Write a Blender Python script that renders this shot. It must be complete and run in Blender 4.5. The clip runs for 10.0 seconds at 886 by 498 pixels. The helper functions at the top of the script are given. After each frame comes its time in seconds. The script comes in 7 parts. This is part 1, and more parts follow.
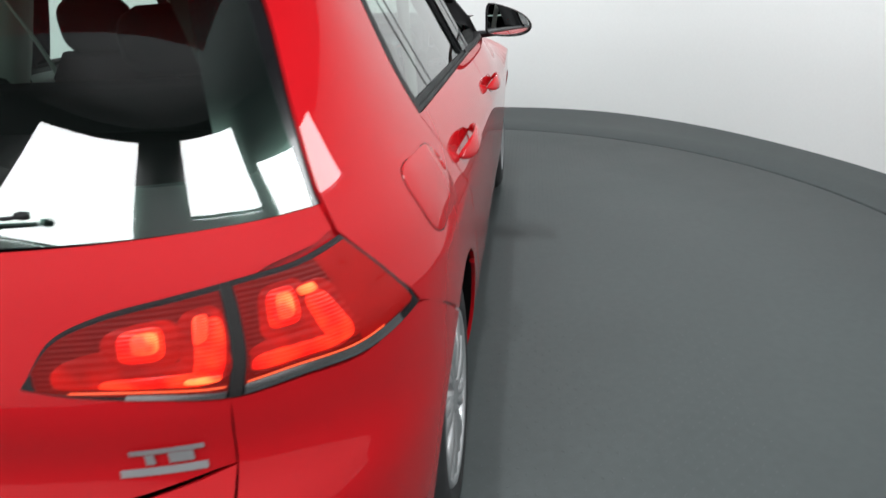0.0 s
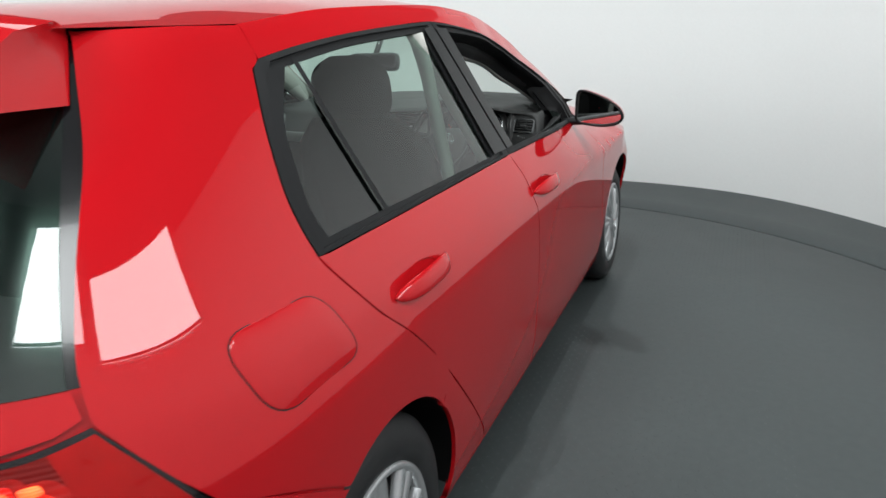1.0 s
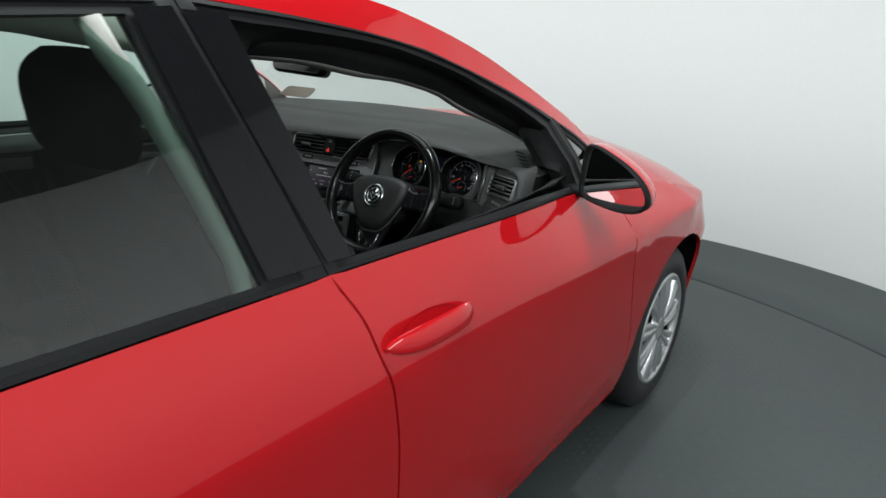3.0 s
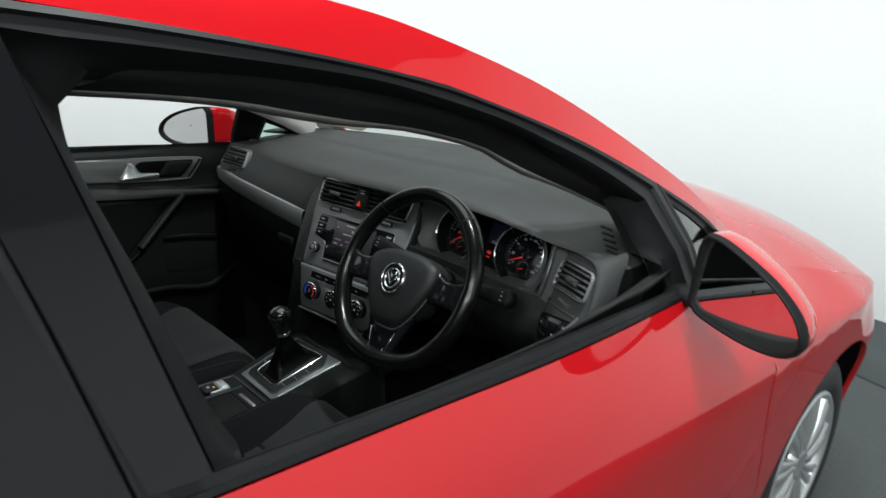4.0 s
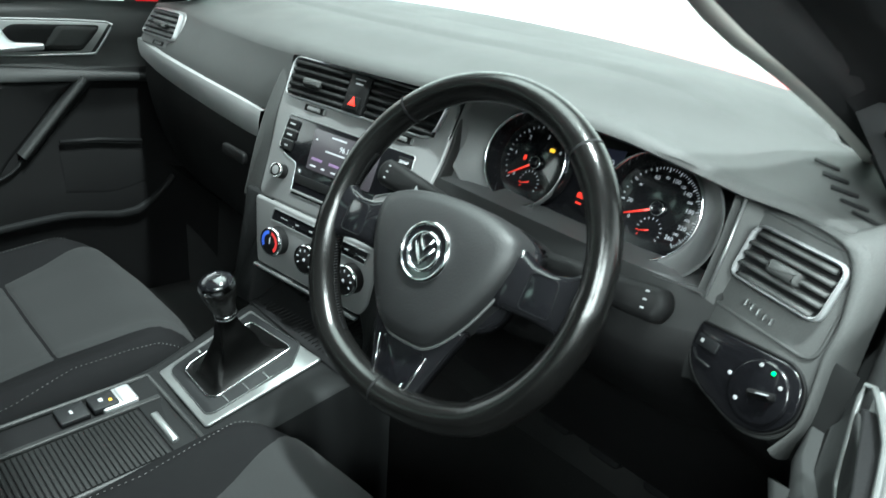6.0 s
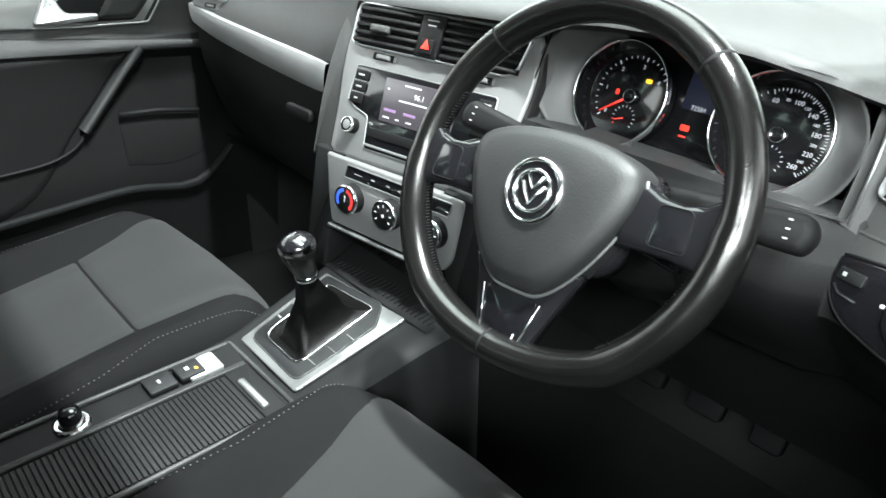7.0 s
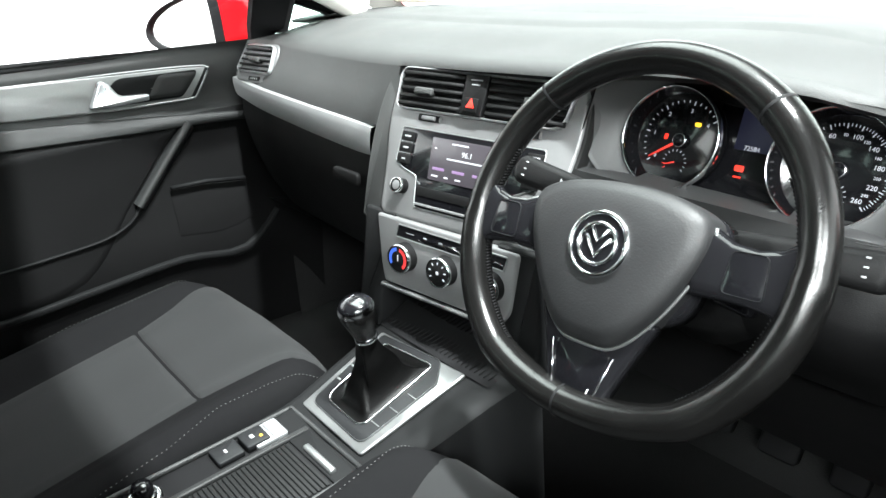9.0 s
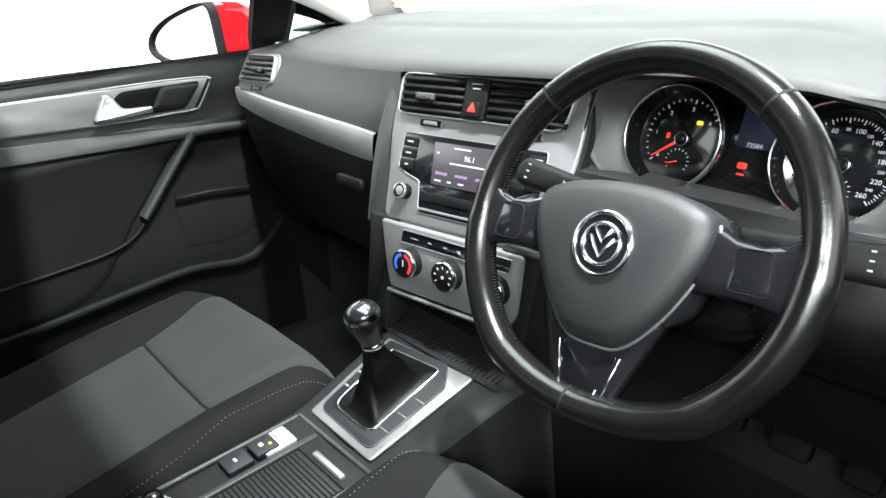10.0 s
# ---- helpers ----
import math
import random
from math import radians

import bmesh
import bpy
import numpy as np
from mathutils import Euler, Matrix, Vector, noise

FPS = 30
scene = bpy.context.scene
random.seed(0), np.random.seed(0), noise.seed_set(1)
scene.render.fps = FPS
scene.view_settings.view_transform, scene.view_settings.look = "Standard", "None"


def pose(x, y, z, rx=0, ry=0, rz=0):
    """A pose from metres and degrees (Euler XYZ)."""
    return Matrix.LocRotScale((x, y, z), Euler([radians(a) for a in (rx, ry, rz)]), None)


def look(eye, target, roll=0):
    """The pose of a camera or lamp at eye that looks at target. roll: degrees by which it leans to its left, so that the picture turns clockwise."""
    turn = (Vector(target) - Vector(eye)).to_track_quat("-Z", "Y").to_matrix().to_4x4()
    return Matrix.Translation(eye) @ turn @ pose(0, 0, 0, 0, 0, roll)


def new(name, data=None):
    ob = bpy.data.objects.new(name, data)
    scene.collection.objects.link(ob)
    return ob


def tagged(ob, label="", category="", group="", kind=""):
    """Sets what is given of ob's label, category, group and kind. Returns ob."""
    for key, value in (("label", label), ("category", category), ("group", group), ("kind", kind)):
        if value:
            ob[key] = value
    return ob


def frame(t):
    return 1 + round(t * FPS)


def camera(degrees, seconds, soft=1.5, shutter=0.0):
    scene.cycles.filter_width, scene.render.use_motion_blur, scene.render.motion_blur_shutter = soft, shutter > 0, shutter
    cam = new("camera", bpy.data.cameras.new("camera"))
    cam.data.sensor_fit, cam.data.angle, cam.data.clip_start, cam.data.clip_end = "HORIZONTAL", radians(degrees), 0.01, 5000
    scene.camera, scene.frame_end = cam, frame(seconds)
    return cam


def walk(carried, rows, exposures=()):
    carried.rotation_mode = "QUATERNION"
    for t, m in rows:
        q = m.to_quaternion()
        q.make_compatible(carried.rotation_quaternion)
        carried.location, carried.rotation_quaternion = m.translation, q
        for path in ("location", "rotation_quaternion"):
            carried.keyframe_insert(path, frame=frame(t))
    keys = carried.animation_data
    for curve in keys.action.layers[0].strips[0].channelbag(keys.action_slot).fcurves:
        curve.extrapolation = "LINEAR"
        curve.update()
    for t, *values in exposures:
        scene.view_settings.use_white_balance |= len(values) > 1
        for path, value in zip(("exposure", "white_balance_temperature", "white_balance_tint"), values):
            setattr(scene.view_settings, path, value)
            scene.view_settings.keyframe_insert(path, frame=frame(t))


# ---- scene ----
cam = camera(66.5, 10.0, 1.5, 0.3)
PATH = [
    (0, (1.039, -2.665, 1.277), (0.777, -0.843, 0.495), -3.2),
    (0.5, (1.231, -2.458, 1.313), (0.82, -0.627, 0.623), -3.4),
    (1, (1.45, -2.275, 1.368), (0.676, -0.541, 0.741), -2.7),
    (1.5, (1.566, -2.022, 1.376), (0.704, -0.317, 0.786), -0.4),
    (2, (1.615, -1.706, 1.367), (0.747, -0.003, 0.779), 1.1),
    (2.5, (1.633, -1.377, 1.394), (0.639, 0.251, 0.792), 2.2),
    (2.7, (1.595, -1.245, 1.38), (0.547, 0.335, 0.744), 2.4),
    (3.8, (1.318, -0.595, 1.358), (0.054, 0.835, 0.758), 3.5),
    (4, (1.284, -0.522, 1.369), (-0.074, 0.816, 0.765), 3.7),
    (4.5, (1.121, -0.351, 1.334), (-0.301, 0.936, 0.767), 5.9),
    (5, (0.898, -0.21, 1.311), (-0.392, 1.178, 0.672), 6.0),
    (5.5, (0.811, -0.168, 1.275), (-0.431, 1.181, 0.476), 6.8),
    (5.7, (0.796, -0.159, 1.245), (-0.432, 1.188, 0.423), 7.1),
    (6.8, (0.719, -0.182, 1.164), (-0.534, 1.05, 0.209), 3.1),
    (7, (0.708, -0.182, 1.16), (-0.564, 1.034, 0.21), 2.1),
    (7.5, (0.689, -0.196, 1.165), (-0.658, 0.961, 0.245), -0.4),
    (8, (0.688, -0.201, 1.171), (-0.694, 0.936, 0.279), -1.6),
    (8.5, (0.694, -0.201, 1.181), (-0.688, 0.975, 0.34), -2.0),
    (9, (0.686, -0.203, 1.173), (-0.696, 0.982, 0.346), -2.7),
    (9.5, (0.685, -0.204, 1.173), (-0.708, 0.974, 0.354), -3.5),
    (10, (0.688, -0.203, 1.172), (-0.71, 0.975, 0.36), -4.2),
]
walk(cam, [(t, look(eye, target, roll)) for t, eye, target, roll in PATH],
     exposures=[(0.0, 0.25, 6450, 9), (1.0, 0.05, 6450, 8), (2.7, 0.05, 6400, 5), (4.0, 0.36, 6350, 4), (4.5, 0.95, 6300, 1), (5.0, 1.36, 6200, -3), (5.7, 2.12, 6050, -6), (6.8, 3.12, 6400, 3), (9.0, 3.06, 6450, 6), (10.0, 2.98, 6450, 7)])

# ---- world and lights ----
world = bpy.data.worlds.new("studio_world")
scene.world = world
world.use_nodes = True
world.node_tree.nodes["Background"].inputs[0].default_value = (0.9, 0.95, 1.0, 1)
world.node_tree.nodes["Background"].inputs[1].default_value = 0.0


def area_lamp(name, m, sx, sy, watts, colour=(1, 1, 1)):
    d = bpy.data.lights.new(name, "AREA")
    d.shape, d.size, d.size_y, d.energy, d.color = "RECTANGLE", sx, sy, watts, colour
    ob = new(name, d)
    ob.matrix_world = m
    return ob


# small ceiling lamps over the car; the tall light panels behind it follow with the wall
for lx, ly in ((0.72, 0.38), (1.10, 0.39)):
    area_lamp("ceiling_lamp", pose(lx, ly, 3.4, 0, 0, 0), 0.10, 0.11, 30, (0.96, 0.99, 1.0))
area_lamp("ceiling_panel", pose(-0.9, 0.9, 3.75, 0, 0, 0), 2.2, 2.2, 40, (0.96, 0.99, 1.0))

# ---- materials ----
def material(name, colour, rough=0.5, metal=0.0, coat=0.0, coat_rough=0.03, var=0.08, scale=6.0, fine=0.0, fine_scale=400.0,
             bump=0.0, bump_scale=300.0, spec=0.5, glow=None, glow_strength=0.0, sheen=0.0):
    m = bpy.data.materials.new(name)
    m.use_nodes = True
    nt = m.node_tree
    b = nt.nodes["Principled BSDF"]
    b.inputs["Roughness"].default_value = rough
    b.inputs["Metallic"].default_value = metal
    b.inputs["Coat Weight"].default_value = coat
    b.inputs["Coat Roughness"].default_value = coat_rough
    b.inputs["Specular IOR Level"].default_value = spec
    b.inputs["Sheen Weight"].default_value = sheen
    b.inputs["Base Color"].default_value = (*colour, 1)
    tc = nt.nodes.new("ShaderNodeTexCoord")
    if var > 0 or fine > 0:
        n1 = nt.nodes.new("ShaderNodeTexNoise")
        n1.inputs["Scale"].default_value, n1.inputs["Detail"].default_value = scale, 5
        nt.links.new(tc.outputs["Object"], n1.inputs["Vector"])
        mr = nt.nodes.new("ShaderNodeMapRange")
        mr.inputs[1].default_value, mr.inputs[2].default_value = 0.3, 0.7
        mr.inputs[3].default_value, mr.inputs[4].default_value = 1 - var, 1 + var
        nt.links.new(n1.outputs["Fac"], mr.inputs[0])
        last = mr.outputs[0]
        if fine > 0:
            n2 = nt.nodes.new("ShaderNodeTexNoise")
            n2.inputs["Scale"].default_value, n2.inputs["Detail"].default_value = fine_scale, 2
            nt.links.new(tc.outputs["Object"], n2.inputs["Vector"])
            m2 = nt.nodes.new("ShaderNodeMapRange")
            m2.inputs[1].default_value, m2.inputs[2].default_value = 0.3, 0.7
            m2.inputs[3].default_value, m2.inputs[4].default_value = 1 - fine, 1 + fine
            nt.links.new(n2.outputs["Fac"], m2.inputs[0])
            mu = nt.nodes.new("ShaderNodeMath")
            mu.operation = "MULTIPLY"
            nt.links.new(last, mu.inputs[0])
            nt.links.new(m2.outputs[0], mu.inputs[1])
            last = mu.outputs[0]
        vm = nt.nodes.new("ShaderNodeVectorMath")
        vm.operation = "SCALE"
        vm.inputs[0].default_value = colour
        nt.links.new(last, vm.inputs["Scale"])
        nt.links.new(vm.outputs[0], b.inputs["Base Color"])
        mr2 = nt.nodes.new("ShaderNodeMapRange")
        mr2.inputs[1].default_value, mr2.inputs[2].default_value = 0.3, 0.7
        mr2.inputs[3].default_value, mr2.inputs[4].default_value = rough * 0.88, min(1, rough * 1.12)
        nt.links.new(n1.outputs["Fac"], mr2.inputs[0])
        nt.links.new(mr2.outputs[0], b.inputs["Roughness"])
    if bump > 0:
        n3 = nt.nodes.new("ShaderNodeTexNoise")
        n3.inputs["Scale"].default_value, n3.inputs["Detail"].default_value = bump_scale, 3
        nt.links.new(tc.outputs["Object"], n3.inputs["Vector"])
        bp = nt.nodes.new("ShaderNodeBump")
        bp.inputs["Strength"].default_value, bp.inputs["Distance"].default_value = bump, 0.001
        nt.links.new(n3.outputs["Fac"], bp.inputs["Height"])
        nt.links.new(bp.outputs[0], b.inputs["Normal"])
    if glow:
        b.inputs["Emission Color"].default_value = (*glow, 1)
        b.inputs["Emission Strength"].default_value = glow_strength
    return m


def glass_material(name, tint, gloss=1.0, rough=0.0):
    m = bpy.data.materials.new(name)
    m.use_nodes = True
    nt = m.node_tree
    nt.nodes.remove(nt.nodes["Principled BSDF"])
    out = nt.nodes["Material Output"]
    tr, gl, mx = nt.nodes.new("ShaderNodeBsdfTransparent"), nt.nodes.new("ShaderNodeBsdfGlossy"), nt.nodes.new("ShaderNodeMixShader")
    tr.inputs[0].default_value = (*tint, 1)
    gl.inputs["Roughness"].default_value = rough
    # gloss grows towards grazing view, alike from both sides of the pane
    lw = nt.nodes.new("ShaderNodeLayerWeight")
    lw.inputs[0].default_value = 0.5
    pw, ml, mu = [nt.nodes.new("ShaderNodeMath") for k in range(3)]
    pw.operation, pw.inputs[1].default_value = "POWER", 5.0
    ml.operation, ml.inputs[1].default_value, ml.inputs[2].default_value = "MULTIPLY_ADD", 0.93, 0.062
    mu.operation, mu.inputs[1].default_value = "MULTIPLY", gloss
    nt.links.new(lw.outputs["Facing"], pw.inputs[0])
    nt.links.new(pw.outputs[0], ml.inputs[0])
    nt.links.new(ml.outputs[0], mu.inputs[0])
    nt.links.new(mu.outputs[0], mx.inputs[0])
    nt.links.new(tr.outputs[0], mx.inputs[1])
    nt.links.new(gl.outputs[0], mx.inputs[2])
    nt.links.new(mx.outputs[0], out.inputs[0])
    return m


RED = material("red_paint", (0.42, 0.006, 0.010), 0.5, coat=1.0, coat_rough=0.015, var=0.02, scale=2, spec=0.0)
RED.node_tree.nodes["Principled BSDF"].inputs["Coat IOR"].default_value = 1.5
TRIM = material("black_trim", (0.009, 0.0094, 0.0102), 0.5, var=0.1, spec=0.19, bump=0.12, bump_scale=700)
PILLAR_BLACK = material("pillar_film", (0.007, 0.007, 0.008), 0.05, var=0.05, spec=0.22)
GLOSS = material("gloss_black", (0.005, 0.005, 0.006), 0.16, var=0.05, coat=0.3)
RUBBER = material("rubber_seal", (0.0045, 0.0045, 0.005), 0.7, spec=0.18, var=0.15, bump=0.15, bump_scale=500)
TYRE = material("tyre_rubber", (0.014, 0.014, 0.015), 0.62, var=0.2, scale=12, bump=0.2, bump_scale=300)
DASH = material("dash_soft_plastic", (0.04592, 0.04704, 0.04648), 0.62, spec=0.22, var=0.05, fine=0.16, fine_scale=900, bump=0.35, bump_scale=900)
DOORPAD = material("door_soft_plastic", (0.020, 0.0208, 0.0208), 0.5, spec=0.35, var=0.06, fine=0.1, fine_scale=900, bump=0.3, bump_scale=900)
# near black: dark plastic, and shade put into low and overhung parts
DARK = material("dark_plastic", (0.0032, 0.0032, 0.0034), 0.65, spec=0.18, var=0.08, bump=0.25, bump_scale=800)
SATIN = material("satin_grey_plastic", (0.15, 0.151, 0.152), 0.42, metal=0.3, var=0.04, fine=0.05, fine_scale=1200, bump=0.06, bump_scale=900)
STRIP = material("brushed_satin_strip", (0.25, 0.253, 0.253), 0.38, metal=0.25, var=0.03, scale=30, fine=0.06, fine_scale=700, bump=0.04, bump_scale=900)
SILVER = material("silver_trim", (0.234, 0.2405, 0.2405), 0.32, metal=0.75, var=0.03, scale=30, bump=0.04, bump_scale=900)
BRIGHT = material("bright_satin_silver", (0.46, 0.47, 0.48), 0.30, metal=0.6, var=0.03, scale=30)
CHROME = material("chrome", (0.75, 0.76, 0.77), 0.12, metal=1.0, var=0.03)
LEATHER = material("black_leather", (0.004, 0.00392, 0.00384), 0.22, spec=0.36, var=0.15, scale=20, fine=0.1, fine_scale=500, bump=0.16, bump_scale=600)
GAITER = material("gaiter_leather", (0.0015, 0.0015, 0.0015), 0.38, spec=0.12, var=0.2, scale=30, bump=0.3, bump_scale=500)
LOWER = material("lower_dash_plastic", (0.010, 0.0103, 0.0104), 0.6, spec=0.16, var=0.07, bump=0.25, bump_scale=850)
HOOD = material("satin_recess_plastic", (0.085, 0.086, 0.087), 0.5, metal=0.15, spec=0.3, var=0.04, fine=0.05, fine_scale=1200, bump=0.06, bump_scale=900)
CONSOLE = material("console_plastic", (0.0085, 0.0088, 0.0091), 0.6, spec=0.10, var=0.08, bump=0.2, bump_scale=800)
PAD = material("airbag_plastic", (0.0095, 0.0097, 0.0102), 0.52, spec=0.36, var=0.06, bump=0.22, bump_scale=480)
FABRIC_D = material("dark_seat_fabric", (0.0056, 0.0056, 0.0060), 0.95, spec=0.08, var=0.12, scale=15, fine=0.05, fine_scale=90)
FABRIC_L = material("grey_seat_fabric", (0.0135, 0.0139, 0.0142), 0.95, spec=0.2, var=0.16, scale=9, fine=0.14, fine_scale=900, bump=0.2, bump_scale=900, sheen=0.05)
CARPET = material("carpet", (0.0028, 0.0028, 0.0030), 0.95, var=0.2, fine=0.35, fine_scale=600, bump=0.8, bump_scale=500)
THREAD = material("pale_thread", (0.078, 0.078, 0.0768), 0.8, var=0.05)
LINER = material("headliner_cloth", (0.45, 0.44, 0.42), 0.9, var=0.05, fine=0.1, fine_scale=800, bump=0.3, bump_scale=800)
PILLAR = material("pillar_trim", (0.44, 0.425, 0.40), 0.6, var=0.04, bump=0.15, bump_scale=700)
HUBCAP = material("hubcap_silver", (0.52, 0.53, 0.54), 0.32, metal=0.7, var=0.05)
MIRROR = material("mirror_glass", (0.86, 0.88, 0.88), 0.01, metal=1.0, var=0)
GLASS = glass_material("green_tinted_glass", (0.63, 0.80, 0.73), 1.6)
LAMP_PANE = glass_material("lamp_cover_glass", (0.97, 0.95, 0.95), 0.22)
WINDSCREEN = glass_material("windscreen_glass", (0.84, 0.90, 0.87))
PANE = glass_material("clear_cover_glass", (0.95, 0.95, 0.95), 0.5)
LENS = material("red_lamp_lens", (0.34, 0.004, 0.004), 0.3, coat=0.0, spec=0.2, var=0.08, scale=30)


def lamp_material(name, dim, hot, strength, ridge):
    """Ribbed red plastic lit from behind, its glow uneven."""
    m = material(name, (0.13, 0.002, 0.0015), 0.3, coat=0.0, spec=0.25, var=0.05)
    nt = m.node_tree
    b, tc = nt.nodes["Principled BSDF"], nt.nodes.new("ShaderNodeTexCoord")
    no, cr, wv, mr, bp = [nt.nodes.new("ShaderNode" + k) for k in ("TexNoise", "ValToRGB", "TexWave", "MapRange", "Bump")]
    no.inputs["Scale"].default_value, no.inputs["Detail"].default_value = 22.0, 2.0
    cr.color_ramp.elements[0].position, cr.color_ramp.elements[1].position = 0.38, 0.68
    cr.color_ramp.elements[0].color, cr.color_ramp.elements[1].color = (*dim, 1), (*hot, 1)
    wv.bands_direction, wv.inputs["Scale"].default_value = "Z", ridge
    mr.inputs[3].default_value, mr.inputs[4].default_value = 0.80 * strength, strength
    bp.inputs["Strength"].default_value, bp.inputs["Distance"].default_value = 0.5, 0.001
    nt.links.new(tc.outputs["Object"], no.inputs["Vector"])
    nt.links.new(tc.outputs["Object"], wv.inputs["Vector"])
    nt.links.new(no.outputs["Fac"], cr.inputs[0])
    nt.links.new(wv.outputs["Fac"], mr.inputs[0])
    nt.links.new(wv.outputs["Fac"], bp.inputs["Height"])
    nt.links.new(bp.outputs[0], b.inputs["Normal"])
    nt.links.new(cr.outputs[0], b.inputs["Emission Color"])
    nt.links.new(mr.outputs[0], b.inputs["Emission Strength"])
    return m


LAMP_GLOW = lamp_material("lit_red_light_guide", (0.55, 0.004, 0.002), (1.0, 0.040, 0.010), 2.1, 60.0)
LAMP_GLOW2 = lamp_material("lit_bulb_reflector", (0.9, 0.03, 0.01), (1.0, 0.26, 0.06), 3.0, 90.0)
LAMP_DIM = lamp_material("faintly_lit_red_lens", (0.22, 0.0015, 0.001), (0.56, 0.006, 0.003), 1.0, 30.0)
LAMP_DARK = lamp_material("deep_red_lens", (0.05, 0.0004, 0.0003), (0.20, 0.0015, 0.001), 0.25, 45.0)
LAMP_LINE = material("lit_orange_line", (0.6, 0.06, 0.02), 0.3, var=0.1, glow=(1.0, 0.10, 0.02), glow_strength=0.7)
WHITE_MARK = material("white_marking", (0.3, 0.306, 0.318), 0.5, var=0, glow=(0.85, 0.86, 1.0), glow_strength=0.0434)
GREY_MARK = material("grey_marking", (0.27, 0.276, 0.282), 0.5, var=0)
NEEDLE = material("red_needle", (0.8, 0.03, 0.02), 0.4, var=0, glow=(1.0, 0.05, 0.03), glow_strength=0.0682)
RED_LIGHT = material("red_warning_light", (0.8, 0.03, 0.02), 0.4, var=0, glow=(1.0, 0.04, 0.02), glow_strength=0.1116)
AMBER_LIGHT = material("amber_warning_light", (0.8, 0.4, 0.02), 0.4, var=0, glow=(1.0, 0.5, 0.03), glow_strength=0.217)
GREEN_LIGHT = material("green_indicator_light", (0.03, 0.6, 0.15), 0.4, var=0, glow=(0.05, 1.0, 0.25), glow_strength=0.155)
SCREEN = material("display_screen", (0.03, 0.028, 0.032), 0.25, var=0.1, glow=(0.16, 0.13, 0.16), glow_strength=0.0434)
PURPLE = material("display_tile", (0.1, 0.06, 0.12), 0.3, var=0, glow=(0.45, 0.3, 0.55), glow_strength=0.062)
BLUE_MARK = material("blue_marking", (0.04, 0.1, 0.5), 0.4, var=0, glow=(0.05, 0.12, 0.6), glow_strength=0.0372)
RED_MARK = material("red_marking", (0.5, 0.03, 0.03), 0.4, var=0, glow=(0.6, 0.04, 0.04), glow_strength=0.031)
WALL_W = material("white_wall_paint", (0.80, 0.815, 0.81), 0.75, var=0.012, scale=0.8, fine=0.01, fine_scale=60)
FLOOR_M = material("grey_rubber_floor", (0.062, 0.073, 0.074), 0.5, var=0.10, scale=1.3, fine=0.05, fine_scale=30, bump=0.0, spec=0.3)
FLOOR_M2 = material("grey_rubber_studs", (0.062, 0.073, 0.074), 0.46, var=0.10, scale=1.3, spec=0.4)
PANEL_LIGHT = material("lit_wall_panel", (0.8, 0.8, 0.8), 0.6, var=0, glow=(0.96, 0.99, 1.0), glow_strength=11.0)
VOID = material("grey_ceiling_paint", (0.115, 0.117, 0.118), 0.8, var=0.1, scale=1.0, bump=0.1, bump_scale=60)
GROOVE = material("dark_groove", (0.005, 0.005, 0.005), 0.8, var=0.1)


# ---- mesh helpers ----
def link(name, bm, mats, parent, label="", smooth=True):
    me = bpy.data.meshes.new(name)
    bmesh.ops.recalc_face_normals(bm, faces=bm.faces[:])
    bm.to_mesh(me)
    bm.free()
    for mt in mats if isinstance(mats, (list, tuple)) else [mats]:
        me.materials.append(mt)
    if smooth:
        me.polygons.foreach_set("use_smooth", [True] * len(me.polygons))
    ob = new(name, me)
    if parent is not None:
        ob.parent = parent
    if label:
        ob["label"] = label
    return ob


def part(name, bm, mat, parent, label="", smooth=True):
    return link(name, bm, mat, parent, label, smooth)


def interp(v, xs, ys):
    return float(np.interp(v, xs, ys))


def spline(pts, n):
    """n points evenly along a smooth curve through pts (any dimension)."""
    p = np.array(pts, float)
    if len(p) == 2:
        return p[0] + (p[1] - p[0]) * np.linspace(0, 1, n)[:, None]
    ext = np.vstack([2 * p[0] - p[1], p, 2 * p[-1] - p[-2]])
    dense = []
    for i in range(1, len(ext) - 2):
        a, b, c, d = ext[i - 1 : i + 3]
        for u in np.linspace(0, 1, 16, endpoint=False):
            t0 = 0.5 * (c - a) * 0.9
            t1 = 0.5 * (d - b) * 0.9
            h = np.array([2 * u**3 - 3 * u**2 + 1, u**3 - 2 * u**2 + u, -2 * u**3 + 3 * u**2, u**3 - u**2])
            dense.append(h[0] * b + h[1] * t0 + h[2] * c + h[3] * t1)
    dense.append(p[-1])
    dense = np.array(dense)
    length = np.r_[0, np.cumsum(np.linalg.norm(np.diff(dense, axis=0), axis=1))]
    want = np.linspace(0, length[-1], n)
    return np.stack([np.interp(want, length, dense[:, k]) for k in range(p.shape[1])], 1)


def add_grid(bm, rows, mat=0, close_u=False, close_v=False):
    vs = [[bm.verts.new(tuple(p)) for p in row] for row in rows]
    n, m = len(vs), len(vs[0])
    for i in range(n if close_u else n - 1):
        for j in range(m if close_v else m - 1):
            q = [vs[i][j], vs[(i + 1) % n][j], vs[(i + 1) % n][(j + 1) % m], vs[i][(j + 1) % m]]
            try:
                f = bm.faces.new(q)
                f.material_index = mat
            except ValueError:
                pass
    return vs


def loft(rows, close_u=False, close_v=False, caps=False):
    bm = bmesh.new()
    vs = add_grid(bm, rows, 0, close_u, close_v)
    if caps and close_v:
        bm.faces.new(vs[0])
        bm.faces.new(vs[-1][::-1])
    return bm


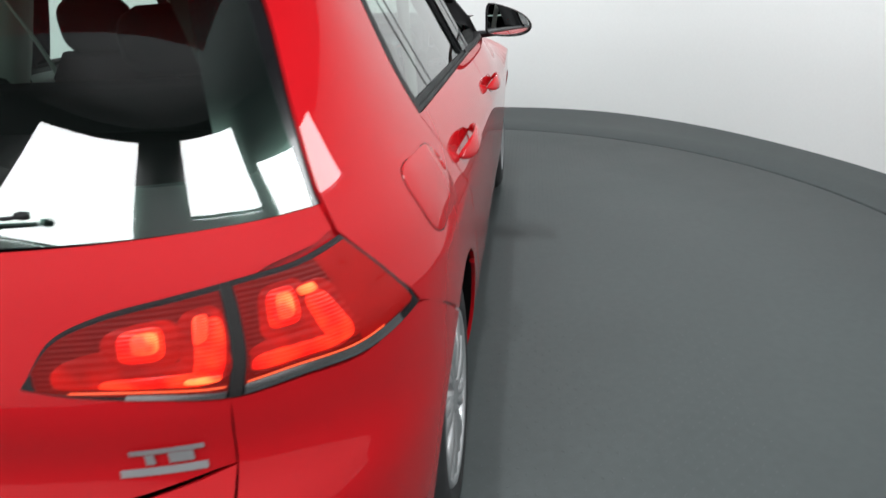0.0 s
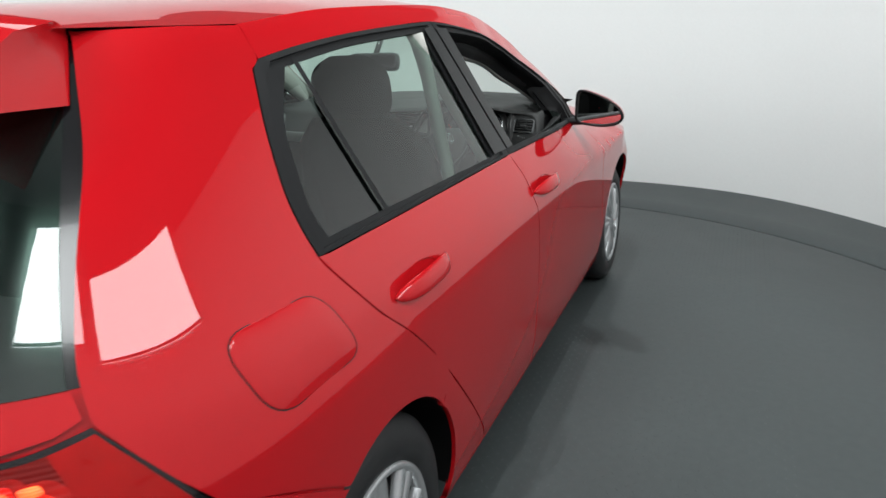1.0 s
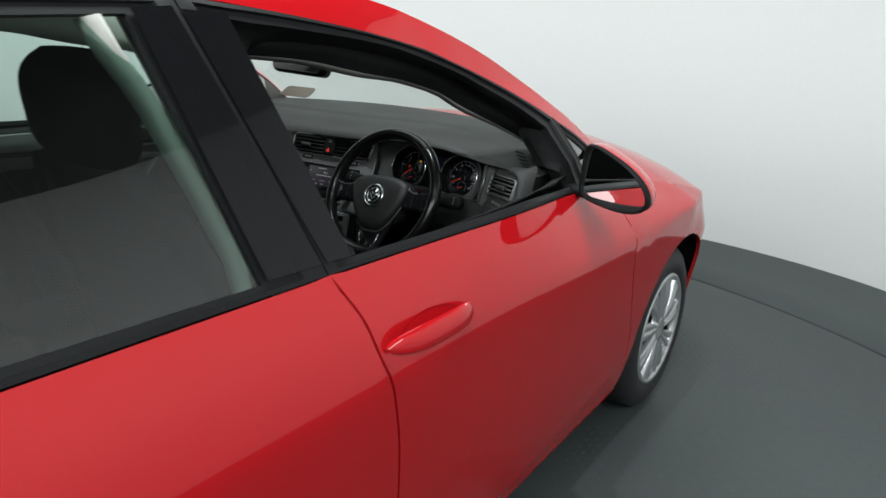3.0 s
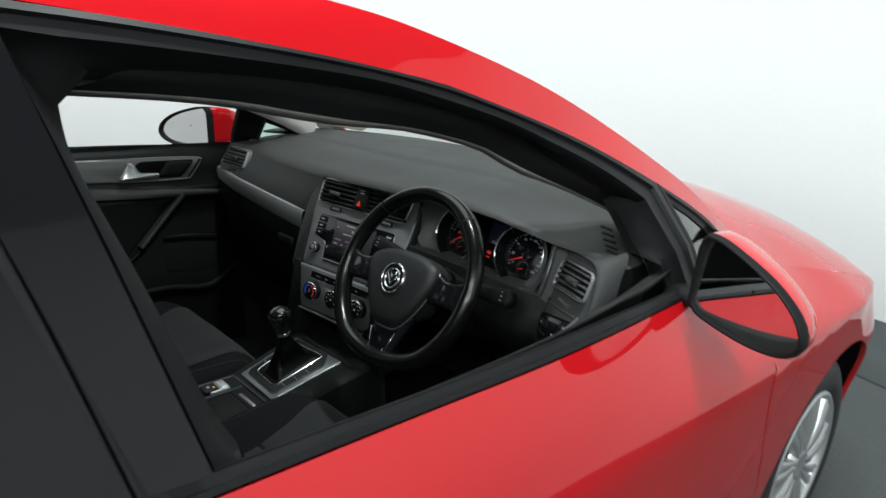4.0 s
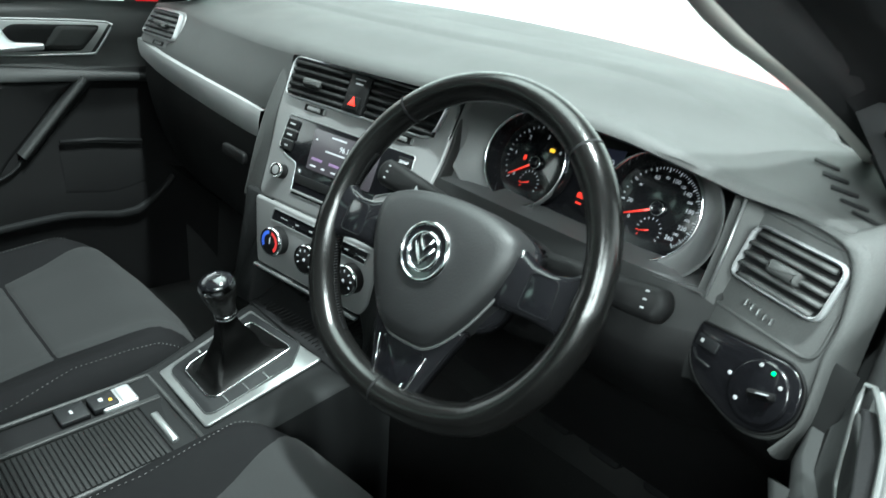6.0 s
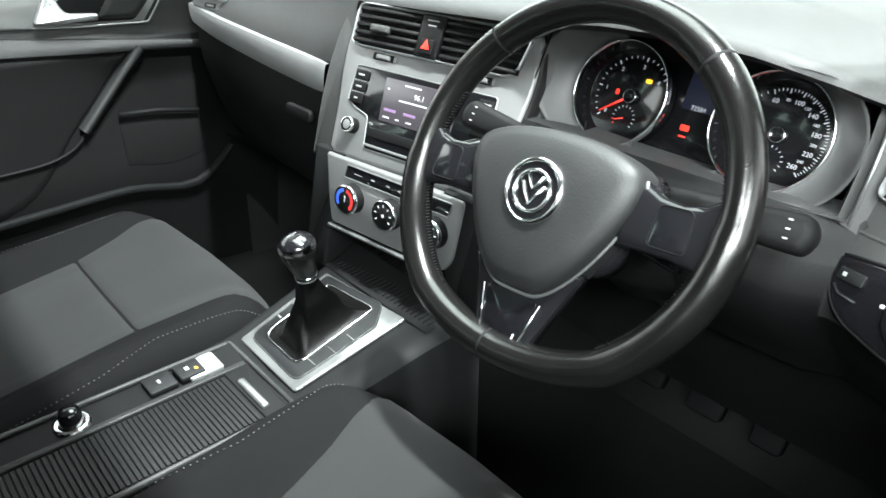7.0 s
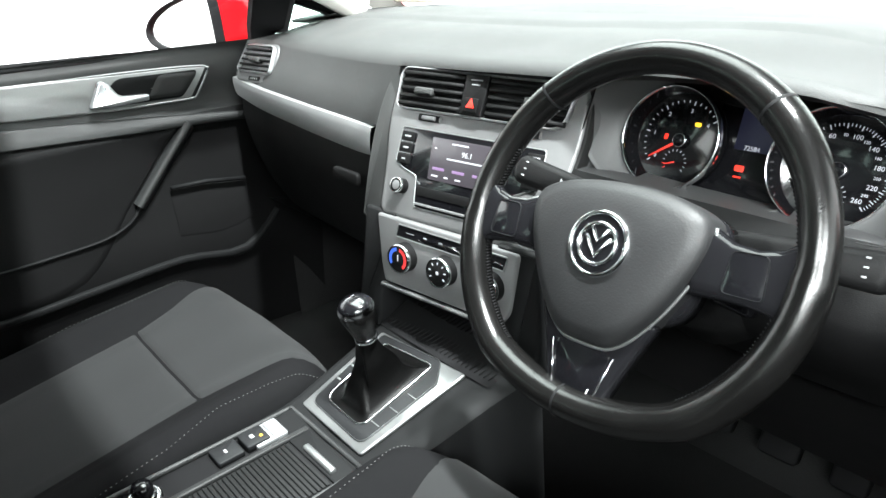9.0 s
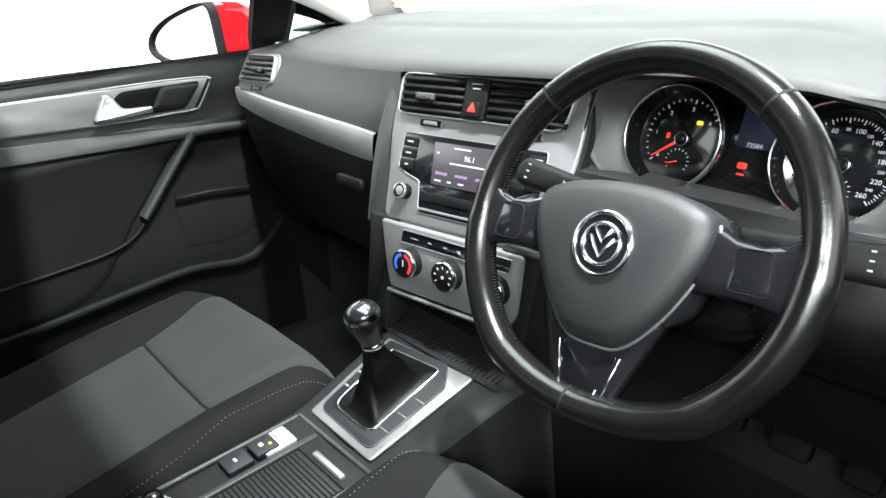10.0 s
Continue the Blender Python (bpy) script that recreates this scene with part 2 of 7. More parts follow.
def sweep(path, radius, seg=10, squash=1.0, up=(0, 0, 1), caps=True, bm=None):
    """A tube along path; radius a number or one a point."""
    path = [Vector(p) for p in path]
    rows = []
    for i, p in enumerate(path):
        t = (path[min(i + 1, len(path) - 1)] - path[max(i - 1, 0)]).normalized()
        a = t.cross(Vector(up))
        a = a.normalized() if a.length > 1e-5 else t.orthogonal().normalized()
        b = a.cross(t)
        r = radius[i] if isinstance(radius, (list, tuple, np.ndarray)) else radius
        rows.append([p + a * math.cos(k) * r + b * math.sin(k) * r * squash for k in np.linspace(0, 2 * math.pi, seg, endpoint=False)])
    bm = bm or bmesh.new()
    vs = add_grid(bm, rows, 0, False, True)
    if caps:
        bm.faces.new(vs[0])
        bm.faces.new(vs[-1][::-1])
    return bm


def axes(origin, u, v):
    """A frame with local x along u, y along v (made square to u), z = u x v."""
    u = Vector(u).normalized()
    n = u.cross(Vector(v)).normalized()
    v = n.cross(u)
    m = Matrix((u, v, n)).transposed().to_4x4()
    m.translation = Vector(origin)
    return m


def rounded(pts, r, seg=5):
    """A polygon with its corners rounded by r (a number, or one a corner)."""
    out, n = [], len(pts)
    for i in range(n):
        p, a, b = (Vector(pts[j]) for j in (i, i - 1, (i + 1) % n))
        rr = r[i] if isinstance(r, (list, tuple)) else r
        if rr <= 0:
            out.append((p.x, p.y))
            continue
        da, db = (a - p), (b - p)
        k = min(rr, 0.48 * da.length, 0.48 * db.length)
        p0, p1 = p + da.normalized() * k, p + db.normalized() * k
        for t in np.linspace(0, 1, seg):
            q = p0 * (1 - t) ** 2 + p * 2 * t * (1 - t) + p1 * t**2
            out.append((q.x, q.y))
    return out


def rect(w, h, r, cx=0.0, cy=0.0, seg=5):
    return rounded([(cx - w / 2, cy - h / 2), (cx + w / 2, cy - h / 2), (cx + w / 2, cy + h / 2), (cx - w / 2, cy + h / 2)], r, seg)


def inset2(poly, d):
    """A closed polygon moved inwards by d."""
    p = np.array(poly, float)
    area = 0.5 * np.sum(p[:, 0] * np.roll(p[:, 1], -1) - np.roll(p[:, 0], -1) * p[:, 1])
    t = np.roll(p, -1, 0) - np.roll(p, 1, 0)
    t /= np.linalg.norm(t, axis=1)[:, None] + 1e-9
    nrm = np.stack([-t[:, 1], t[:, 0]], 1) * (1 if area > 0 else -1)
    return [tuple(q) for q in p + nrm * d]


def plate_bm(m, poly, depth, bevel=0.001, base=0.0, bm=None, mat=0):
    """A plate with bevelled front edges, standing out along the frame's z."""
    bm = bm or bmesh.new()
    bevel = min(bevel, abs(depth) * 0.9)
    loops = [(poly, base), (poly, base + depth - bevel), (inset2(poly, bevel * 0.35), base + depth - bevel * 0.3), (inset2(poly, bevel), base + depth)]
    rows = [[m @ Vector((x, y, z)) for x, y in lp] for lp, z in loops]
    vs = add_grid(bm, rows, mat, False, True)
    f = bm.faces.new(vs[-1])
    f.material_index = mat
    f = bm.faces.new(vs[0][::-1])
    f.material_index = mat
    return bm


def frame_bm(m, outer, inner, depth, bevel=0.001, base=0.0, back=None, bm=None):
    """A ring between two polygons of equal count, with bevelled edges; its inner wall goes down to back."""
    bm = bm or bmesh.new()
    back = base if back is None else back
    loops = [(outer, base), (outer, base + depth - bevel), (inset2(outer, bevel), base + depth), (inset2(inner, -bevel), base + depth), (inner, base + depth - bevel), (inner, back)]
    rows = [[m @ Vector((x, y, z)) for x, y in lp] for lp, z in loops]
    add_grid(bm, rows, 0, True, True)
    return bm


def lathe_bm(m, prof, seg=32, bm=None, sx=1.0, sy=1.0):
    bm = bm or bmesh.new()
    rows = []
    for r, h in prof:
        rows.append([m @ Vector((max(r, 1e-5) * math.cos(a) * sx, max(r, 1e-5) * math.sin(a) * sy, h)) for a in np.linspace(0, 2 * math.pi, seg, endpoint=False)])
    add_grid(bm, rows, 0, False, True)
    bmesh.ops.remove_doubles(bm, verts=bm.verts[:], dist=2e-5)
    return bm


def text_part(words, m, size, mat, parent, name="marking", depth=0.0004):
    cu = bpy.data.curves.new(name, "FONT")
    cu.body, cu.size, cu.extrude, cu.align_x, cu.align_y = words, size, depth, "CENTER", "CENTER"
    cu.resolution_u = 3
    tmp = new(name, cu)
    me = bpy.data.meshes.new_from_object(tmp.evaluated_get(bpy.context.evaluated_depsgraph_get()))
    bpy.data.objects.remove(tmp)
    bpy.data.curves.remove(cu)
    me.transform(m)
    me.materials.clear()
    me.materials.append(mat)
    ob = new(name, me)
    ob.parent = parent
    return ob


def sharpen_bm(bm, degrees=35):
    for e in bm.edges:
        if len(e.link_faces) == 2 and e.calc_face_angle(0) > radians(degrees):
            e.smooth = False
    return bm


def sharpen(ob, degrees=35):
    """Smooth faces with sharp edges past an angle."""
    me = ob.data
    bm = bmesh.new()
    bm.from_mesh(me)
    for e in bm.edges:
        if len(e.link_faces) == 2 and e.calc_face_angle(0) > radians(degrees):
            e.smooth = False
    bm.to_mesh(me)
    bm.free()
    return ob


# ---- the studio: turntable, floor, curved wall, ceiling ----
TABLE_R, WALL_R, WALL_H = 2.90, 3.9, 3.15


def wall_r(a):
    """The wall is a slightly uneven round: its distance from the turntable's middle."""
    d = (math.degrees(a) + 180) % 360 - 180
    pts = [(-180, 3.50), (-150, 3.62), (-120, 3.80), (-90, 3.90), (-60, 3.70), (-30, 3.50), (0, 3.36), (15, 3.37), (30, 3.42), (45, 3.52), (57, 3.72), (72, 3.80), (90, 3.68), (120, 3.60), (150, 3.53), (180, 3.50)]
    acc = wsum = 0.0
    for e in np.linspace(-12, 12, 9):
        acc += interp((d + e + 180) % 360 - 180, [p[0] for p in pts], [p[1] for p in pts])
        wsum += 1
    return acc / wsum


def ring_bm(r0, r1, z0, z1, seg=160):
    ang = np.linspace(0, 2 * math.pi, seg, endpoint=False)
    return loft([[(r * math.cos(a), r * math.sin(a), z) for a in ang] for r, z in ((r0, z0), (r1, z1))], False, True)


bm = bmesh.new()
ang = np.linspace(0, 2 * math.pi, 160, endpoint=False)
prof = [(0.001, 0.0), (1.5, 0.0), (TABLE_R - 0.015, 0.0), (TABLE_R - 0.012, -0.003), (TABLE_R - 0.012, -0.03)]
add_grid(bm, [[(r * math.cos(a), r * math.sin(a), z) for a in ang] for r, z in prof], 0, False, True)
turntable = tagged(part("turntable", bm, FLOOR_M, None), "round grey rubber-topped turntable set flush in the floor", "turntable", kind="structure")
bm = bmesh.new()
prof = [(TABLE_R + 0.012, -0.03), (TABLE_R + 0.012, -0.003), (TABLE_R + 0.015, 0.0), (3.2, 0.0), (WALL_R + 0.3, 0.0)]
add_grid(bm, [[(r * math.cos(a), r * math.sin(a), z) for a in ang] for r, z in prof], 0, False, True)
floor = tagged(part("floor", bm, FLOOR_M, None), "grey rubber floor ring round the turntable", "floor", kind="structure")
groove = tagged(part("floor_joint", ring_bm(TABLE_R - 0.02, TABLE_R + 0.02, -0.03, -0.03), GROOVE, None), "dark gap between turntable and floor", "floor", kind="structure")
bm = bmesh.new()
prof = [(0.0, 0.0), (0.0, 0.5), (0.0, WALL_H), (0.12, WALL_H), (0.12, 0.0)]
add_grid(bm, [[((wall_r(a) + r) * math.cos(a), (wall_r(a) + r) * math.sin(a), z) for a in ang] for r, z in prof], 0, False, True)
wall = tagged(part("wall_round", bm, WALL_W, None), "plain white curved studio wall", "wall", kind="structure")
bm = bmesh.new()
add_grid(bm, [[((wall_r(a) + r) * math.cos(a), (wall_r(a) + r) * math.sin(a), z) for a in ang] for r, z in ((0.15, WALL_H - 0.05), (0.15, 4.6), (0.27, 4.6), (0.27, WALL_H - 0.05))], 0, False, True)
tagged(part("wall_upper", bm, VOID, None), "grey wall above the white studio wall", "wall", kind="structure")
ceiling = tagged(part("ceiling", ring_bm(0.001, WALL_R + 0.4, 4.604, 4.604), VOID, None), "grey studio ceiling", "ceiling", kind="structure")

# curved light panels high on the wall
def light_panel(a0, a1, z0=2.62, z1=3.95):
    aa = np.linspace(radians(a0), radians(a1), 24)
    loops = []
    for rr in (-0.05, -0.005):
        loops.append([Vector(((wall_r(a) + rr) * math.cos(a), (wall_r(a) + rr) * math.sin(a), z0)) for a in aa] + [Vector(((wall_r(a) + rr) * math.cos(a), (wall_r(a) + rr) * math.sin(a), z1)) for a in aa[::-1]])
    ob = part("wall_light", loft(loops, False, True), TRIM, None, smooth=False)
    bm = loft([[Vector(((wall_r(a) - 0.052) * math.cos(a), (wall_r(a) - 0.052) * math.sin(a), z)) for a in aa] for z in (z0, z1)])
    part("diffuser", bm, PANEL_LIGHT, ob, "glowing white diffuser")
    return tagged(ob, "lit curved light panel high on the studio wall", "light panel", "wall lights")


light_panel(-106, -83, 2.2)
light_panel(-71, -52)
light_panel(-48, -15, 2.40, 3.22)

# raised studs on the part of the turntable beside the car
verts, faces = [], []
for i in range(-20, 100):
    for j in range(0, 130):
        x, y = 0.55 + j * 0.025, -2.3 + (i + 0.5 * (j % 2)) * 0.05
        if x * x + y * y > 2.86**2 or x > 1.72:
            continue
        a = radians(45 if (i + j) % 2 else -45)
        c, s = math.cos(a), math.sin(a)
        b0 = len(verts)
        for dx, dy, z in ((-0.010, 0, -0.001), (0, -0.0035, -0.001), (0.010, 0, -0.001), (0, 0.0035, -0.001), (-0.004, 0, 0.0008), (0.004, 0, 0.0008)):
            verts.append((x + dx * c - dy * s, y + dx * s + dy * c, z))
        faces += [(b0, b0 + 1, b0 + 4), (b0 + 1, b0 + 2, b0 + 5), (b0 + 1, b0 + 5, b0 + 4), (b0 + 2, b0 + 3, b0 + 5), (b0 + 3, b0, b0 + 4), (b0 + 3, b0 + 4, b0 + 5)]
me = bpy.data.meshes.new("tread_studs")
me.from_pydata(verts, [], faces)
me.materials.append(FLOOR_M2)
studs = new("tread_studs", me)
studs.parent = turntable
tagged(studs, "small raised slanted studs of the rubber surface", kind="stuff")

# ---- the car's outer skin ----
PZ = [0.10, 0.18, 0.24, 0.35, 0.50, 0.65, 0.77, 0.815, 0.84, 0.90, 0.96, 1.00, 1.10, 1.20, 1.30, 1.38, 1.42]
PX = [0.78, 0.82, 0.850, 0.872, 0.886, 0.894, 0.899, 0.900, 0.893, 0.8745, 0.848, 0.828, 0.778, 0.729, 0.680, 0.638, 0.600]
RZ = [0.10, 0.25, 0.40, 0.55, 0.605, 0.66, 0.75, 0.90, 0.98, 1.05, 1.15, 1.25, 1.35, 1.42]
RY = [-1.98, -2.05, -2.085, -2.075, -2.035, -2.018, -2.03, -2.00, -1.97, -1.93, -1.86, -1.78, -1.70, -1.64]
Y0, SL = -1.3, 1.3


def smooth_table(xs, ys, n=300):
    """A smooth curve through points, with no overshoot between them, as a dense table."""
    x, y = np.array(xs, float), np.array(ys, float)
    h, d = np.diff(x), np.diff(y) / np.diff(x)
    m = np.r_[d[0], [0 if p * q <= 0 else 2 * p * q / (p + q) for p, q in zip(d[:-1], d[1:])], d[-1]]
    v = np.linspace(x[0], x[-1], n)
    k = np.clip(np.searchsorted(x, v, side="right") - 1, 0, len(h) - 1)
    t = (v - x[k]) / h[k]
    return v, (2 * t**3 - 3 * t**2 + 1) * y[k] + (t**3 - 2 * t**2 + t) * h[k] * m[k] + (3 * t**2 - 2 * t**3) * y[k + 1] + (t**3 - t**2) * h[k] * m[k + 1]


# the flank is smooth above and below its sharp crease
lo_t, hi_t = smooth_table(PZ[:8], PX[:8]), smooth_table(PZ[7:], PX[7:])
PZ_T, PX_T = np.r_[lo_t[0][:-1], hi_t[0]], np.r_[lo_t[1][:-1], hi_t[1]]
RZ_T, RY_T = smooth_table(RZ, RY)


def skin(s, z):
    """The right side of the body: s runs forward along the flank, and below Y0 round the rear corner to the middle (Y0 - SL)."""
    w = interp(z, PZ_T, PX_T)
    if s >= Y0:
        x = w - min(max(s / 0.75, 0), 1.6) ** 2 * 0.09 * min(max((z - 0.8) / 0.15, 0), 1)
        x -= interp(s, [-0.35, -0.1, 0.1, 0.3, 0.5, 0.8], [0, 0.015, 0.05, 0.065, 0.068, 0.06]) * min(max((z - 1.03) / 0.2, 0), 1)
        if s > 1.35:
            x -= 0.40 * (max(0, s - 1.48) / 0.58) ** 2.2 + 0.5 * max(0, z - 0.66) * min((s - 1.35) / 0.4, 1)
        return Vector((x, s, z))
    yr, a, p = interp(z, RZ_T, RY_T), min((Y0 - s) / SL, 1.0) * math.pi / 2, 3.5
    c, n = math.cos(a), math.sin(a)
    r = (abs(c) ** p + abs(n) ** p) ** (-1 / p)
    return Vector((w * r * c, Y0 + (yr - Y0) * r * n, z))


def skin_normal(s, z, e=0.012):
    a, b = skin(s + e, z) - skin(s - e, z), skin(s, z + e) - skin(s, z - e)
    n = a.cross(b)
    n.normalize()
    return n if n.x > 0 or n.y < -0.5 else -n


def on_skin(s, z, d=0.0):
    """A point d metres inside the skin."""
    return skin(s, z) - skin_normal(s, z) * d if d else skin(s, z)


def coons(bottom, top, rear, front, n, m):
    """Points (s, z) of a patch; bottom and top run forward, rear and front run up."""
    b, t, r, f = spline(bottom, n), spline(top, n), spline(rear, m), spline(front, m)
    r[0], r[-1], f[0], f[-1] = b[0], t[0], b[-1], t[-1]
    rows = []
    for j in range(m):
        v = j / (m - 1)
        row = []
        for i in range(n):
            u = i / (n - 1)
            q = (1 - v) * b[i] + v * t[i] + (1 - u) * r[j] + u * f[j] - ((1 - u) * (1 - v) * b[0] + u * (1 - v) * b[-1] + (1 - u) * v * t[0] + u * v * t[-1])
            row.append(tuple(q))
        rows.append(row)
    return rows


def mirrored(bm):
    for v in bm.verts:
        v.co.x = -v.co.x
    return bm


def panel(name, patches, mat, parent, side=1, roll=0.014, gap=0.0028, lift=0.0, label=""):
    """A skin panel of patches (bottom, top, rear, front, n, m), its edges drawn in and turned inwards."""
    bm = bmesh.new()
    for pt in patches:
        add_grid(bm, [[on_skin(s, z, -lift) for s, z in row] for row in coons(*pt)])
    bmesh.ops.remove_doubles(bm, verts=bm.verts[:], dist=0.0015)
    bmesh.ops.recalc_face_normals(bm, faces=bm.faces[:])
    bm.normal_update()
    edge = [e for e in bm.edges if e.is_boundary]
    vs = {v for e in edge for v in e.verts}
    cen = sum((v.co for v in bm.verts), Vector()) / len(bm.verts)
    out = sum((v.normal.dot(v.co - Vector((0, cen.y * 0.8, 0.7))) for v in bm.verts))
    sign = 1 if out > 0 else -1
    nrm = {v: v.normal * sign for v in vs}
    move = {}
    for v in vs:
        d = Vector()
        for e in v.link_edges:
            if not e.is_boundary:
                d += (e.other_vert(v).co - v.co).normalized()
        move[v] = d.normalized() * gap if d.length > 0 else Vector()
    for v in vs:
        v.co += move[v]
    got = bmesh.ops.extrude_edge_only(bm, edges=edge)
    fresh = [g for g in got["geom"] if isinstance(g, bmesh.types.BMVert)]
    for e in edge:
        e.smooth = False
    near = {tuple(round(c, 6) for c in v.co): v for v in vs}
    for v in fresh:
        o = near.get(tuple(round(c, 6) for c in v.co))
        if o:
            v.co -= nrm[o] * roll
    if side < 0:
        mirrored(bm)
    return part(name, bm, mat, parent, label)


def skin_sheet(name, poly, mat, parent, side=1, depth=0.004, label="", n=20, m=14):
    """A sheet (pane or plate) inside a four-sided outline (bottom, top, rear, front)."""
    bm = loft([[on_skin(s, z, depth) for s, z in row] for row in coons(*poly, n, m)])
    if side < 0:
        mirrored(bm)
    return part(name, bm, mat, parent, label)


def skin_band(name, outer, steps, mat, parent, side=1, label="", toward=None):
    """Rings between two outlines of equal count: steps of (share from outer to inner, depth)."""
    rows = []
    for share, depth in steps:
        rows.append([on_skin(a[0] + (b[0] - a[0]) * share, a[1] + (b[1] - a[1]) * share, depth) for a, b in zip(outer, toward)])
    bm = loft(rows, False, True)
    if side < 0:
        mirrored(bm)
    return sharpen(part(name, bm, mat, parent, label), 40)


car = new("car")
tagged(car, "glossy red five-door hatchback parked on the turntable, front window open", "car")

# outlines in (s, z)
BELT = [(-1.40, 1.010), (-1.0, 1.004), (-0.37, 0.997), (0.0, 0.988), (0.40, 0.972), (0.66, 0.950), (0.80, 0.932)]
B_SEAM = [(-0.240, 0.235), (-0.250, 0.36), (-0.262, 0.52), (-0.272, 0.67), (-0.295, 0.79), (-0.318, 0.86), (-0.335, 0.925), (-0.373, 0.997)]
R_SEAM = [(-0.70, 0.235), (-0.76, 0.32), (-0.86, 0.44), (-0.965, 0.56), (-1.02, 0.62), (-1.13, 0.733), (-1.256, 0.847), (-1.298, 0.887), (-1.385, 0.985), (-1.40, 1.010)]
F_SEAM = [(0.905, 0.235), (0.90, 0.42), (0.865, 0.52), (0.80, 0.70), (0.785, 0.80), (0.80, 0.88), (0.80, 0.932)]
DLO_TOP_R = [(-1.275, 1.328), (-1.141, 1.345), (-0.95, 1.361), (-0.70, 1.374), (-0.475, 1.381)]
DLO_TOP_F = [(-0.475, 1.381), (-0.30, 1.366), (-0.10, 1.341), (0.10, 1.309), (0.20, 1.283), (0.31, 1.253), (0.42, 1.218), (0.55, 1.166), (0.66, 1.117), (0.76, 1.070), (0.85, 1.015), (0.93, 0.955)]
DLO_REAR = [(-1.40, 1.010), (-1.412, 1.063), (-1.410, 1.128), (-1.372, 1.224), (-1.310, 1.305), (-1.275, 1.328)]
AR, AXF, AXR, HUB_Z = 0.352, 1.315, -1.315, 0.315


def arch(y, a0, a1, n=9, r=AR):
    return [(y + r * math.cos(a), HUB_Z + r * math.sin(a)) for a in np.linspace(radians(a0), radians(a1), n)]


for side in (1, -1):
    panel("front_door", [([B_SEAM[0], (0.3, 0.235), F_SEAM[0]], BELT[2:], B_SEAM, F_SEAM, 40, 26)], RED, car, side, label="red front door skin with a sharp crease")
    panel("rear_door", [([(-0.70, 0.235), (-0.5, 0.235), B_SEAM[0]], BELT[:3], R_SEAM, B_SEAM, 30, 30)], RED, car, side, label="red rear door skin with a sharp crease")
    # quarter panel: pillar above, wheel-arch part below
    mid = [(-1.870, 0.935), (-1.64, 0.975), (-1.40, 1.010)]
    up = ([*mid], [(-1.855, 1.385), (-1.56, 1.388), (-1.275, 1.387)], [(-1.870, 0.935), (-1.872, 1.0), (-1.86, 1.10), (-1.842, 1.23), (-1.855, 1.385)], DLO_REAR + [(-1.275, 1.387)], 48, 44)
    low = ([(-1.745, 0.782), (-1.60, 0.70), (-1.50, 0.638), *arch(AXR, 118, 43, 8)], mid, [(-1.745, 0.782), (-1.815, 0.862), (-1.870, 0.935)], [arch(AXR, 43, 43, 1)[0], (-1.02, 0.62), (-1.13, 0.733), (-1.256, 0.847), (-1.298, 0.887), (-1.385, 0.985), (-1.40, 1.010)], 48, 36)
    fore = ([*arch(AXR, -14, -14, 1), (-0.80, 0.234), (-0.70, 0.235)], [arch(AXR, 43, 43, 1)[0], (-1.02, 0.62)], arch(AXR, -14, 43, 7), [(-0.70, 0.235), (-0.76, 0.32), (-0.86, 0.44), (-0.965, 0.56), (-1.02, 0.62)], 6, 12)
    panel("quarter_panel", [up, low, fore], RED, car, side, label="red rear quarter panel with wide roof pillar")
    panel("front_wing", [([F_SEAM[0], *arch(AXF, 175, 5, 14, 0.370), (1.75, 0.24), (1.95, 0.24)], [(0.80, 0.932), (1.1, 0.898), (1.4, 0.845), (1.7, 0.77), (1.95, 0.69)], F_SEAM, [(1.95, 0.24), (1.95, 0.70)], 40, 16)], RED, car, side, label="red front wing")
    panel("sill", [([(-0.96, 0.165), (0.0, 0.165), (0.96, 0.165)], [(-0.93, 0.232), (0.0, 0.232), (0.93, 0.232)], [(-0.96, 0.165), (-0.93, 0.232)], [(0.96, 0.165), (0.93, 0.232)], 20, 5)], RED, car, side, label="red sill below the doors")
    # cant rail and windscreen pillar
    rail_top = [(-1.275, 1.387), (-0.95, 1.415), (-0.475, 1.426), (-0.25, 1.419), (-0.07, 1.400), (0.05, 1.382), (0.17, 1.354), (0.34, 1.307), (0.53, 1.237), (0.66, 1.172), (0.78, 1.108), (0.92, 1.015), (1.0, 0.955)]
    panel("roof_rail", [([*DLO_TOP_R, *DLO_TOP_F[1:], (1.0, 0.905)], rail_top, [(-1.275, 1.328), (-1.275, 1.387)], [(1.0, 0.905), (1.0, 0.955)], 60, 6)], RED, car, side, gap=0.0, label="red roof rail and windscreen pillar")
    # rear bumper half
    low_mid = ([(-2.60, 0.25), (-2.3, 0.25), (-2.055, 0.25)], [(-2.60, 0.60), (-2.25, 0.60), (-2.055, 0.642)], [(-2.60, 0.25), (-2.60, 0.60)], [(-2.055, 0.25), (-2.055, 0.642)], 16, 12)
    low_out = ([(-2.055, 0.25), (-1.85, 0.25), *arch(AXR, 190, 190, 1)], [(-2.046, 0.756), (-1.96, 0.762), (-1.88, 0.757), (-1.745, 0.780), (-1.60, 0.698), (-1.50, 0.636), (-1.482, 0.624)], [(-2.055, 0.25), (-2.055, 0.642), (-2.046, 0.756)], arch(AXR, 190, 118, 8), 26, 16)
    panel("rear_bumper", [low_mid, low_out], RED, car, side, label="red rear bumper")
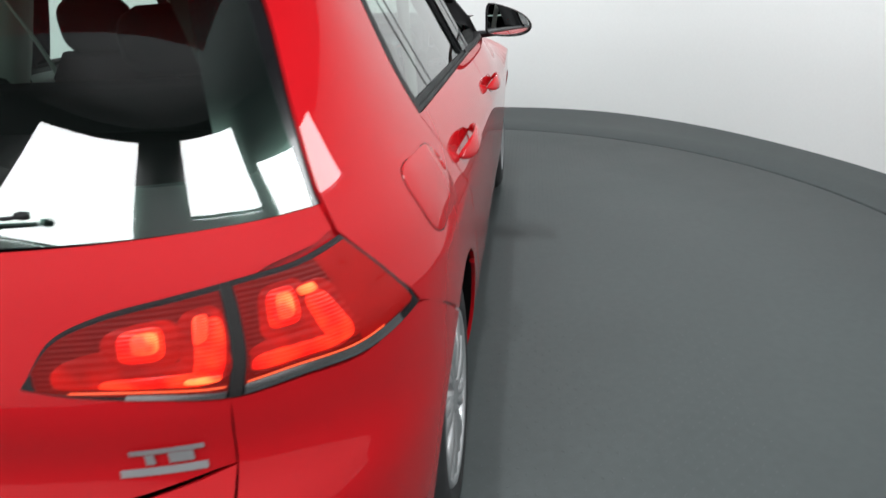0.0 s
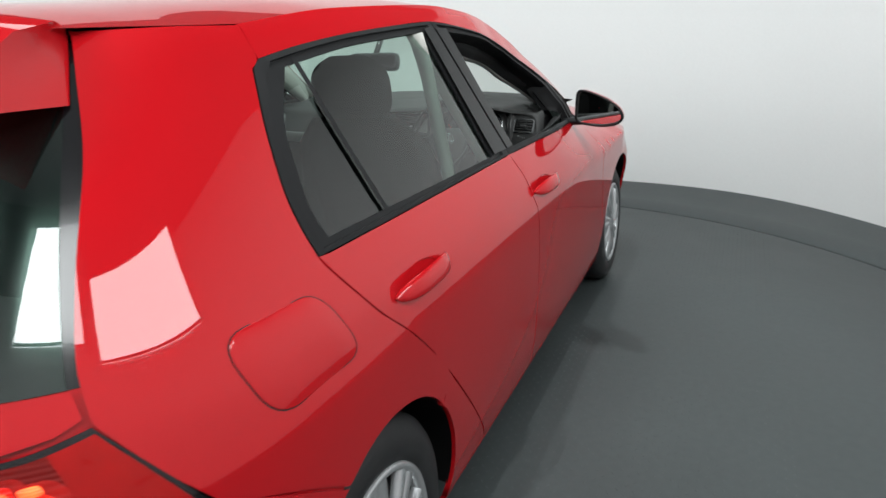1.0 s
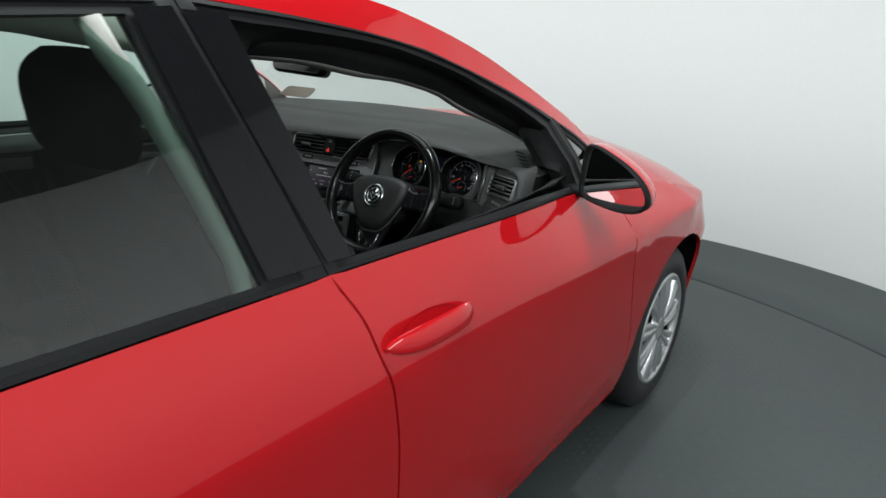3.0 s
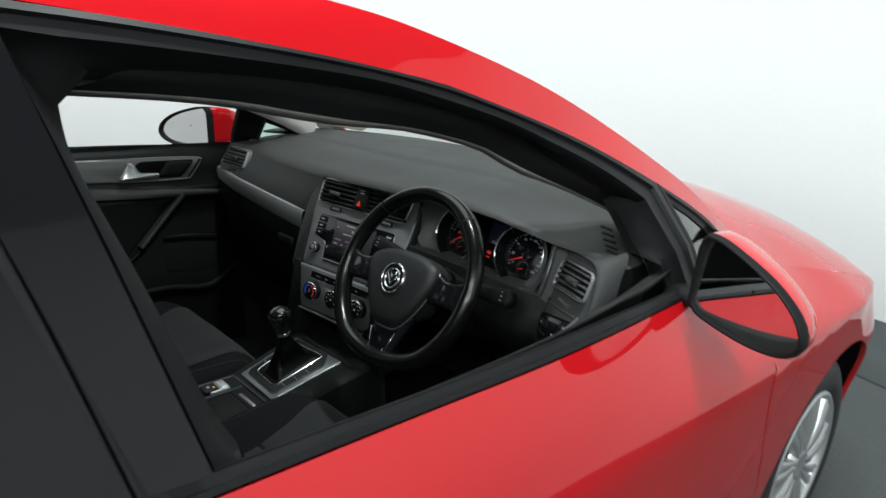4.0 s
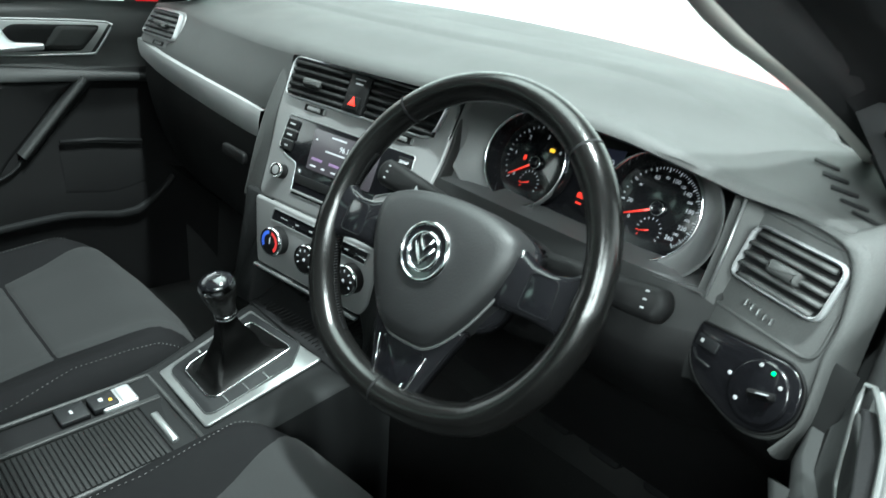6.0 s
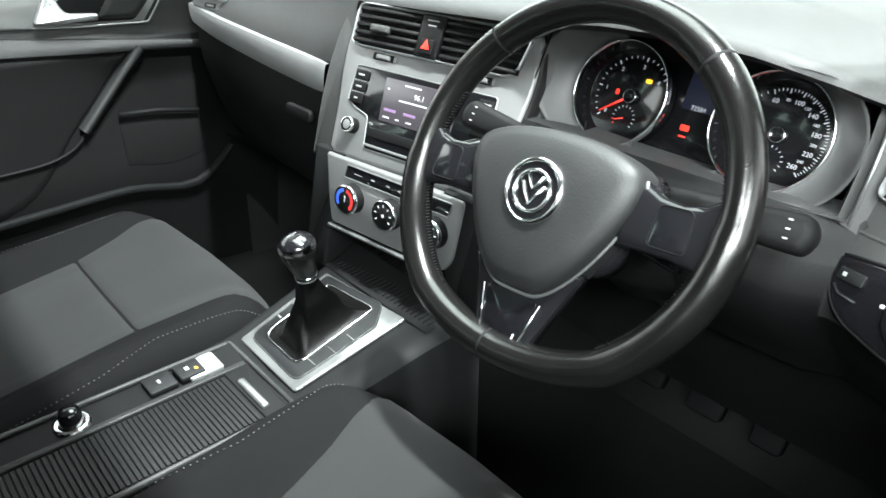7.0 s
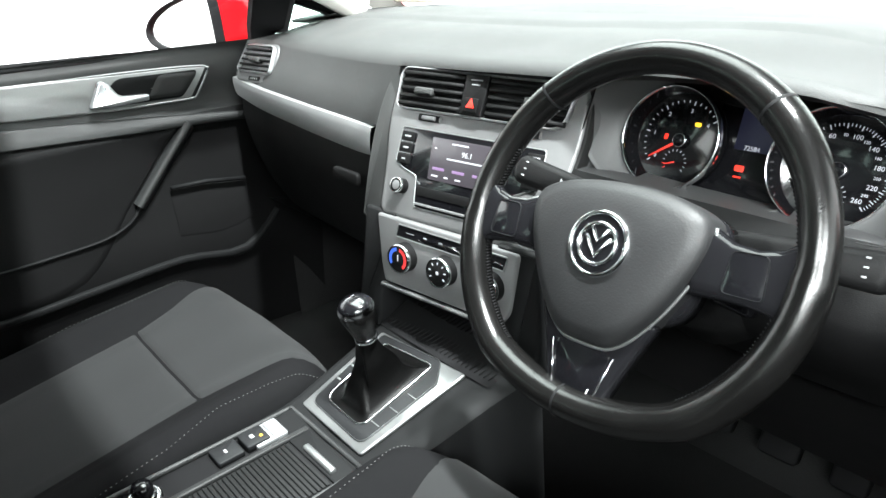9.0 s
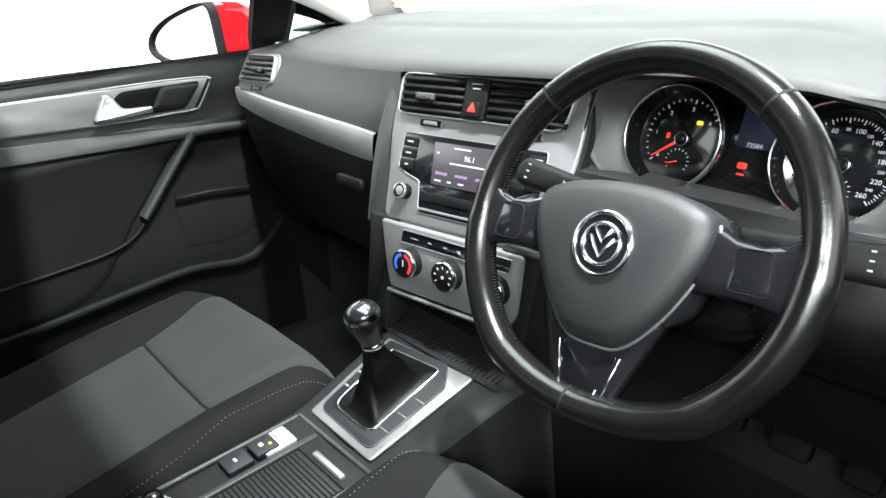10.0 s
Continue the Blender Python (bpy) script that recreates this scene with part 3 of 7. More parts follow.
    # tailgate half
    panel("tailgate", [([(-2.60, 0.605), (-2.25, 0.605), (-2.055, 0.645)], [(-2.60, 0.965), (-2.20, 0.972), (-2.02, 0.975), (-1.88, 0.972)], [(-2.60, 0.605), (-2.60, 0.965)], [(-2.055, 0.645), (-2.045, 0.75), (-2.01, 0.90), (-1.88, 0.935), (-1.88, 0.972)], 24, 14)], RED, car, side, gap=0.0015, label="red tailgate")
    # bodywork behind the shut lines
    skin_sheet("inner_body", ([(-2.05, 0.85), (-1.80, 0.85)], [(-2.05, 0.975), (-1.84, 0.975)], [(-2.05, 0.85), (-2.05, 0.975)], [(-1.80, 0.85), (-1.84, 0.975)]), RED, car, side, 0.011, "red bodywork in the shut line", 8, 6)
    skin_sheet("inner_body", ([(-1.76, 0.765), (-1.60, 0.683), (-1.49, 0.615)], [(-1.73, 0.800), (-1.59, 0.720), (-1.49, 0.655)], [(-1.76, 0.765), (-1.73, 0.80)], [(-1.49, 0.615), (-1.49, 0.655)]), RED, car, side, 0.006, "red bodywork in the shut line", 8, 4)

# roof: across the car between the two rails
def roof_row(y, n=17):
    ze = interp(y, [-1.80, -1.56, -1.275, -0.95, -0.475, -0.25, -0.07, 0.05, 0.17], [1.387, 1.388, 1.387, 1.415, 1.426, 1.419, 1.400, 1.382, 1.354])
    xe = skin(y, ze).x if y > -1.3 else interp(y, [-1.8, -1.56, -1.3], [0.565, 0.60, 0.622])
    zc = interp(y, [-1.80, -1.5, -1.0, -0.5, -0.2, 0.0, 0.1], [1.415, 1.44, 1.462, 1.468, 1.457, 1.432, 1.412])
    us = np.linspace(-1, 1, n)
    return [Vector((xe * u, y, zc - (zc - ze) * abs(u) ** 3.2)) for u in us]


part("roof", loft([roof_row(y) for y in np.linspace(-1.70, 0.08, 30)]), RED, car, "red roof")
# spoiler at the roof's rear edge
bm = bmesh.new()
us = np.linspace(-1, 1, 25)
rows = []
for y, z, w, drop in ((-1.69, 1.432, 0.600, 0.035), (-1.76, 1.425, 0.612, 0.040), (-1.84, 1.408, 0.622, 0.070), (-1.86, 1.396, 0.624, 0.085), (-1.855, 1.382, 0.622, 0.090), (-1.77, 1.372, 0.612, 0.070), (-1.70, 1.368, 0.60, 0.05)):
    rows.append([Vector((w * u, y + 0.085 * abs(u) ** 2.5, z - drop * abs(u) ** 3.5)) for u in us])
add_grid(bm, rows)
for sd, col in ((1, -1), (-1, 0)):
    ends = [rows[k][col] for k in range(5)]
    edge = [on_skin(-1.858, z, 0.004) for z in (1.392, 1.375, 1.345, 1.315, 1.290)]
    edge = [Vector((sd * q.x, q.y, q.z)) for q in edge]
    add_grid(bm, [[p.lerp(q, k) for p, q in zip(ends, edge)] for k in (0, 0.5, 1)])
part("spoiler", bm, RED, car, "red roof spoiler over the rear window")
# rear window
bm = bmesh.new()
rows = []
for t in np.linspace(0, 1, 12):
    z = 0.975 + (1.375 - 0.975) * t
    rows.append([(lambda q: Vector((q.x, q.y, q.z)))(on_skin(s, z, 0.006)) for s in np.linspace(-1.885 + 0.02 * t, -2.6, 14)])
add_grid(bm, rows)
add_grid(bm, [[Vector((-q.x, q.y, q.z)) for q in row] for row in rows])
bmesh.ops.remove_doubles(bm, verts=bm.verts[:], dist=0.002)
part("rear_window", bm, GLASS, car, "tinted rear window")
bm = bmesh.new()
for sgn in (1, -1):
    for a, b, c, d in (((-1.852, 0.965), (-1.832, 1.375), (-1.99, 0.975), (-1.985, 1.375)),):
        rr = [[on_skin(a[0] + (b[0] - a[0]) * t + (c[0] - a[0]) * u, 0.975 + 0.40 * t, 0.009) for u in np.linspace(0, 1, 5)] for t in np.linspace(0, 1, 12)]
        add_grid(bm, [[Vector((sgn * q.x, q.y, q.z)) for q in row] for row in rr])
    rr = [[on_skin(s, z, 0.010) for s in np.linspace(-1.97, -2.6, 10)] for z in (0.975, 1.0, 1.035)]
    add_grid(bm, [[Vector((sgn * q.x, q.y, q.z)) for q in row] for row in rr])
    rr = [[on_skin(s, z, 0.010) for s in np.linspace(-1.97, -2.6, 10)] for z in (1.33, 1.35, 1.375)]
    add_grid(bm, [[Vector((sgn * q.x, q.y, q.z)) for q in row] for row in rr])
part("window_border", bm, GLOSS, car, "black printed border of the rear window")
# wiper on the rear window
p0, p1 = on_skin(-2.60, 0.995, -0.02), on_skin(-2.215, 1.005, -0.018)
wiper = part("rear_wiper", sweep([p0, (p0 + p1) / 2 + Vector((0, -0.012, 0)), p1], [0.008, 0.006, 0.0045], 8, 0.6), TRIM, car, "black rear wiper arm")
tip_bm = lathe_bm(axes(p1 + Vector((0.012, 0, 0.003)), (0, 0, 1), (0, 1, 0)), [(0, -0.010), (0.005, -0.008), (0.006, 0), (0.005, 0.008), (0, 0.010)], 12)
part("wiper_tip", tip_bm, TRIM, wiper)

# bonnet, front bumper, windscreen
def bonnet_row(y, n=21):
    ze = interp(y, [0.80, 1.1, 1.4, 1.7, 1.95, 2.1], [0.932, 0.898, 0.845, 0.77, 0.69, 0.60])
    xe = skin(y, ze).x - 0.001
    zc = interp(y, [0.80, 1.0, 1.15, 1.4, 1.7, 1.95, 2.1], [0.995, 1.012, 1.015, 0.975, 0.90, 0.80, 0.68])
    return [Vector((xe * u, y + (0.16 * (1 - u * u) if y > 1 else 0.10 * (1 - u * u)) * (1 if y < 2 else 0.6), zc - (zc - ze) * abs(u) ** 2.6)) for u in np.linspace(-1, 1, n)]


part("bonnet", loft([bonnet_row(y) for y in np.linspace(0.93, 2.1, 22)]), RED, car, "red bonnet")
rows = []
for z in np.linspace(0.22, 0.70, 8):
    rows.append([Vector((skin(1.95, z).x * u, 1.94 + (0.26 if z < 0.6 else 0.20) * (1 - abs(u) ** 3), z)) for u in np.linspace(-1, 1, 20)])
part("front_bumper", loft(rows), RED, car, "plain red front bumper")


def screen_row(t, n=21):
    ze, ye = 0.975 + (1.418 - 0.975) * t, None
    a = spline([(0.99, 0.962), (0.92, 1.015), (0.78, 1.108), (0.66, 1.172), (0.53, 1.237), (0.34, 1.307), (0.17, 1.354), (0.06, 1.379)], 60)
    q = a[int(round(t * 59))]
    x = skin(q[0], q[1]).x - 0.004
    bow = 0.12 * (1 - t) + 0.03 * t
    return [Vector((x * u, q[0] + bow * (1 - u * u), q[1] + (0.035 * (1 - t) + 0.036 * t) * (1 - u * u))) for u in np.linspace(-1, 1, n)]


screen = part("windscreen", loft([screen_row(t) for t in np.linspace(0, 1, 20)]), WINDSCREEN, car, "clear windscreen")
screen.visible_shadow = False

# ---- window frames, panes, belt trims ----
def pair_loops(outer_segs, inner_segs, n=22):
    """Two closed outlines sampled side by side from matching runs."""
    o, i = [], []
    for a, b in zip(outer_segs, inner_segs):
        o += [tuple(q) for q in spline(a, n)[:-1]]
        i += [tuple(q) for q in spline(b, n)[:-1]]
    return o, i


F_OUT = [[(-0.373, 0.997), (0.0, 0.988), (0.40, 0.972), (0.655, 0.951)], [(0.655, 0.951), (0.632, 1.130)], [(0.632, 1.130), *list(reversed(DLO_TOP_F))[4:]], [(-0.475, 1.381), (-0.42, 1.19), (-0.373, 0.997)]]
Q_OUT = [[(0.657, 0.951), (0.80, 0.932), (0.93, 0.925)], [(0.93, 0.925), (0.93, 0.955)], [(0.93, 0.955), (0.85, 1.015), (0.76, 1.070), (0.66, 1.117), (0.634, 1.130)], [(0.634, 1.130), (0.657, 0.951)]]
Q_IN = [[(0.678, 0.968), (0.78, 0.955), (0.868, 0.944)], [(0.868, 0.944), (0.870, 0.958)], [(0.870, 0.958), (0.82, 1.000), (0.75, 1.050), (0.70, 1.077), (0.662, 1.098)], [(0.662, 1.098), (0.678, 0.968)]]
F_IN = [[(-0.312, 1.012), (0.0, 1.004), (0.30, 0.995), (0.590, 0.974)], [(0.590, 0.974), (0.566, 1.114)], [(0.566, 1.114), (0.50, 1.153), (0.44, 1.183), (0.31, 1.234), (0.20, 1.268), (0.03, 1.308), (-0.10, 1.327), (-0.28, 1.345), (-0.395, 1.353)], [(-0.395, 1.356), (-0.350, 1.18), (-0.312, 1.012)]]
F_SEAL = [[(-0.270, 1.004), (0.0, 0.998), (0.30, 0.990), (0.570, 0.972)], [(0.570, 0.972), (0.560, 1.142)], [(0.560, 1.142), (0.50, 1.174), (0.44, 1.202), (0.34, 1.246), (0.20, 1.284), (0.06, 1.313), (-0.10, 1.334), (-0.22, 1.344), (-0.285, 1.345), (-0.315, 1.343), (-0.336, 1.336), (-0.348, 1.316)], [(-0.348, 1.316), (-0.347, 1.275), (-0.318, 1.18), (-0.270, 1.004)]]
R_OUT = [[(-1.40, 1.010), (-1.0, 1.004), (-0.373, 0.997)], [(-0.373, 0.997), (-0.42, 1.19), (-0.475, 1.381)], list(reversed(DLO_TOP_R)), list(reversed(DLO_REAR))]
R_IN = [[(-1.335, 1.030), (-1.0, 1.024), (-0.487, 1.014)], [(-0.487, 1.014), (-0.515, 1.19), (-0.548, 1.357)], [(-0.548, 1.357), (-0.70, 1.350), (-0.95, 1.338), (-1.205, 1.312)], [(-1.205, 1.312), (-1.29, 1.215), (-1.345, 1.09), (-1.335, 1.030)]]
for side in (1, -1):
    FO, FI, QO, QI = (F_OUT, F_IN, Q_OUT, Q_IN) if side > 0 else [[[(s_ - sh_ * min(max((s_ - 0.40) / 0.17, 0), 1) * min(max((0.93 - s_) / 0.27, 0), 1), z_) for s_, z_ in run] for run in lp] for lp, sh_ in ((F_OUT, 0.085), (F_IN, 0.075), (Q_OUT, 0.115), (Q_IN, 0.125))]
    o, i = pair_loops(FO, FI)
    fd = skin_band("front_window_frame", o, [(0.0, 0.012), (0.02, -0.001), (0.34, -0.002), (0.37, 0.005), (0.95, 0.006), (1.0, 0.010)], TRIM, car, side, "matt black front window frame", toward=i)
    _, seal = pair_loops(F_OUT, F_SEAL)
    channel = skin_band("window_seal", i, [(0.0, 0.006), (0.05, 0.022), (0.35, 0.030), (0.7, 0.044), (1.0, 0.058), (1.0, 0.078)], RUBBER, fd, side, "black rubber window channel", toward=seal)
    for v in channel.data.vertices:
        if v.co.z < 1.01:
            lim = skin(v.co.y, v.co.z).x - 0.034
            if side * v.co.x < lim:
                v.co.x = side * lim
    # inner lining along the head of the window
    a3 = [on_skin(s_, z_, 0.058) for s_, z_ in spline([(0.640, 1.096), (0.590, 1.126), *F_SEAL[2][1:-3]], 26)]
    b3 = [on_skin(s_, z_, 0.108) for s_, z_ in spline([(0.72, 1.082), (0.65, 1.116), (0.55, 1.158), (0.44, 1.199), (0.26, 1.251), (0.12, 1.282), (0.0, 1.297), (-0.19, 1.327), (-0.36, 1.342)], 26)]
    c3 = [on_skin(s_, z_, 0.075) for s_, z_ in spline([(0.74, 1.103), (0.66, 1.150), (0.53, 1.215), (0.34, 1.290), (0.17, 1.338), (0.05, 1.365), (-0.07, 1.385), (-0.25, 1.400), (-0.40, 1.40)], 26)]
    d3 = [on_skin(s_, z_, 0.016) for s_, z_ in spline([(0.74, 1.126), (0.66, 1.170), (0.53, 1.235), (0.34, 1.305), (0.17, 1.352), (0.05, 1.380), (-0.07, 1.398), (-0.25, 1.417), (-0.40, 1.422)], 26)]
    rows, seals = [], []
    for p, q, r, e in zip(a3, b3, c3, d3):
        m1 = p.lerp(q, 0.36) + (p + q - 2 * r).normalized() * 0.006
        m2 = p.lerp(q, 0.70) + (p + q - 2 * r).normalized() * 0.006
        seals.append([p + (r - p) * 0.3, p, m1, m2])
        rows.append([m2, q, (q + r) / 2, r, e])
    bm = loft(rows)
    seal_bm = loft(seals)
    if side < 0:
        mirrored(seal_bm)
    part("door_seal", seal_bm, RUBBER, car, "black rubber seal along the roof edge")
    if side < 0:
        mirrored(bm)
    sail = [[on_skin(a[0] + (b[0] - a[0]) * k, a[1] + (b[1] - a[1]) * k, 0.058 + 0.032 * k) for a, b in zip(spline([(0.567, 0.986), (0.556, 1.05), (0.545, 1.125)], 8), spline([(0.655, 0.982), (0.645, 1.03), (0.625, 1.10)], 8))] for k in np.linspace(0, 1, 8)]
    foot = loft([[on_skin(a[0] + (b[0] - a[0]) * k, a[1] + (b[1] - a[1]) * k, 0.018) for a, b in zip(spline([(0.55, 1.178), (0.66, 1.123), (0.76, 1.070), (0.85, 1.013), (0.93, 0.953)], 14), spline([(0.50, 1.250), (0.66, 1.170), (0.78, 1.106), (0.90, 1.030), (0.98, 0.970)], 14))] for k in np.linspace(-0.05, 1, 5)])
    if side < 0:
        mirrored(foot)
    part("pillar_foot", foot, PILLAR, car, "beige-grey foot of the windscreen pillar lining")
    if side > 0:
        part("door_sail_panel", loft(sail), TRIM, fd, "dark three-cornered panel inside the door frame")
    part("pillar_lining", bm, PILLAR, car, "beige-grey lining of windscreen pillar and roof edge")
    o, i = pair_loops(R_OUT, R_IN)
    rd = skin_band("rear_window_frame", o, [(0.0, 0.012), (0.02, -0.001), (0.40, -0.002), (0.44, 0.004), (1.0, 0.004), (1.0, 0.012)], TRIM, car, side, "matt black rear side window frame", toward=i)
    skin_sheet("rear_side_window", (R_IN[0], list(reversed(R_IN[2])), list(reversed(R_IN[3])), R_IN[1]), GLASS, rd, side, 0.010, "green tinted rear door pane")
    skin_sheet("window_divider", ([(-1.124, 1.022), (-1.108, 1.022)], [(-1.178, 1.325), (-1.163, 1.332)], [(-1.124, 1.022), (-1.178, 1.325)], [(-1.108, 1.022), (-1.163, 1.332)]), TRIM, rd, side, 0.003, "black bar dividing the rear side window", 4, 8)
    if side < 0:
        skin_sheet("front_side_window", (F_IN[0], list(reversed(F_IN[2])), list(reversed(F_IN[3])), F_IN[1]), PANE, fd, side, 0.012, "clear front door pane")
    # small fixed pane ahead of the door window
    qo, qi = pair_loops(QO, QI)
    qf = skin_band("quarter_window_frame", qo, [(0.0, 0.012), (0.04, -0.001), (0.5, -0.002), (0.6, 0.003), (1.0, 0.006), (1.0, 0.022)], TRIM, car, side, "black frame of the small fixed window", toward=qi)
    skin_sheet("quarter_window", (QI[0], list(reversed(QI[2])), list(reversed(QI[3])), QI[1]), GLASS, qf, side, 0.008, "small fixed three-cornered pane", 10, 8)
    # B-pillar cover and belt strips
    skin_sheet("pillar_cover", ([(-0.370, 1.014), (-0.318, 1.012)], [(-0.470, 1.362), (-0.398, 1.358)], [(-0.370, 1.014), (-0.470, 1.362)], [(-0.318, 1.012), (-0.398, 1.358)]), PILLAR_BLACK, fd, side, -0.004, "dark pillar cover", 5, 12)
    skin_sheet("pillar_cover", ([(-0.480, 1.016), (-0.380, 1.014)], [(-0.543, 1.362), (-0.482, 1.366)], [(-0.480, 1.016), (-0.543, 1.362)], [(-0.380, 1.014), (-0.482, 1.366)]), PILLAR_BLACK, rd, side, -0.003, "dark pillar cover", 5, 12)

# ---- door handles, fuel flap, mirrors ----
def door_handle(s, z, tilt, side):
    c = on_skin(s, z, 0.0)
    n = skin_normal(s, z)
    u = Vector((0, math.cos(tilt), math.sin(tilt)))
    m = axes(c, u, n.cross(u))
    if m.col[2].xyz.dot(n) < 0:
        m = axes(c, u, -n.cross(u))
    bm = bmesh.new()
    rows = []
    for t in np.linspace(-1, 1, 25):
        h = 0.021 * (1 - abs(t) ** 4.0) ** 0.6 + 0.001
        lift = 0.032 * (1 - abs(t) ** 3.0) + 0.002
        thick = 0.013
        row = []
        for a in np.linspace(0, 2 * math.pi, 12, endpoint=False):
            row.append(m @ Vector((0.122 * t, h * math.cos(a), lift + thick * 0.5 * math.sin(a))))
        rows.append(row)
    add_grid(bm, rows, 0, False, True)
    if side < 0:
        mirrored(bm)
    h = part("door_handle", bm, RED, car, "red door handle")
    bm = bmesh.new()
    rows = []
    for r in np.linspace(0.02, 1, 8):
        rows.append([m @ Vector((0.082 * r * math.cos(a), 0.031 * r * math.sin(a), -0.020 * (1 - r * r) + 0.0012)) for a in np.linspace(0, 2 * math.pi, 28, endpoint=False)])
    add_grid(bm, rows, 0, False, True)
    if side < 0:
        mirrored(bm)
    part("handle_recess", bm, RED, h, "dished red recess behind the handle")


def wing_mirror(side):
    # housing: rows of rounded outlines from the open rear face forwards
    out = [(0.812, 0.985), (0.832, 0.962), (0.92, 0.954), (0.985, 0.960), (1.024, 0.977), (1.036, 1.003), (1.018, 1.036), (0.975, 1.066), (0.92, 1.088), (0.85, 1.106), (0.819, 1.092)]
    out = [(0.930 + (x - 0.92) * 0.92, 1.028 + (z - 1.03) * 0.92) for x, z in out]
    o = spline(out + [out[0]], 41)[:-1]
    cx, cz = 0.93, 1.028
    rows = []
    for y, k, sh in ((0.468, 0.985, 0.0), (0.478, 1.0, 0.0), (0.50, 1.0, 0.0), (0.54, 0.95, 0.004), (0.575, 0.80, 0.01), (0.597, 0.5, 0.015), (0.602, 0.05, 0.018)):
        rows.append([Vector((side * (cx - sh + (p[0] - cx) * k), y - 0.008 + 0.40 * (0.92 - p[0]), cz - sh * 0.3 + (p[1] - cz) * k)) for p in o])
    bm = bmesh.new()
    add_grid(bm, rows, 0, False, True)
    if side < 0:
        bmesh.ops.translate(bm, verts=bm.verts[:], vec=(0.0, -0.03, 0.0))
    mirror = part("wing_mirror", bm, RED, car, "wing mirror in a red housing")
    bm = bmesh.new()
    rows = []
    for y, k in ((0.482, 1.006), (0.464, 1.004), (0.460, 0.97), (0.461, 0.93), (0.474, 0.92), (0.53, 0.90)):
        rows.append([Vector((side * (cx + (p[0] - cx) * k), y - 0.008 + 0.40 * (0.92 - p[0]), cz + (p[1] - cz) * k)) for p in o])
    add_grid(bm, rows, 0, False, True)
    if side < 0:
        bmesh.ops.translate(bm, verts=bm.verts[:], vec=(0.0, -0.03, 0.0))
    part("mirror_rim", bm, RUBBER, mirror, "black mirror rim")
    bm = bmesh.new()
    rows = []
    for k in np.linspace(0.93, 0.02, 5):
        rows.append([Vector((side * (cx + (p[0] - cx) * k), (0.489 - 0.10 * (p[0] - cx) * k + 0.05 * (p[1] - cz) * k) if side > 0 else (0.477 + 0.36 * (0.92 - cx) - 0.54 * (p[0] - cx) * k), cz + (p[1] - cz) * k)) for p in o])
    add_grid(bm, rows, 0, False, True)
    if side < 0:
        bmesh.ops.translate(bm, verts=bm.verts[:], vec=(0.0, -0.03, 0.0))
    part("mirror_glass", bm, MIRROR, mirror, "mirror glass")
    bm = sweep([Vector((side * x, y, z)) for x, y, z in ((0.775, 0.575, 0.955), (0.80, 0.565, 0.962), (0.84, 0.545, 0.965), (0.88, 0.535, 0.967))], [0.036, 0.030, 0.026, 0.022], 12, 0.55)
    if side < 0:
        bmesh.ops.translate(bm, verts=bm.verts[:], vec=(0.0, -0.03, 0.0))
    part("mirror_arm", bm, TRIM, mirror, "black mirror arm")


for side in (1, -1):
    door_handle(-1.112, 0.884, radians(1.5), side)
    door_handle(-0.185, 0.866, radians(-0.5), side)
    wing_mirror(side)
fuel = rounded([(-1.640, 0.842), (-1.385, 0.848), (-1.455, 0.972), (-1.695, 0.975)], 0.055, 7)
bm = bmesh.new()
cf = Vector((sum(p[0] for p in fuel) / len(fuel), sum(p[1] for p in fuel) / len(fuel)))
rows = [[on_skin(cf.x + (p[0] - cf.x) * k, cf.y + (p[1] - cf.y) * k, -d) for p in fuel] for k, d in ((0.02, 0.0016), (0.5, 0.0016), (0.97, 0.0016), (0.99, 0.0010), (0.992, -0.004))]
add_grid(bm, rows, 0, False, True)
flap = part("fuel_flap", bm, RED, car, "red fuel filler flap")
rows = [[on_skin(cf.x + (p[0] - cf.x) * k, cf.y + (p[1] - cf.y) * k, -0.0006) for p in fuel] for k in (0.985, 1.012)]
bm = bmesh.new()
add_grid(bm, rows, 0, False, True)
part("flap_gap", bm, GROOVE, flap, "dark gap round the fuel flap")

# ---- tail lamps ----
LAMP_TOP = [(-2.254, 0.806), (-2.215, 0.862), (-2.156, 0.889), (-2.085, 0.902), (-2.008, 0.911), (-1.94, 0.916), (-1.868, 0.930)]
LAMP_BOT = [(-2.254, 0.800), (-2.20, 0.786), (-2.12, 0.772), (-2.042, 0.758), (-1.96, 0.764), (-1.88, 0.760), (-1.83, 0.766), (-1.750, 0.782)]
LAMP_FRONT = [(-1.750, 0.782), (-1.812, 0.862), (-1.868, 0.930)]
LAMP_REAR = [(-2.254, 0.800), (-2.256, 0.803), (-2.254, 0.806)]


LAMP_GRID = coons(LAMP_BOT, LAMP_TOP, LAMP_REAR, LAMP_FRONT, 61, 31)


def lamp_point(u, v, lift):
    # the inner shapes lean outwards towards the top
    u = u + 0.20 * math.sin(math.pi * min(max(u, 0), 1)) * (v - 0.3)
    uu, vv = min(max(u, 0), 1) * 60, min(max(v, 0), 1) * 30
    i, j = min(int(uu), 59), min(int(vv), 29)
    a, b = uu - i, vv - j
    q = [(1 - b) * ((1 - a) * LAMP_GRID[j][i][k] + a * LAMP_GRID[j][i + 1][k]) + b * ((1 - a) * LAMP_GRID[j + 1][i][k] + a * LAMP_GRID[j + 1][i + 1][k]) for k in (0, 1)]
    return on_skin(q[0], q[1], -lift)


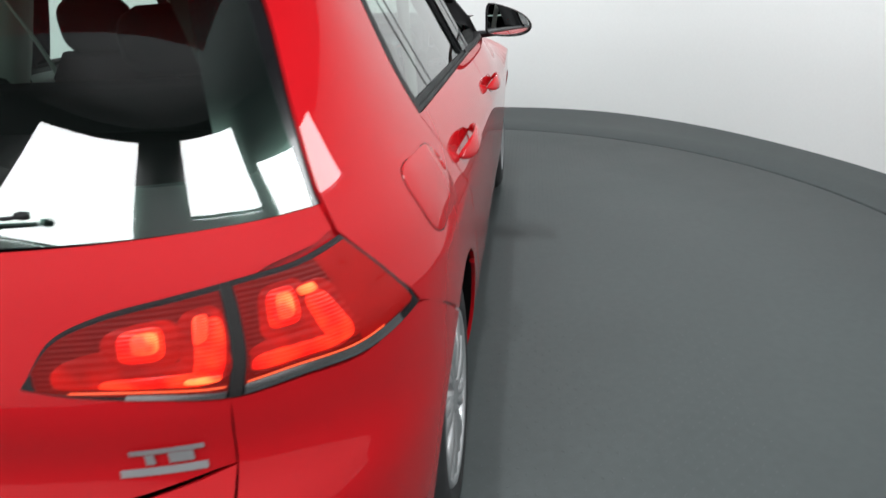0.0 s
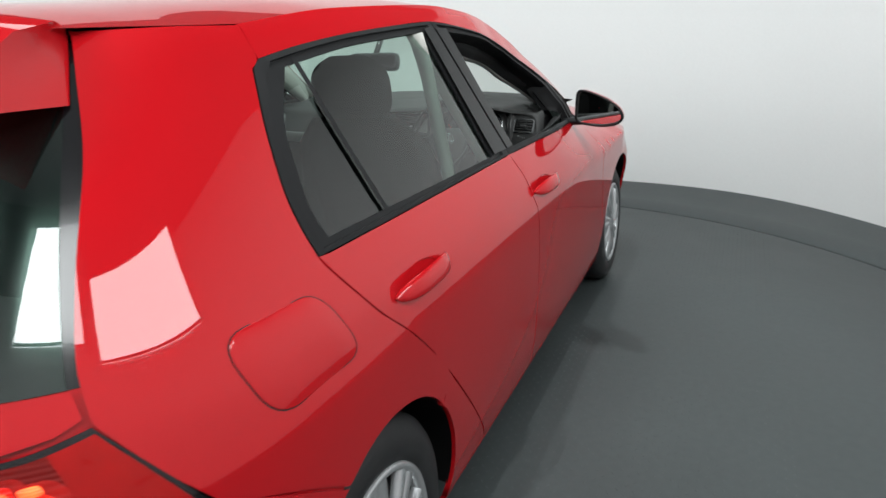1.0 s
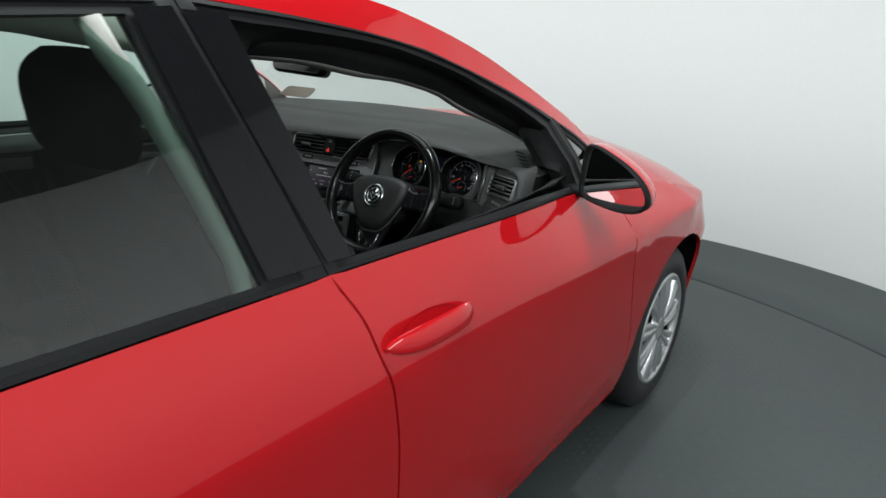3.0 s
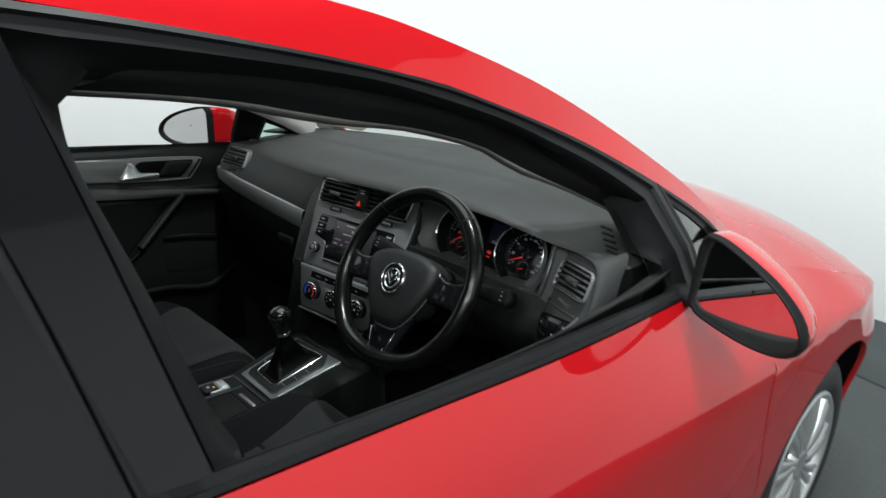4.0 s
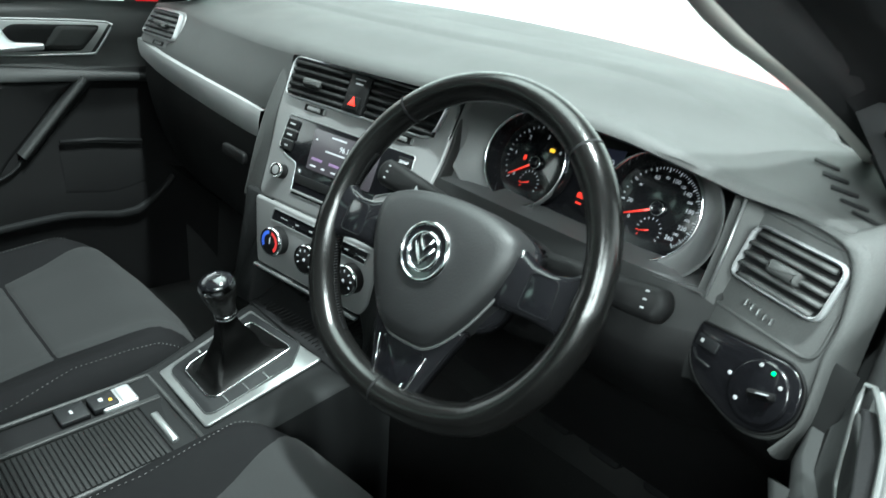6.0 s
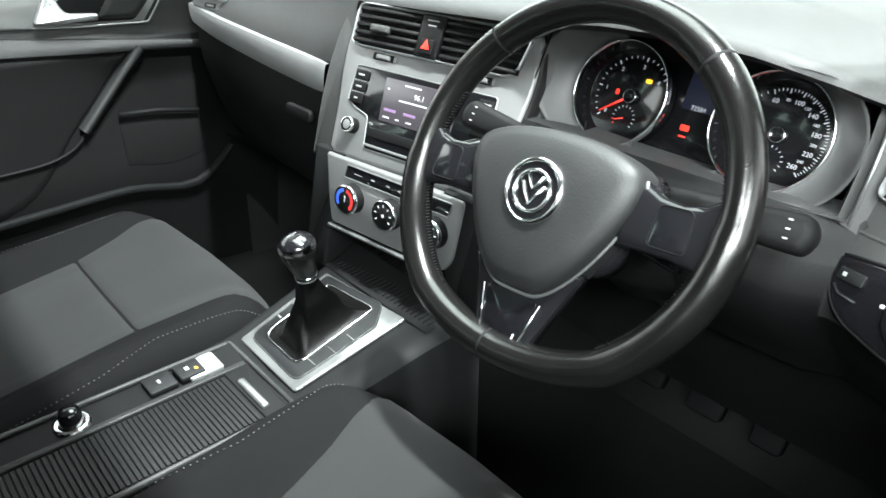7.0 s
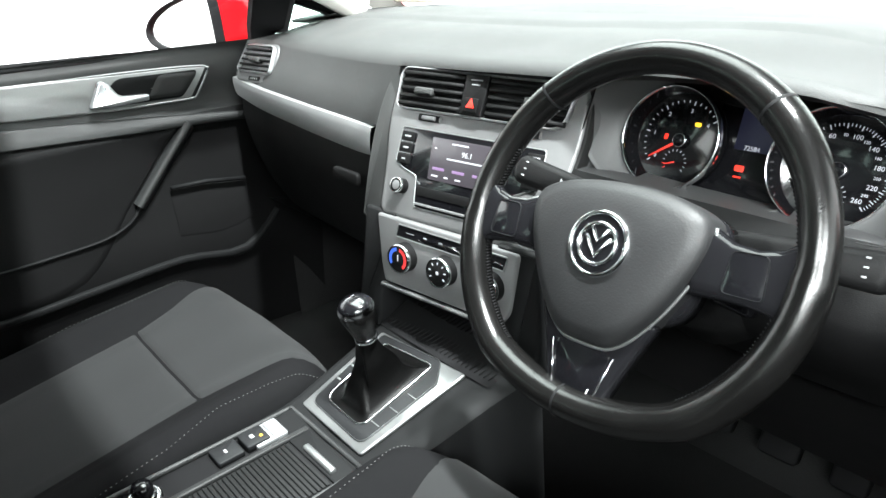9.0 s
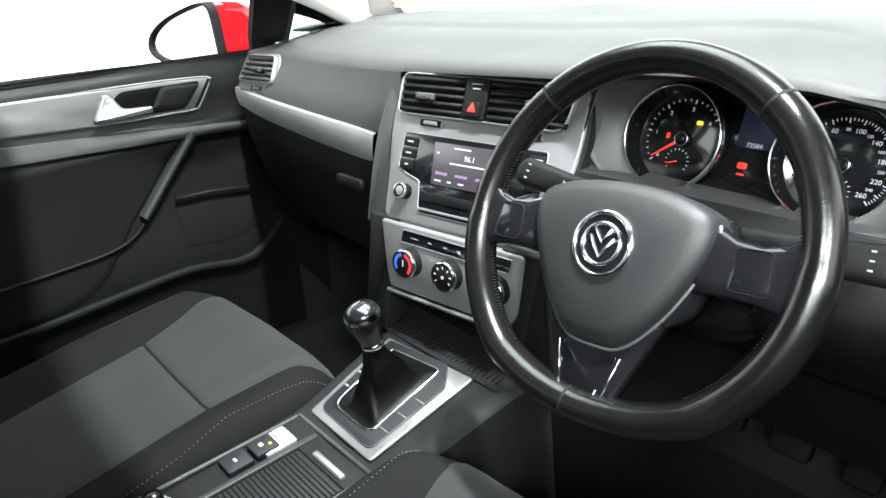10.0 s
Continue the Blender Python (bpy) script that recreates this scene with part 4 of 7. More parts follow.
def lamp_patch(u0, u1, v0, v1, lift, n=24, m=10, skew=0.0):
    return [[lamp_point(u + skew * (v - v0), v, lift) for u in np.linspace(u0, u1, n)] for v in np.linspace(v0, v1, m)]


for side in (1, -1):
    bm = loft(lamp_patch(0, 1, 0, 1, 0.001, 60, 12))
    if side < 0:
        mirrored(bm)
    lamp = part("tail_lamp", bm, GLOSS, car, "tail lamp with dark border, lit red")
    pieces = [("lens", 0.035, 0.467, 0.06, 0.95, 0.002, LAMP_DARK, 0), ("lens", 0.503, 0.978, 0.10, 0.955, 0.002, LAMP_DARK, 0), ("lens", 0.79, 0.984, 0.13, 0.955, 0.003, LENS, 0),
              ("reflector", 0.25, 0.465, 0.012, 0.085, 0.003, CHROME, 0), ("reflector", 0.505, 0.92, 0.015, 0.115, 0.003, CHROME, 0)]
    for nm, u0, u1, v0, v1, lift, mt, skew in pieces:
        bm = loft(lamp_patch(u0, u1, v0, v1, lift, 20, 8, skew))
        if side < 0:
            mirrored(bm)
        part(nm, bm, mt, lamp)
    # pillow-shaped light guides and bulb reflectors behind the cover
    pillows = [("light_guide", 0.07, 0.25, 0.16, 0.70, 0.0035, LAMP_DIM, 0), ("light_guide", 0.15, 0.47, 0.15, 0.46, 0.0038, LAMP_DIM, 0), ("light_guide", 0.355, 0.468, 0.17, 0.88, 0.0038, LAMP_DIM, 0),
               ("light_guide", 0.20, 0.37, 0.40, 0.86, 0.0038, LAMP_DIM, 0), ("light_guide", 0.505, 0.78, 0.16, 0.46, 0.0038, LAMP_DIM, 0), ("light_guide", 0.66, 0.83, 0.18, 0.84, 0.0038, LAMP_DIM, -0.06), ("light_guide", 0.53, 0.69, 0.40, 0.90, 0.0038, LAMP_DIM, 0.04),
               ("light_guide", 0.19, 0.45, 0.175, 0.33, 0.0050, LAMP_GLOW, 0), ("light_guide", 0.385, 0.455, 0.20, 0.76, 0.0054, LAMP_GLOW, 0.01), ("light_guide", 0.515, 0.745, 0.19, 0.35, 0.0050, LAMP_GLOW, 0), ("light_guide", 0.70, 0.785, 0.22, 0.72, 0.0054, LAMP_GLOW, -0.06),
               ("bulb_reflector", 0.235, 0.335, 0.47, 0.80, 0.0052, LAMP_GLOW, 0), ("bulb_reflector", 0.262, 0.322, 0.54, 0.76, 0.0064, LAMP_GLOW2, 0), ("bulb_reflector", 0.560, 0.655, 0.50, 0.84, 0.0052, LAMP_GLOW, 0.04), ("bulb_reflector", 0.585, 0.640, 0.56, 0.80, 0.0064, LAMP_GLOW2, 0.05),
               ("hot_spot", 0.390, 0.424, 0.56, 0.80, 0.0066, LAMP_GLOW2, 0.02), ("hot_spot", 0.672, 0.735, 0.72, 0.80, 0.0066, LAMP_GLOW2, -0.06), ("hot_spot", 0.37, 0.45, 0.20, 0.27, 0.0066, LAMP_GLOW2, 0)]
    for nm, u0, u1, v0, v1, lift, mt, skew in pillows:
        bm = bmesh.new()
        rows = []
        for k in (0.03, 0.35, 0.65, 0.85, 0.95, 1.0):
            ring = []
            for a in np.linspace(0, 2 * math.pi, 28, endpoint=False):
                ca, sa = math.cos(a), math.sin(a)
                du, dv = k * np.sign(ca) * abs(ca) ** 0.55, k * np.sign(sa) * abs(sa) ** 0.55
                u, v = (u0 + u1) / 2 + (u1 - u0) / 2 * du, (v0 + v1) / 2 + (v1 - v0) / 2 * dv
                ring.append(lamp_point(u + skew * (v - v0), v, lift + 0.0022 * (1 - k ** 3) - 0.0022))
            rows.append(ring)
        add_grid(bm, rows, 0, False, True)
        if side < 0:
            mirrored(bm)
        part(nm, bm, mt, lamp)
    for u0, u1 in ((0.12, 0.462), (0.508, 0.86)):
        bm = sweep([lamp_point(u, 0.135, 0.0045) for u in np.linspace(u0, u1, 18)], 0.0014, 6)
        if side < 0:
            mirrored(bm)
        part("light_line", bm, LAMP_LINE, lamp)
    bm = loft(lamp_patch(0.472, 0.498, 0, 1, 0.0015, 4, 10))
    if side < 0:
        mirrored(bm)
    part("lamp_joint", bm, GROOVE, lamp)
    cover = loft(lamp_patch(0.01, 0.99, 0.02, 0.98, 0.008, 40, 10))
    if side < 0:
        mirrored(cover)
    part("lamp_cover", cover, LAMP_PANE, lamp, "clear outer lamp cover")
# badge bars on the tailgate
for k, (s0, s1, z0, z1, mt) in enumerate(((-2.165, -2.085, 0.685, 0.694, BRIGHT), (-2.150, -2.140, 0.666, 0.684, BRIGHT), (-2.125, -2.098, 0.666, 0.684, BRIGHT), (-2.180, -2.085, 0.648, 0.661, BRIGHT))):
    bm = loft([[on_skin(s, z, -0.004) for s in np.linspace(s0, s1, 6)] for z in (z0, z1)])
    part("badge_bar", bm, mt, car, "silver badge lettering as plain bars")

# ---- wheels ----
def wheel(x_face, y, side, z=HUB_Z):
    hubm = Matrix.Translation((side * x_face, y, z)) @ Matrix.Rotation(math.radians(90 * side), 4, "Y")
    i = Matrix()
    prof = [(0.205, -0.02), (0.215, 0.002), (0.235, 0.010), (0.27, 0.008), (0.298, -0.006), (0.311, -0.022), (0.315, -0.06), (0.315, -0.15), (0.306, -0.19), (0.26, -0.21), (0.205, -0.20)]
    bm = lathe_bm(i, prof, 64)
    root = part("wheel", bm, TYRE, car, "wheel with black tyre and silver plastic cover")
    root.matrix_local = hubm
    bm = bmesh.new()
    for k in range(60):
        a = 2 * math.pi * k / 60
        c, s = math.cos(a), math.sin(a)
        v = [Vector((0.3155 * math.cos(a + d), 0.3155 * math.sin(a + d), h)) for d, h in ((0, -0.03), (0.012, -0.03), (0.05, -0.075), (0.038, -0.075))]
        bm.faces.new([bm.verts.new(q) for q in v])
    part("tread_groove", bm, GROOVE, root)
    bm = lathe_bm(i, [(0.0, -0.05), (0.16, -0.05), (0.20, -0.03), (0.207, -0.01)], 48)
    part("wheel_well_disc", bm, DARK, root, "dark steel wheel behind the cover")
    # cover: rim ring, hub, nine paired blades
    bm = lathe_bm(i, [(0.214, -0.012), (0.213, 0.004), (0.206, 0.009), (0.198, 0.006), (0.192, -0.004), (0.192, -0.02)], 72)
    part("cover_ring", bm, HUBCAP, root, "silver wheel cover ring")
    bm = lathe_bm(i, [(0.062, -0.018), (0.058, -0.004), (0.040, 0.003), (0.034, 0.006), (0.030, 0.004), (0.0, 0.005)], 36)
    part("cover_hub", bm, HUBCAP, root, "silver wheel cover centre")
    first = None
    for k in range(9):
        a = 2 * math.pi * k / 9 + 0.2
        bm = bmesh.new()
        rows = []
        for r in np.linspace(0.045, 0.200, 9):
            w = interp(r, [0.045, 0.10, 0.2], [0.012, 0.022, 0.038])
            h = interp(r, [0.045, 0.12, 0.2], [0.002, 0.006, 0.000])
            tw = 0.10 * (r - 0.045) / 0.155
            row = []
            for t, dz in ((-1, -0.02), (-1, -0.004), (-0.75, 0.003), (-0.15, 0.0), (0.0, -0.007), (0.15, 0.0), (0.75, 0.004), (1, -0.003), (1, -0.02)):
                aa = tw
                x, yv = r, w * t
                row.append(Vector((x * math.cos(aa) - yv * math.sin(aa), x * math.sin(aa) + yv * math.cos(aa), h + dz)))
            rows.append(row)
        if first is None:
            add_grid(bm, rows)
            first = part("cover_blade", bm, HUBCAP, root, "silver wheel cover blade")
            first.matrix_local = Matrix.Rotation(a, 4, "Z")
        else:
            bm.free()
            ob = first.copy()
            scene.collection.objects.link(ob)
            ob.parent = root
            ob.matrix_local = Matrix.Rotation(a, 4, "Z")
    return root


for side in (1, -1):
    for y in (AXF, AXR):
        wheel(0.852, y, side)
        rows = []
        ra = 0.380 if y > 0 else 0.36
        for d in (0.035, 0.33):
            rows.append([Vector((side * (skin(y + ra * math.cos(a), HUB_Z + ra * math.sin(a)).x - d), y + ra * math.cos(a), HUB_Z + ra * math.sin(a))) for a in np.linspace(radians(-8), radians(188), 30)])
        rows.insert(0, [Vector((side * (skin(y + (ra - 0.008) * math.cos(a), HUB_Z + (ra - 0.008) * math.sin(a)).x - 0.010), y + (ra - 0.007) * math.cos(a), HUB_Z + (ra - 0.007) * math.sin(a))) for a in np.linspace(radians(-8), radians(188), 30)])
        rows.append([Vector((side * 0.5, y, HUB_Z)) for a in range(30)])
        part("wheel_arch_liner", loft(rows), DARK, car, "black wheel arch liner")
part("underbody", plate_bm(axes((0, 0, 0.19), (1, 0, 0), (0, 1, 0)), rect(1.52, 3.4, 0.2), 0.04), DARK, car, "dark underbody")

# ---- inside: floor pan, headliner, pillars, doors ----
part("cabin_floor", plate_bm(axes((0, -0.25, 0.27), (1, 0, 0), (0, 1, 0)), rect(1.58, 2.7, 0.1), 0.03), CARPET, car, "dark carpeted cabin floor")
for sd in (1, -1):
    rows = [[Vector((sd * x, y, z)) for y in np.linspace(0.52, 0.98, 6)] for x, z in ((0.74, 0.28), (0.735, 0.6), (0.735, 0.85), (0.72, 0.92))]
    part("footwell_side", loft(rows), CARPET, car, "dark footwell side lining")
rows = []
for y in np.linspace(0.78, 1.05, 5):
    rows.append([Vector((x, y + 0.0, interp(y, [0.78, 1.05], [0.30, 0.75]))) for x in np.linspace(-0.74, 0.74, 8)])
rows.append([Vector((x, 1.05, 0.90)) for x in np.linspace(-0.74, 0.74, 8)])
part("bulkhead", loft(rows), CARPET, car, "dark carpeted front bulkhead")


def liner_row(y, n=15):
    r = roof_row(max(y, -1.7), n)
    return [Vector((p.x * 0.97, y, p.z - 0.035 - 0.02 * abs(u) ** 3)) for p, u in zip(r, np.linspace(-1, 1, n))]


part("headliner", loft([liner_row(y) for y in np.linspace(-1.66, 0.0, 16)]), LINER, car, "pale cloth headliner")
for side in (1, -1):
    rows = []
    for z in np.linspace(0.45, 1.37, 12):
        y = interp(z, [0.45, 1.0, 1.37], [-0.36, -0.40, -0.475])
        x = skin(y, z).x
        rows.append([Vector((side * (x - d), y + e, z)) for d, e in ((0.03, 0.055), (0.07, 0.045), (0.085, 0.0), (0.07, -0.055), (0.03, -0.075))])
    part("middle_pillar_lining", loft(rows), PILLAR, car, "beige-grey middle pillar lining")
    rows = []
    for z in np.linspace(1.0, 1.38, 8):
        x = interp(z, PZ, PX)
        rows.append([Vector((side * (x * 0.92 - d), y + 0.28 * max(0, z - 1.0) * (y < -1.5), z)) for y, d in ((-1.33 + 0.1 * (z - 1.0), 0.005), (-1.42, 0.03), (-1.58, 0.09), (-1.68, 0.17))])
    part("rear_pillar_lining", loft(rows), DASH, car, "grey rear pillar lining")
    # seat belt strap on the middle pillar
    bp = spline([(0.652, -0.600, 1.350), (0.655, -0.580, 1.308), (0.650, -0.535, 1.247), (0.645, -0.502, 1.187), (0.640, -0.466, 1.122), (0.635, -0.421, 1.032), (0.635, -0.388, 0.952), (0.63, -0.35, 0.75), (0.62, -0.32, 0.50)], 20)
    rows = [[Vector((side * (p[0] + 0.016 * w + 0.001 * t_), p[1] + 0.007 * w + 0.002 * t_, p[2] + 0.004 * w)) for w, t_ in ((-1, -1), (1, -1), (1, 1), (-1, 1))] for p in bp]
    bm = loft(rows, False, True, True)
    part("seat_belt", bm, material("belt_webbing", (0.46, 0.46, 0.43), 0.8, bump=0.4, bump_scale=900) if side > 0 else bpy.data.materials["belt_webbing"], car, "grey seat belt on the pillar")


# inner door trim: a moulded sheet from belt to floor
def door_x(y, z, side=-1):
    """How far from the middle the inner door face stands."""
    x = interp(z, [0.30, 0.50, 0.56, 0.70, 0.80, 0.845, 0.88, 0.95, 0.978, 0.99], [0.77, 0.745, 0.735, 0.755, 0.765, 0.755, 0.775, 0.775, 0.785, 0.81])
    if side > 0:
        x -= 0.022 * min(max((y - 0.05) / 0.3, 0), 1) ** 2 * min(max((z - 0.7) / 0.15, 0), 1)
        x -= interp(y, [0.18, 0.26, 0.36, 0.44], [0, 0.006, 0.026, 0.034]) * interp(z - interp(y, [0.44, 0.54], [0, 0.016]), [0.74, 0.86, 0.945, 0.965, 0.980, 0.990], [0, 1, 1, 0.6, 0.15, 0])
    return x - 0.035 * max(0, (y - 0.35) / 0.3) ** 2


def door_trim(y0, y1, side, front):
    bm = bmesh.new()
    zs = [0.30, 0.42, 0.50, 0.56, 0.62, 0.70, 0.76, 0.80, 0.825, 0.845, 0.86, 0.88, 0.915, 0.95, 0.967, 0.978, 0.988, 0.994, 0.996]
    rows = []
    for z in zs:
        xx = [min(door_x(y, z, side) + (0.04 if z > 0.995 else 0.015 if z > 0.992 else 0), skin(y, z).x - 0.024) for y in np.linspace(y0, y1, 24)]
        rows.append([Vector((side * x, y, z)) for x, y in zip(xx, np.linspace(y0, y1, 24))])
    add_grid(bm, rows[:11])
    # lower rows near black: the shade low in the cabin is in the colour
    d = part("inner_door_trim", bm, DARK, car, "moulded inner door trim, grey above, black below with shade put into the colour")
    part("door_top_pad", loft(rows[10:]), DOORPAD, d, "grey upper door pad")

    def sheet(name, pts, mat, lab, lift=0.004, n=24, r=0.0):
        poly = rounded(pts, r, 6) if r else pts
        c = (sum(p[0] for p in poly) / len(poly), sum(p[1] for p in poly) / len(poly))
        bm = bmesh.new()
        rows = []
        for k, l in ((0.02, lift), (0.6, lift), (0.985, lift), (1.0, lift - 0.0015), (1.003, -0.004)):
            rows.append([Vector((side * (door_x(c[0] + (p[0] - c[0]) * k, c[1] + (p[1] - c[1]) * k, side) - l), c[0] + (p[0] - c[0]) * k, c[1] + (p[1] - c[1]) * k)) for p in poly])
        add_grid(bm, rows, 0, False, True)
        return part(name, bm, mat, d, lab)

    def band(name, a, b, mat, lab, lift=0.005, n=24):
        pa, pb = spline(a, n), spline(b, n)
        rows = []
        for k, l in ((0, -0.002), (0.03, lift - 0.001), (0.08, lift), (0.5, lift + 0.002), (0.92, lift), (0.97, lift - 0.001), (1, -0.002)):
            rows.append([Vector((side * (door_x(*(p + (q - p) * k), side) - l), *(p + (q - p) * k))) for p, q in zip(pa, pb)])
        return part(name, loft(rows), mat, d, lab)

    def back(pts):
        return [(a - (0.06 if side > 0 else 0.0), b) for a, b in pts]

    if front:
        band("lower_door_panel", [(y0, 0.555), (0.02, 0.552), (0.18, 0.70), (0.30, 0.835)], [(y0, 0.852), (0.0, 0.850), (0.2, 0.842), (0.302, 0.838)], DARK, "dark lower door panel, shade put into its colour", 0.004)
        band("door_trim_strip", back([(y0, 0.925), (-0.15, 0.915), (-0.015, 0.905), (0.14, 0.894), (0.30, 0.890), (0.352, 0.891)]), back([(y0, 0.972), (-0.15, 0.971), (0.0, 0.968), (0.15, 0.964), (0.31, 0.959), (0.397, 0.953)]), STRIP, "satin silver door strip", 0.006 if side < 0 else 0.002)
        sheet("handle_bowl", back([(0.172, 0.902), (0.335, 0.897), (0.378, 0.948), (0.205, 0.953)]), RUBBER, "dark recess of the door pull", 0.0105, r=[0.02, 0.010, 0.012, 0.02])
        edge = spline(back([(0.10, 0.9655), (0.20, 0.963), (0.31, 0.9595), (0.385, 0.9545), (0.397, 0.951), (0.396, 0.943), (0.364, 0.897), (0.352, 0.8915), (0.30, 0.892), (0.20, 0.8945), (0.14, 0.898)]), 60)
        part("bezel", sweep([Vector((side * (door_x(*p, side) - (0.0135 if side < 0 else 0.008)), *p)) for p in edge], [0.0006 + 0.0018 * min(1, k / 10, (59 - k) / 10) for k in range(60)], 8), SILVER, d, "thin silver edge round the door pull")
        sheet("latch_plate", back([(0.262, 0.905), (0.338, 0.901), (0.376, 0.944), (0.292, 0.949)]), DOORPAD, "grey plate beside the door pull", 0.0120, r=0.012)
        pull = rounded(back([(0.148, 0.905), (0.190, 0.903), (0.262, 0.904), (0.263, 0.916), (0.205, 0.920), (0.192, 0.945), (0.183, 0.953), (0.174, 0.952)]), [0.006, 0.006, 0.004, 0.004, 0.014, 0.006, 0.004, 0.006], 5)
        rows = []
        for inset, l in ((0.0, 0.006), (0.0, 0.020), (0.0015, 0.0235), (0.004, 0.025)) if side < 0 else ((0.0, 0.002), (0.0, 0.008), (0.0015, 0.0105), (0.004, 0.012)):
            rows.append([Vector((side * (door_x(*p, side) - l), *p)) for p in inset2(pull, inset)])
        bm = bmesh.new()
        vs = add_grid(bm, rows, 0, False, True)
        bm.faces.new(vs[-1])
        part("door_pull", bm, BRIGHT, d, "silver lever for opening the door")
        band("trim_band", [(y0, 0.872), (-0.03, 0.857), (0.2, 0.845), (0.412, 0.833), (0.47, 0.828)], [(y0, 0.905), (-0.02, 0.892), (0.2, 0.873), (0.416, 0.852), (0.47, 0.846)], DOORPAD, "grey band under the trim strip", 0.010)
        # slanting grab strap and lower pocket
        strap = [(0.326, 0.846), (0.300, 0.815), (0.255, 0.766), (0.215, 0.724), (0.188, 0.696)]
        rows = []
        for k, l, dz in ((0, -0.004, 0.010), (1, 0.020, 0.010), (2, 0.026, 0.006), (3, 0.026, -0.004), (4, 0.010, -0.020), (5, -0.004, -0.034)):
            rows.append([Vector((side * (door_x(y, z, side) - l), y - dz * 0.5, z + dz * 0.5)) for y, z in strap])
        part("grab_strap", sharpen_bm(loft(rows)), DOORPAD, d, "dark grey slanting grab handle")
        part("armrest_edge", sweep([Vector((side * (door_x(y, z, side) - 0.009), y, z)) for y, z in spline([(0.190, 0.694), (0.178, 0.676), (0.150, 0.658), (0.10, 0.645), (0.0, 0.640), (-0.12, 0.638), (y0, 0.64)], 30)], 0.0045, 8, 0.6), CONSOLE, d, "dark grey edge under the armrest")
        band("pocket_lip", [(y0, 0.532), (-0.1, 0.528), (0.05, 0.536), (0.25, 0.545), (0.395, 0.52), (0.47, 0.575), (0.495, 0.600)], [(y0, 0.552), (-0.1, 0.546), (0.05, 0.553), (0.25, 0.562), (0.385, 0.54), (0.462, 0.585), (0.49, 0.612)], CONSOLE, "dark grey rim of the door pocket", 0.012)
        band("speaker_panel", [(0.26, 0.60), (0.36, 0.585), (0.44, 0.60)], [(0.262, 0.712), (0.34, 0.708), (0.43, 0.694)], DARK, "dark speaker panel with a raised top rim", 0.001)
        bm = sweep([Vector((side * (door_x(y, z, side) - 0.012), y, z)) for y, z in ((0.262, 0.716), (0.34, 0.712), (0.43, 0.698))], 0.005, 8)
        part("speaker_rim", bm, CONSOLE, d)
    else:
        band("lower_door_panel", [(y0, 0.555), ((y0 + y1) / 2, 0.552), (y1, 0.56)], [(y0, 0.852), ((y0 + y1) / 2, 0.850), (y1, 0.85)], DARK, "dark fabric lower door panel", 0.004)
    return d


for side in (1, -1):
    door_trim(-0.36, 0.60, side, True)
    door_trim(-1.25, -0.44, side, False)

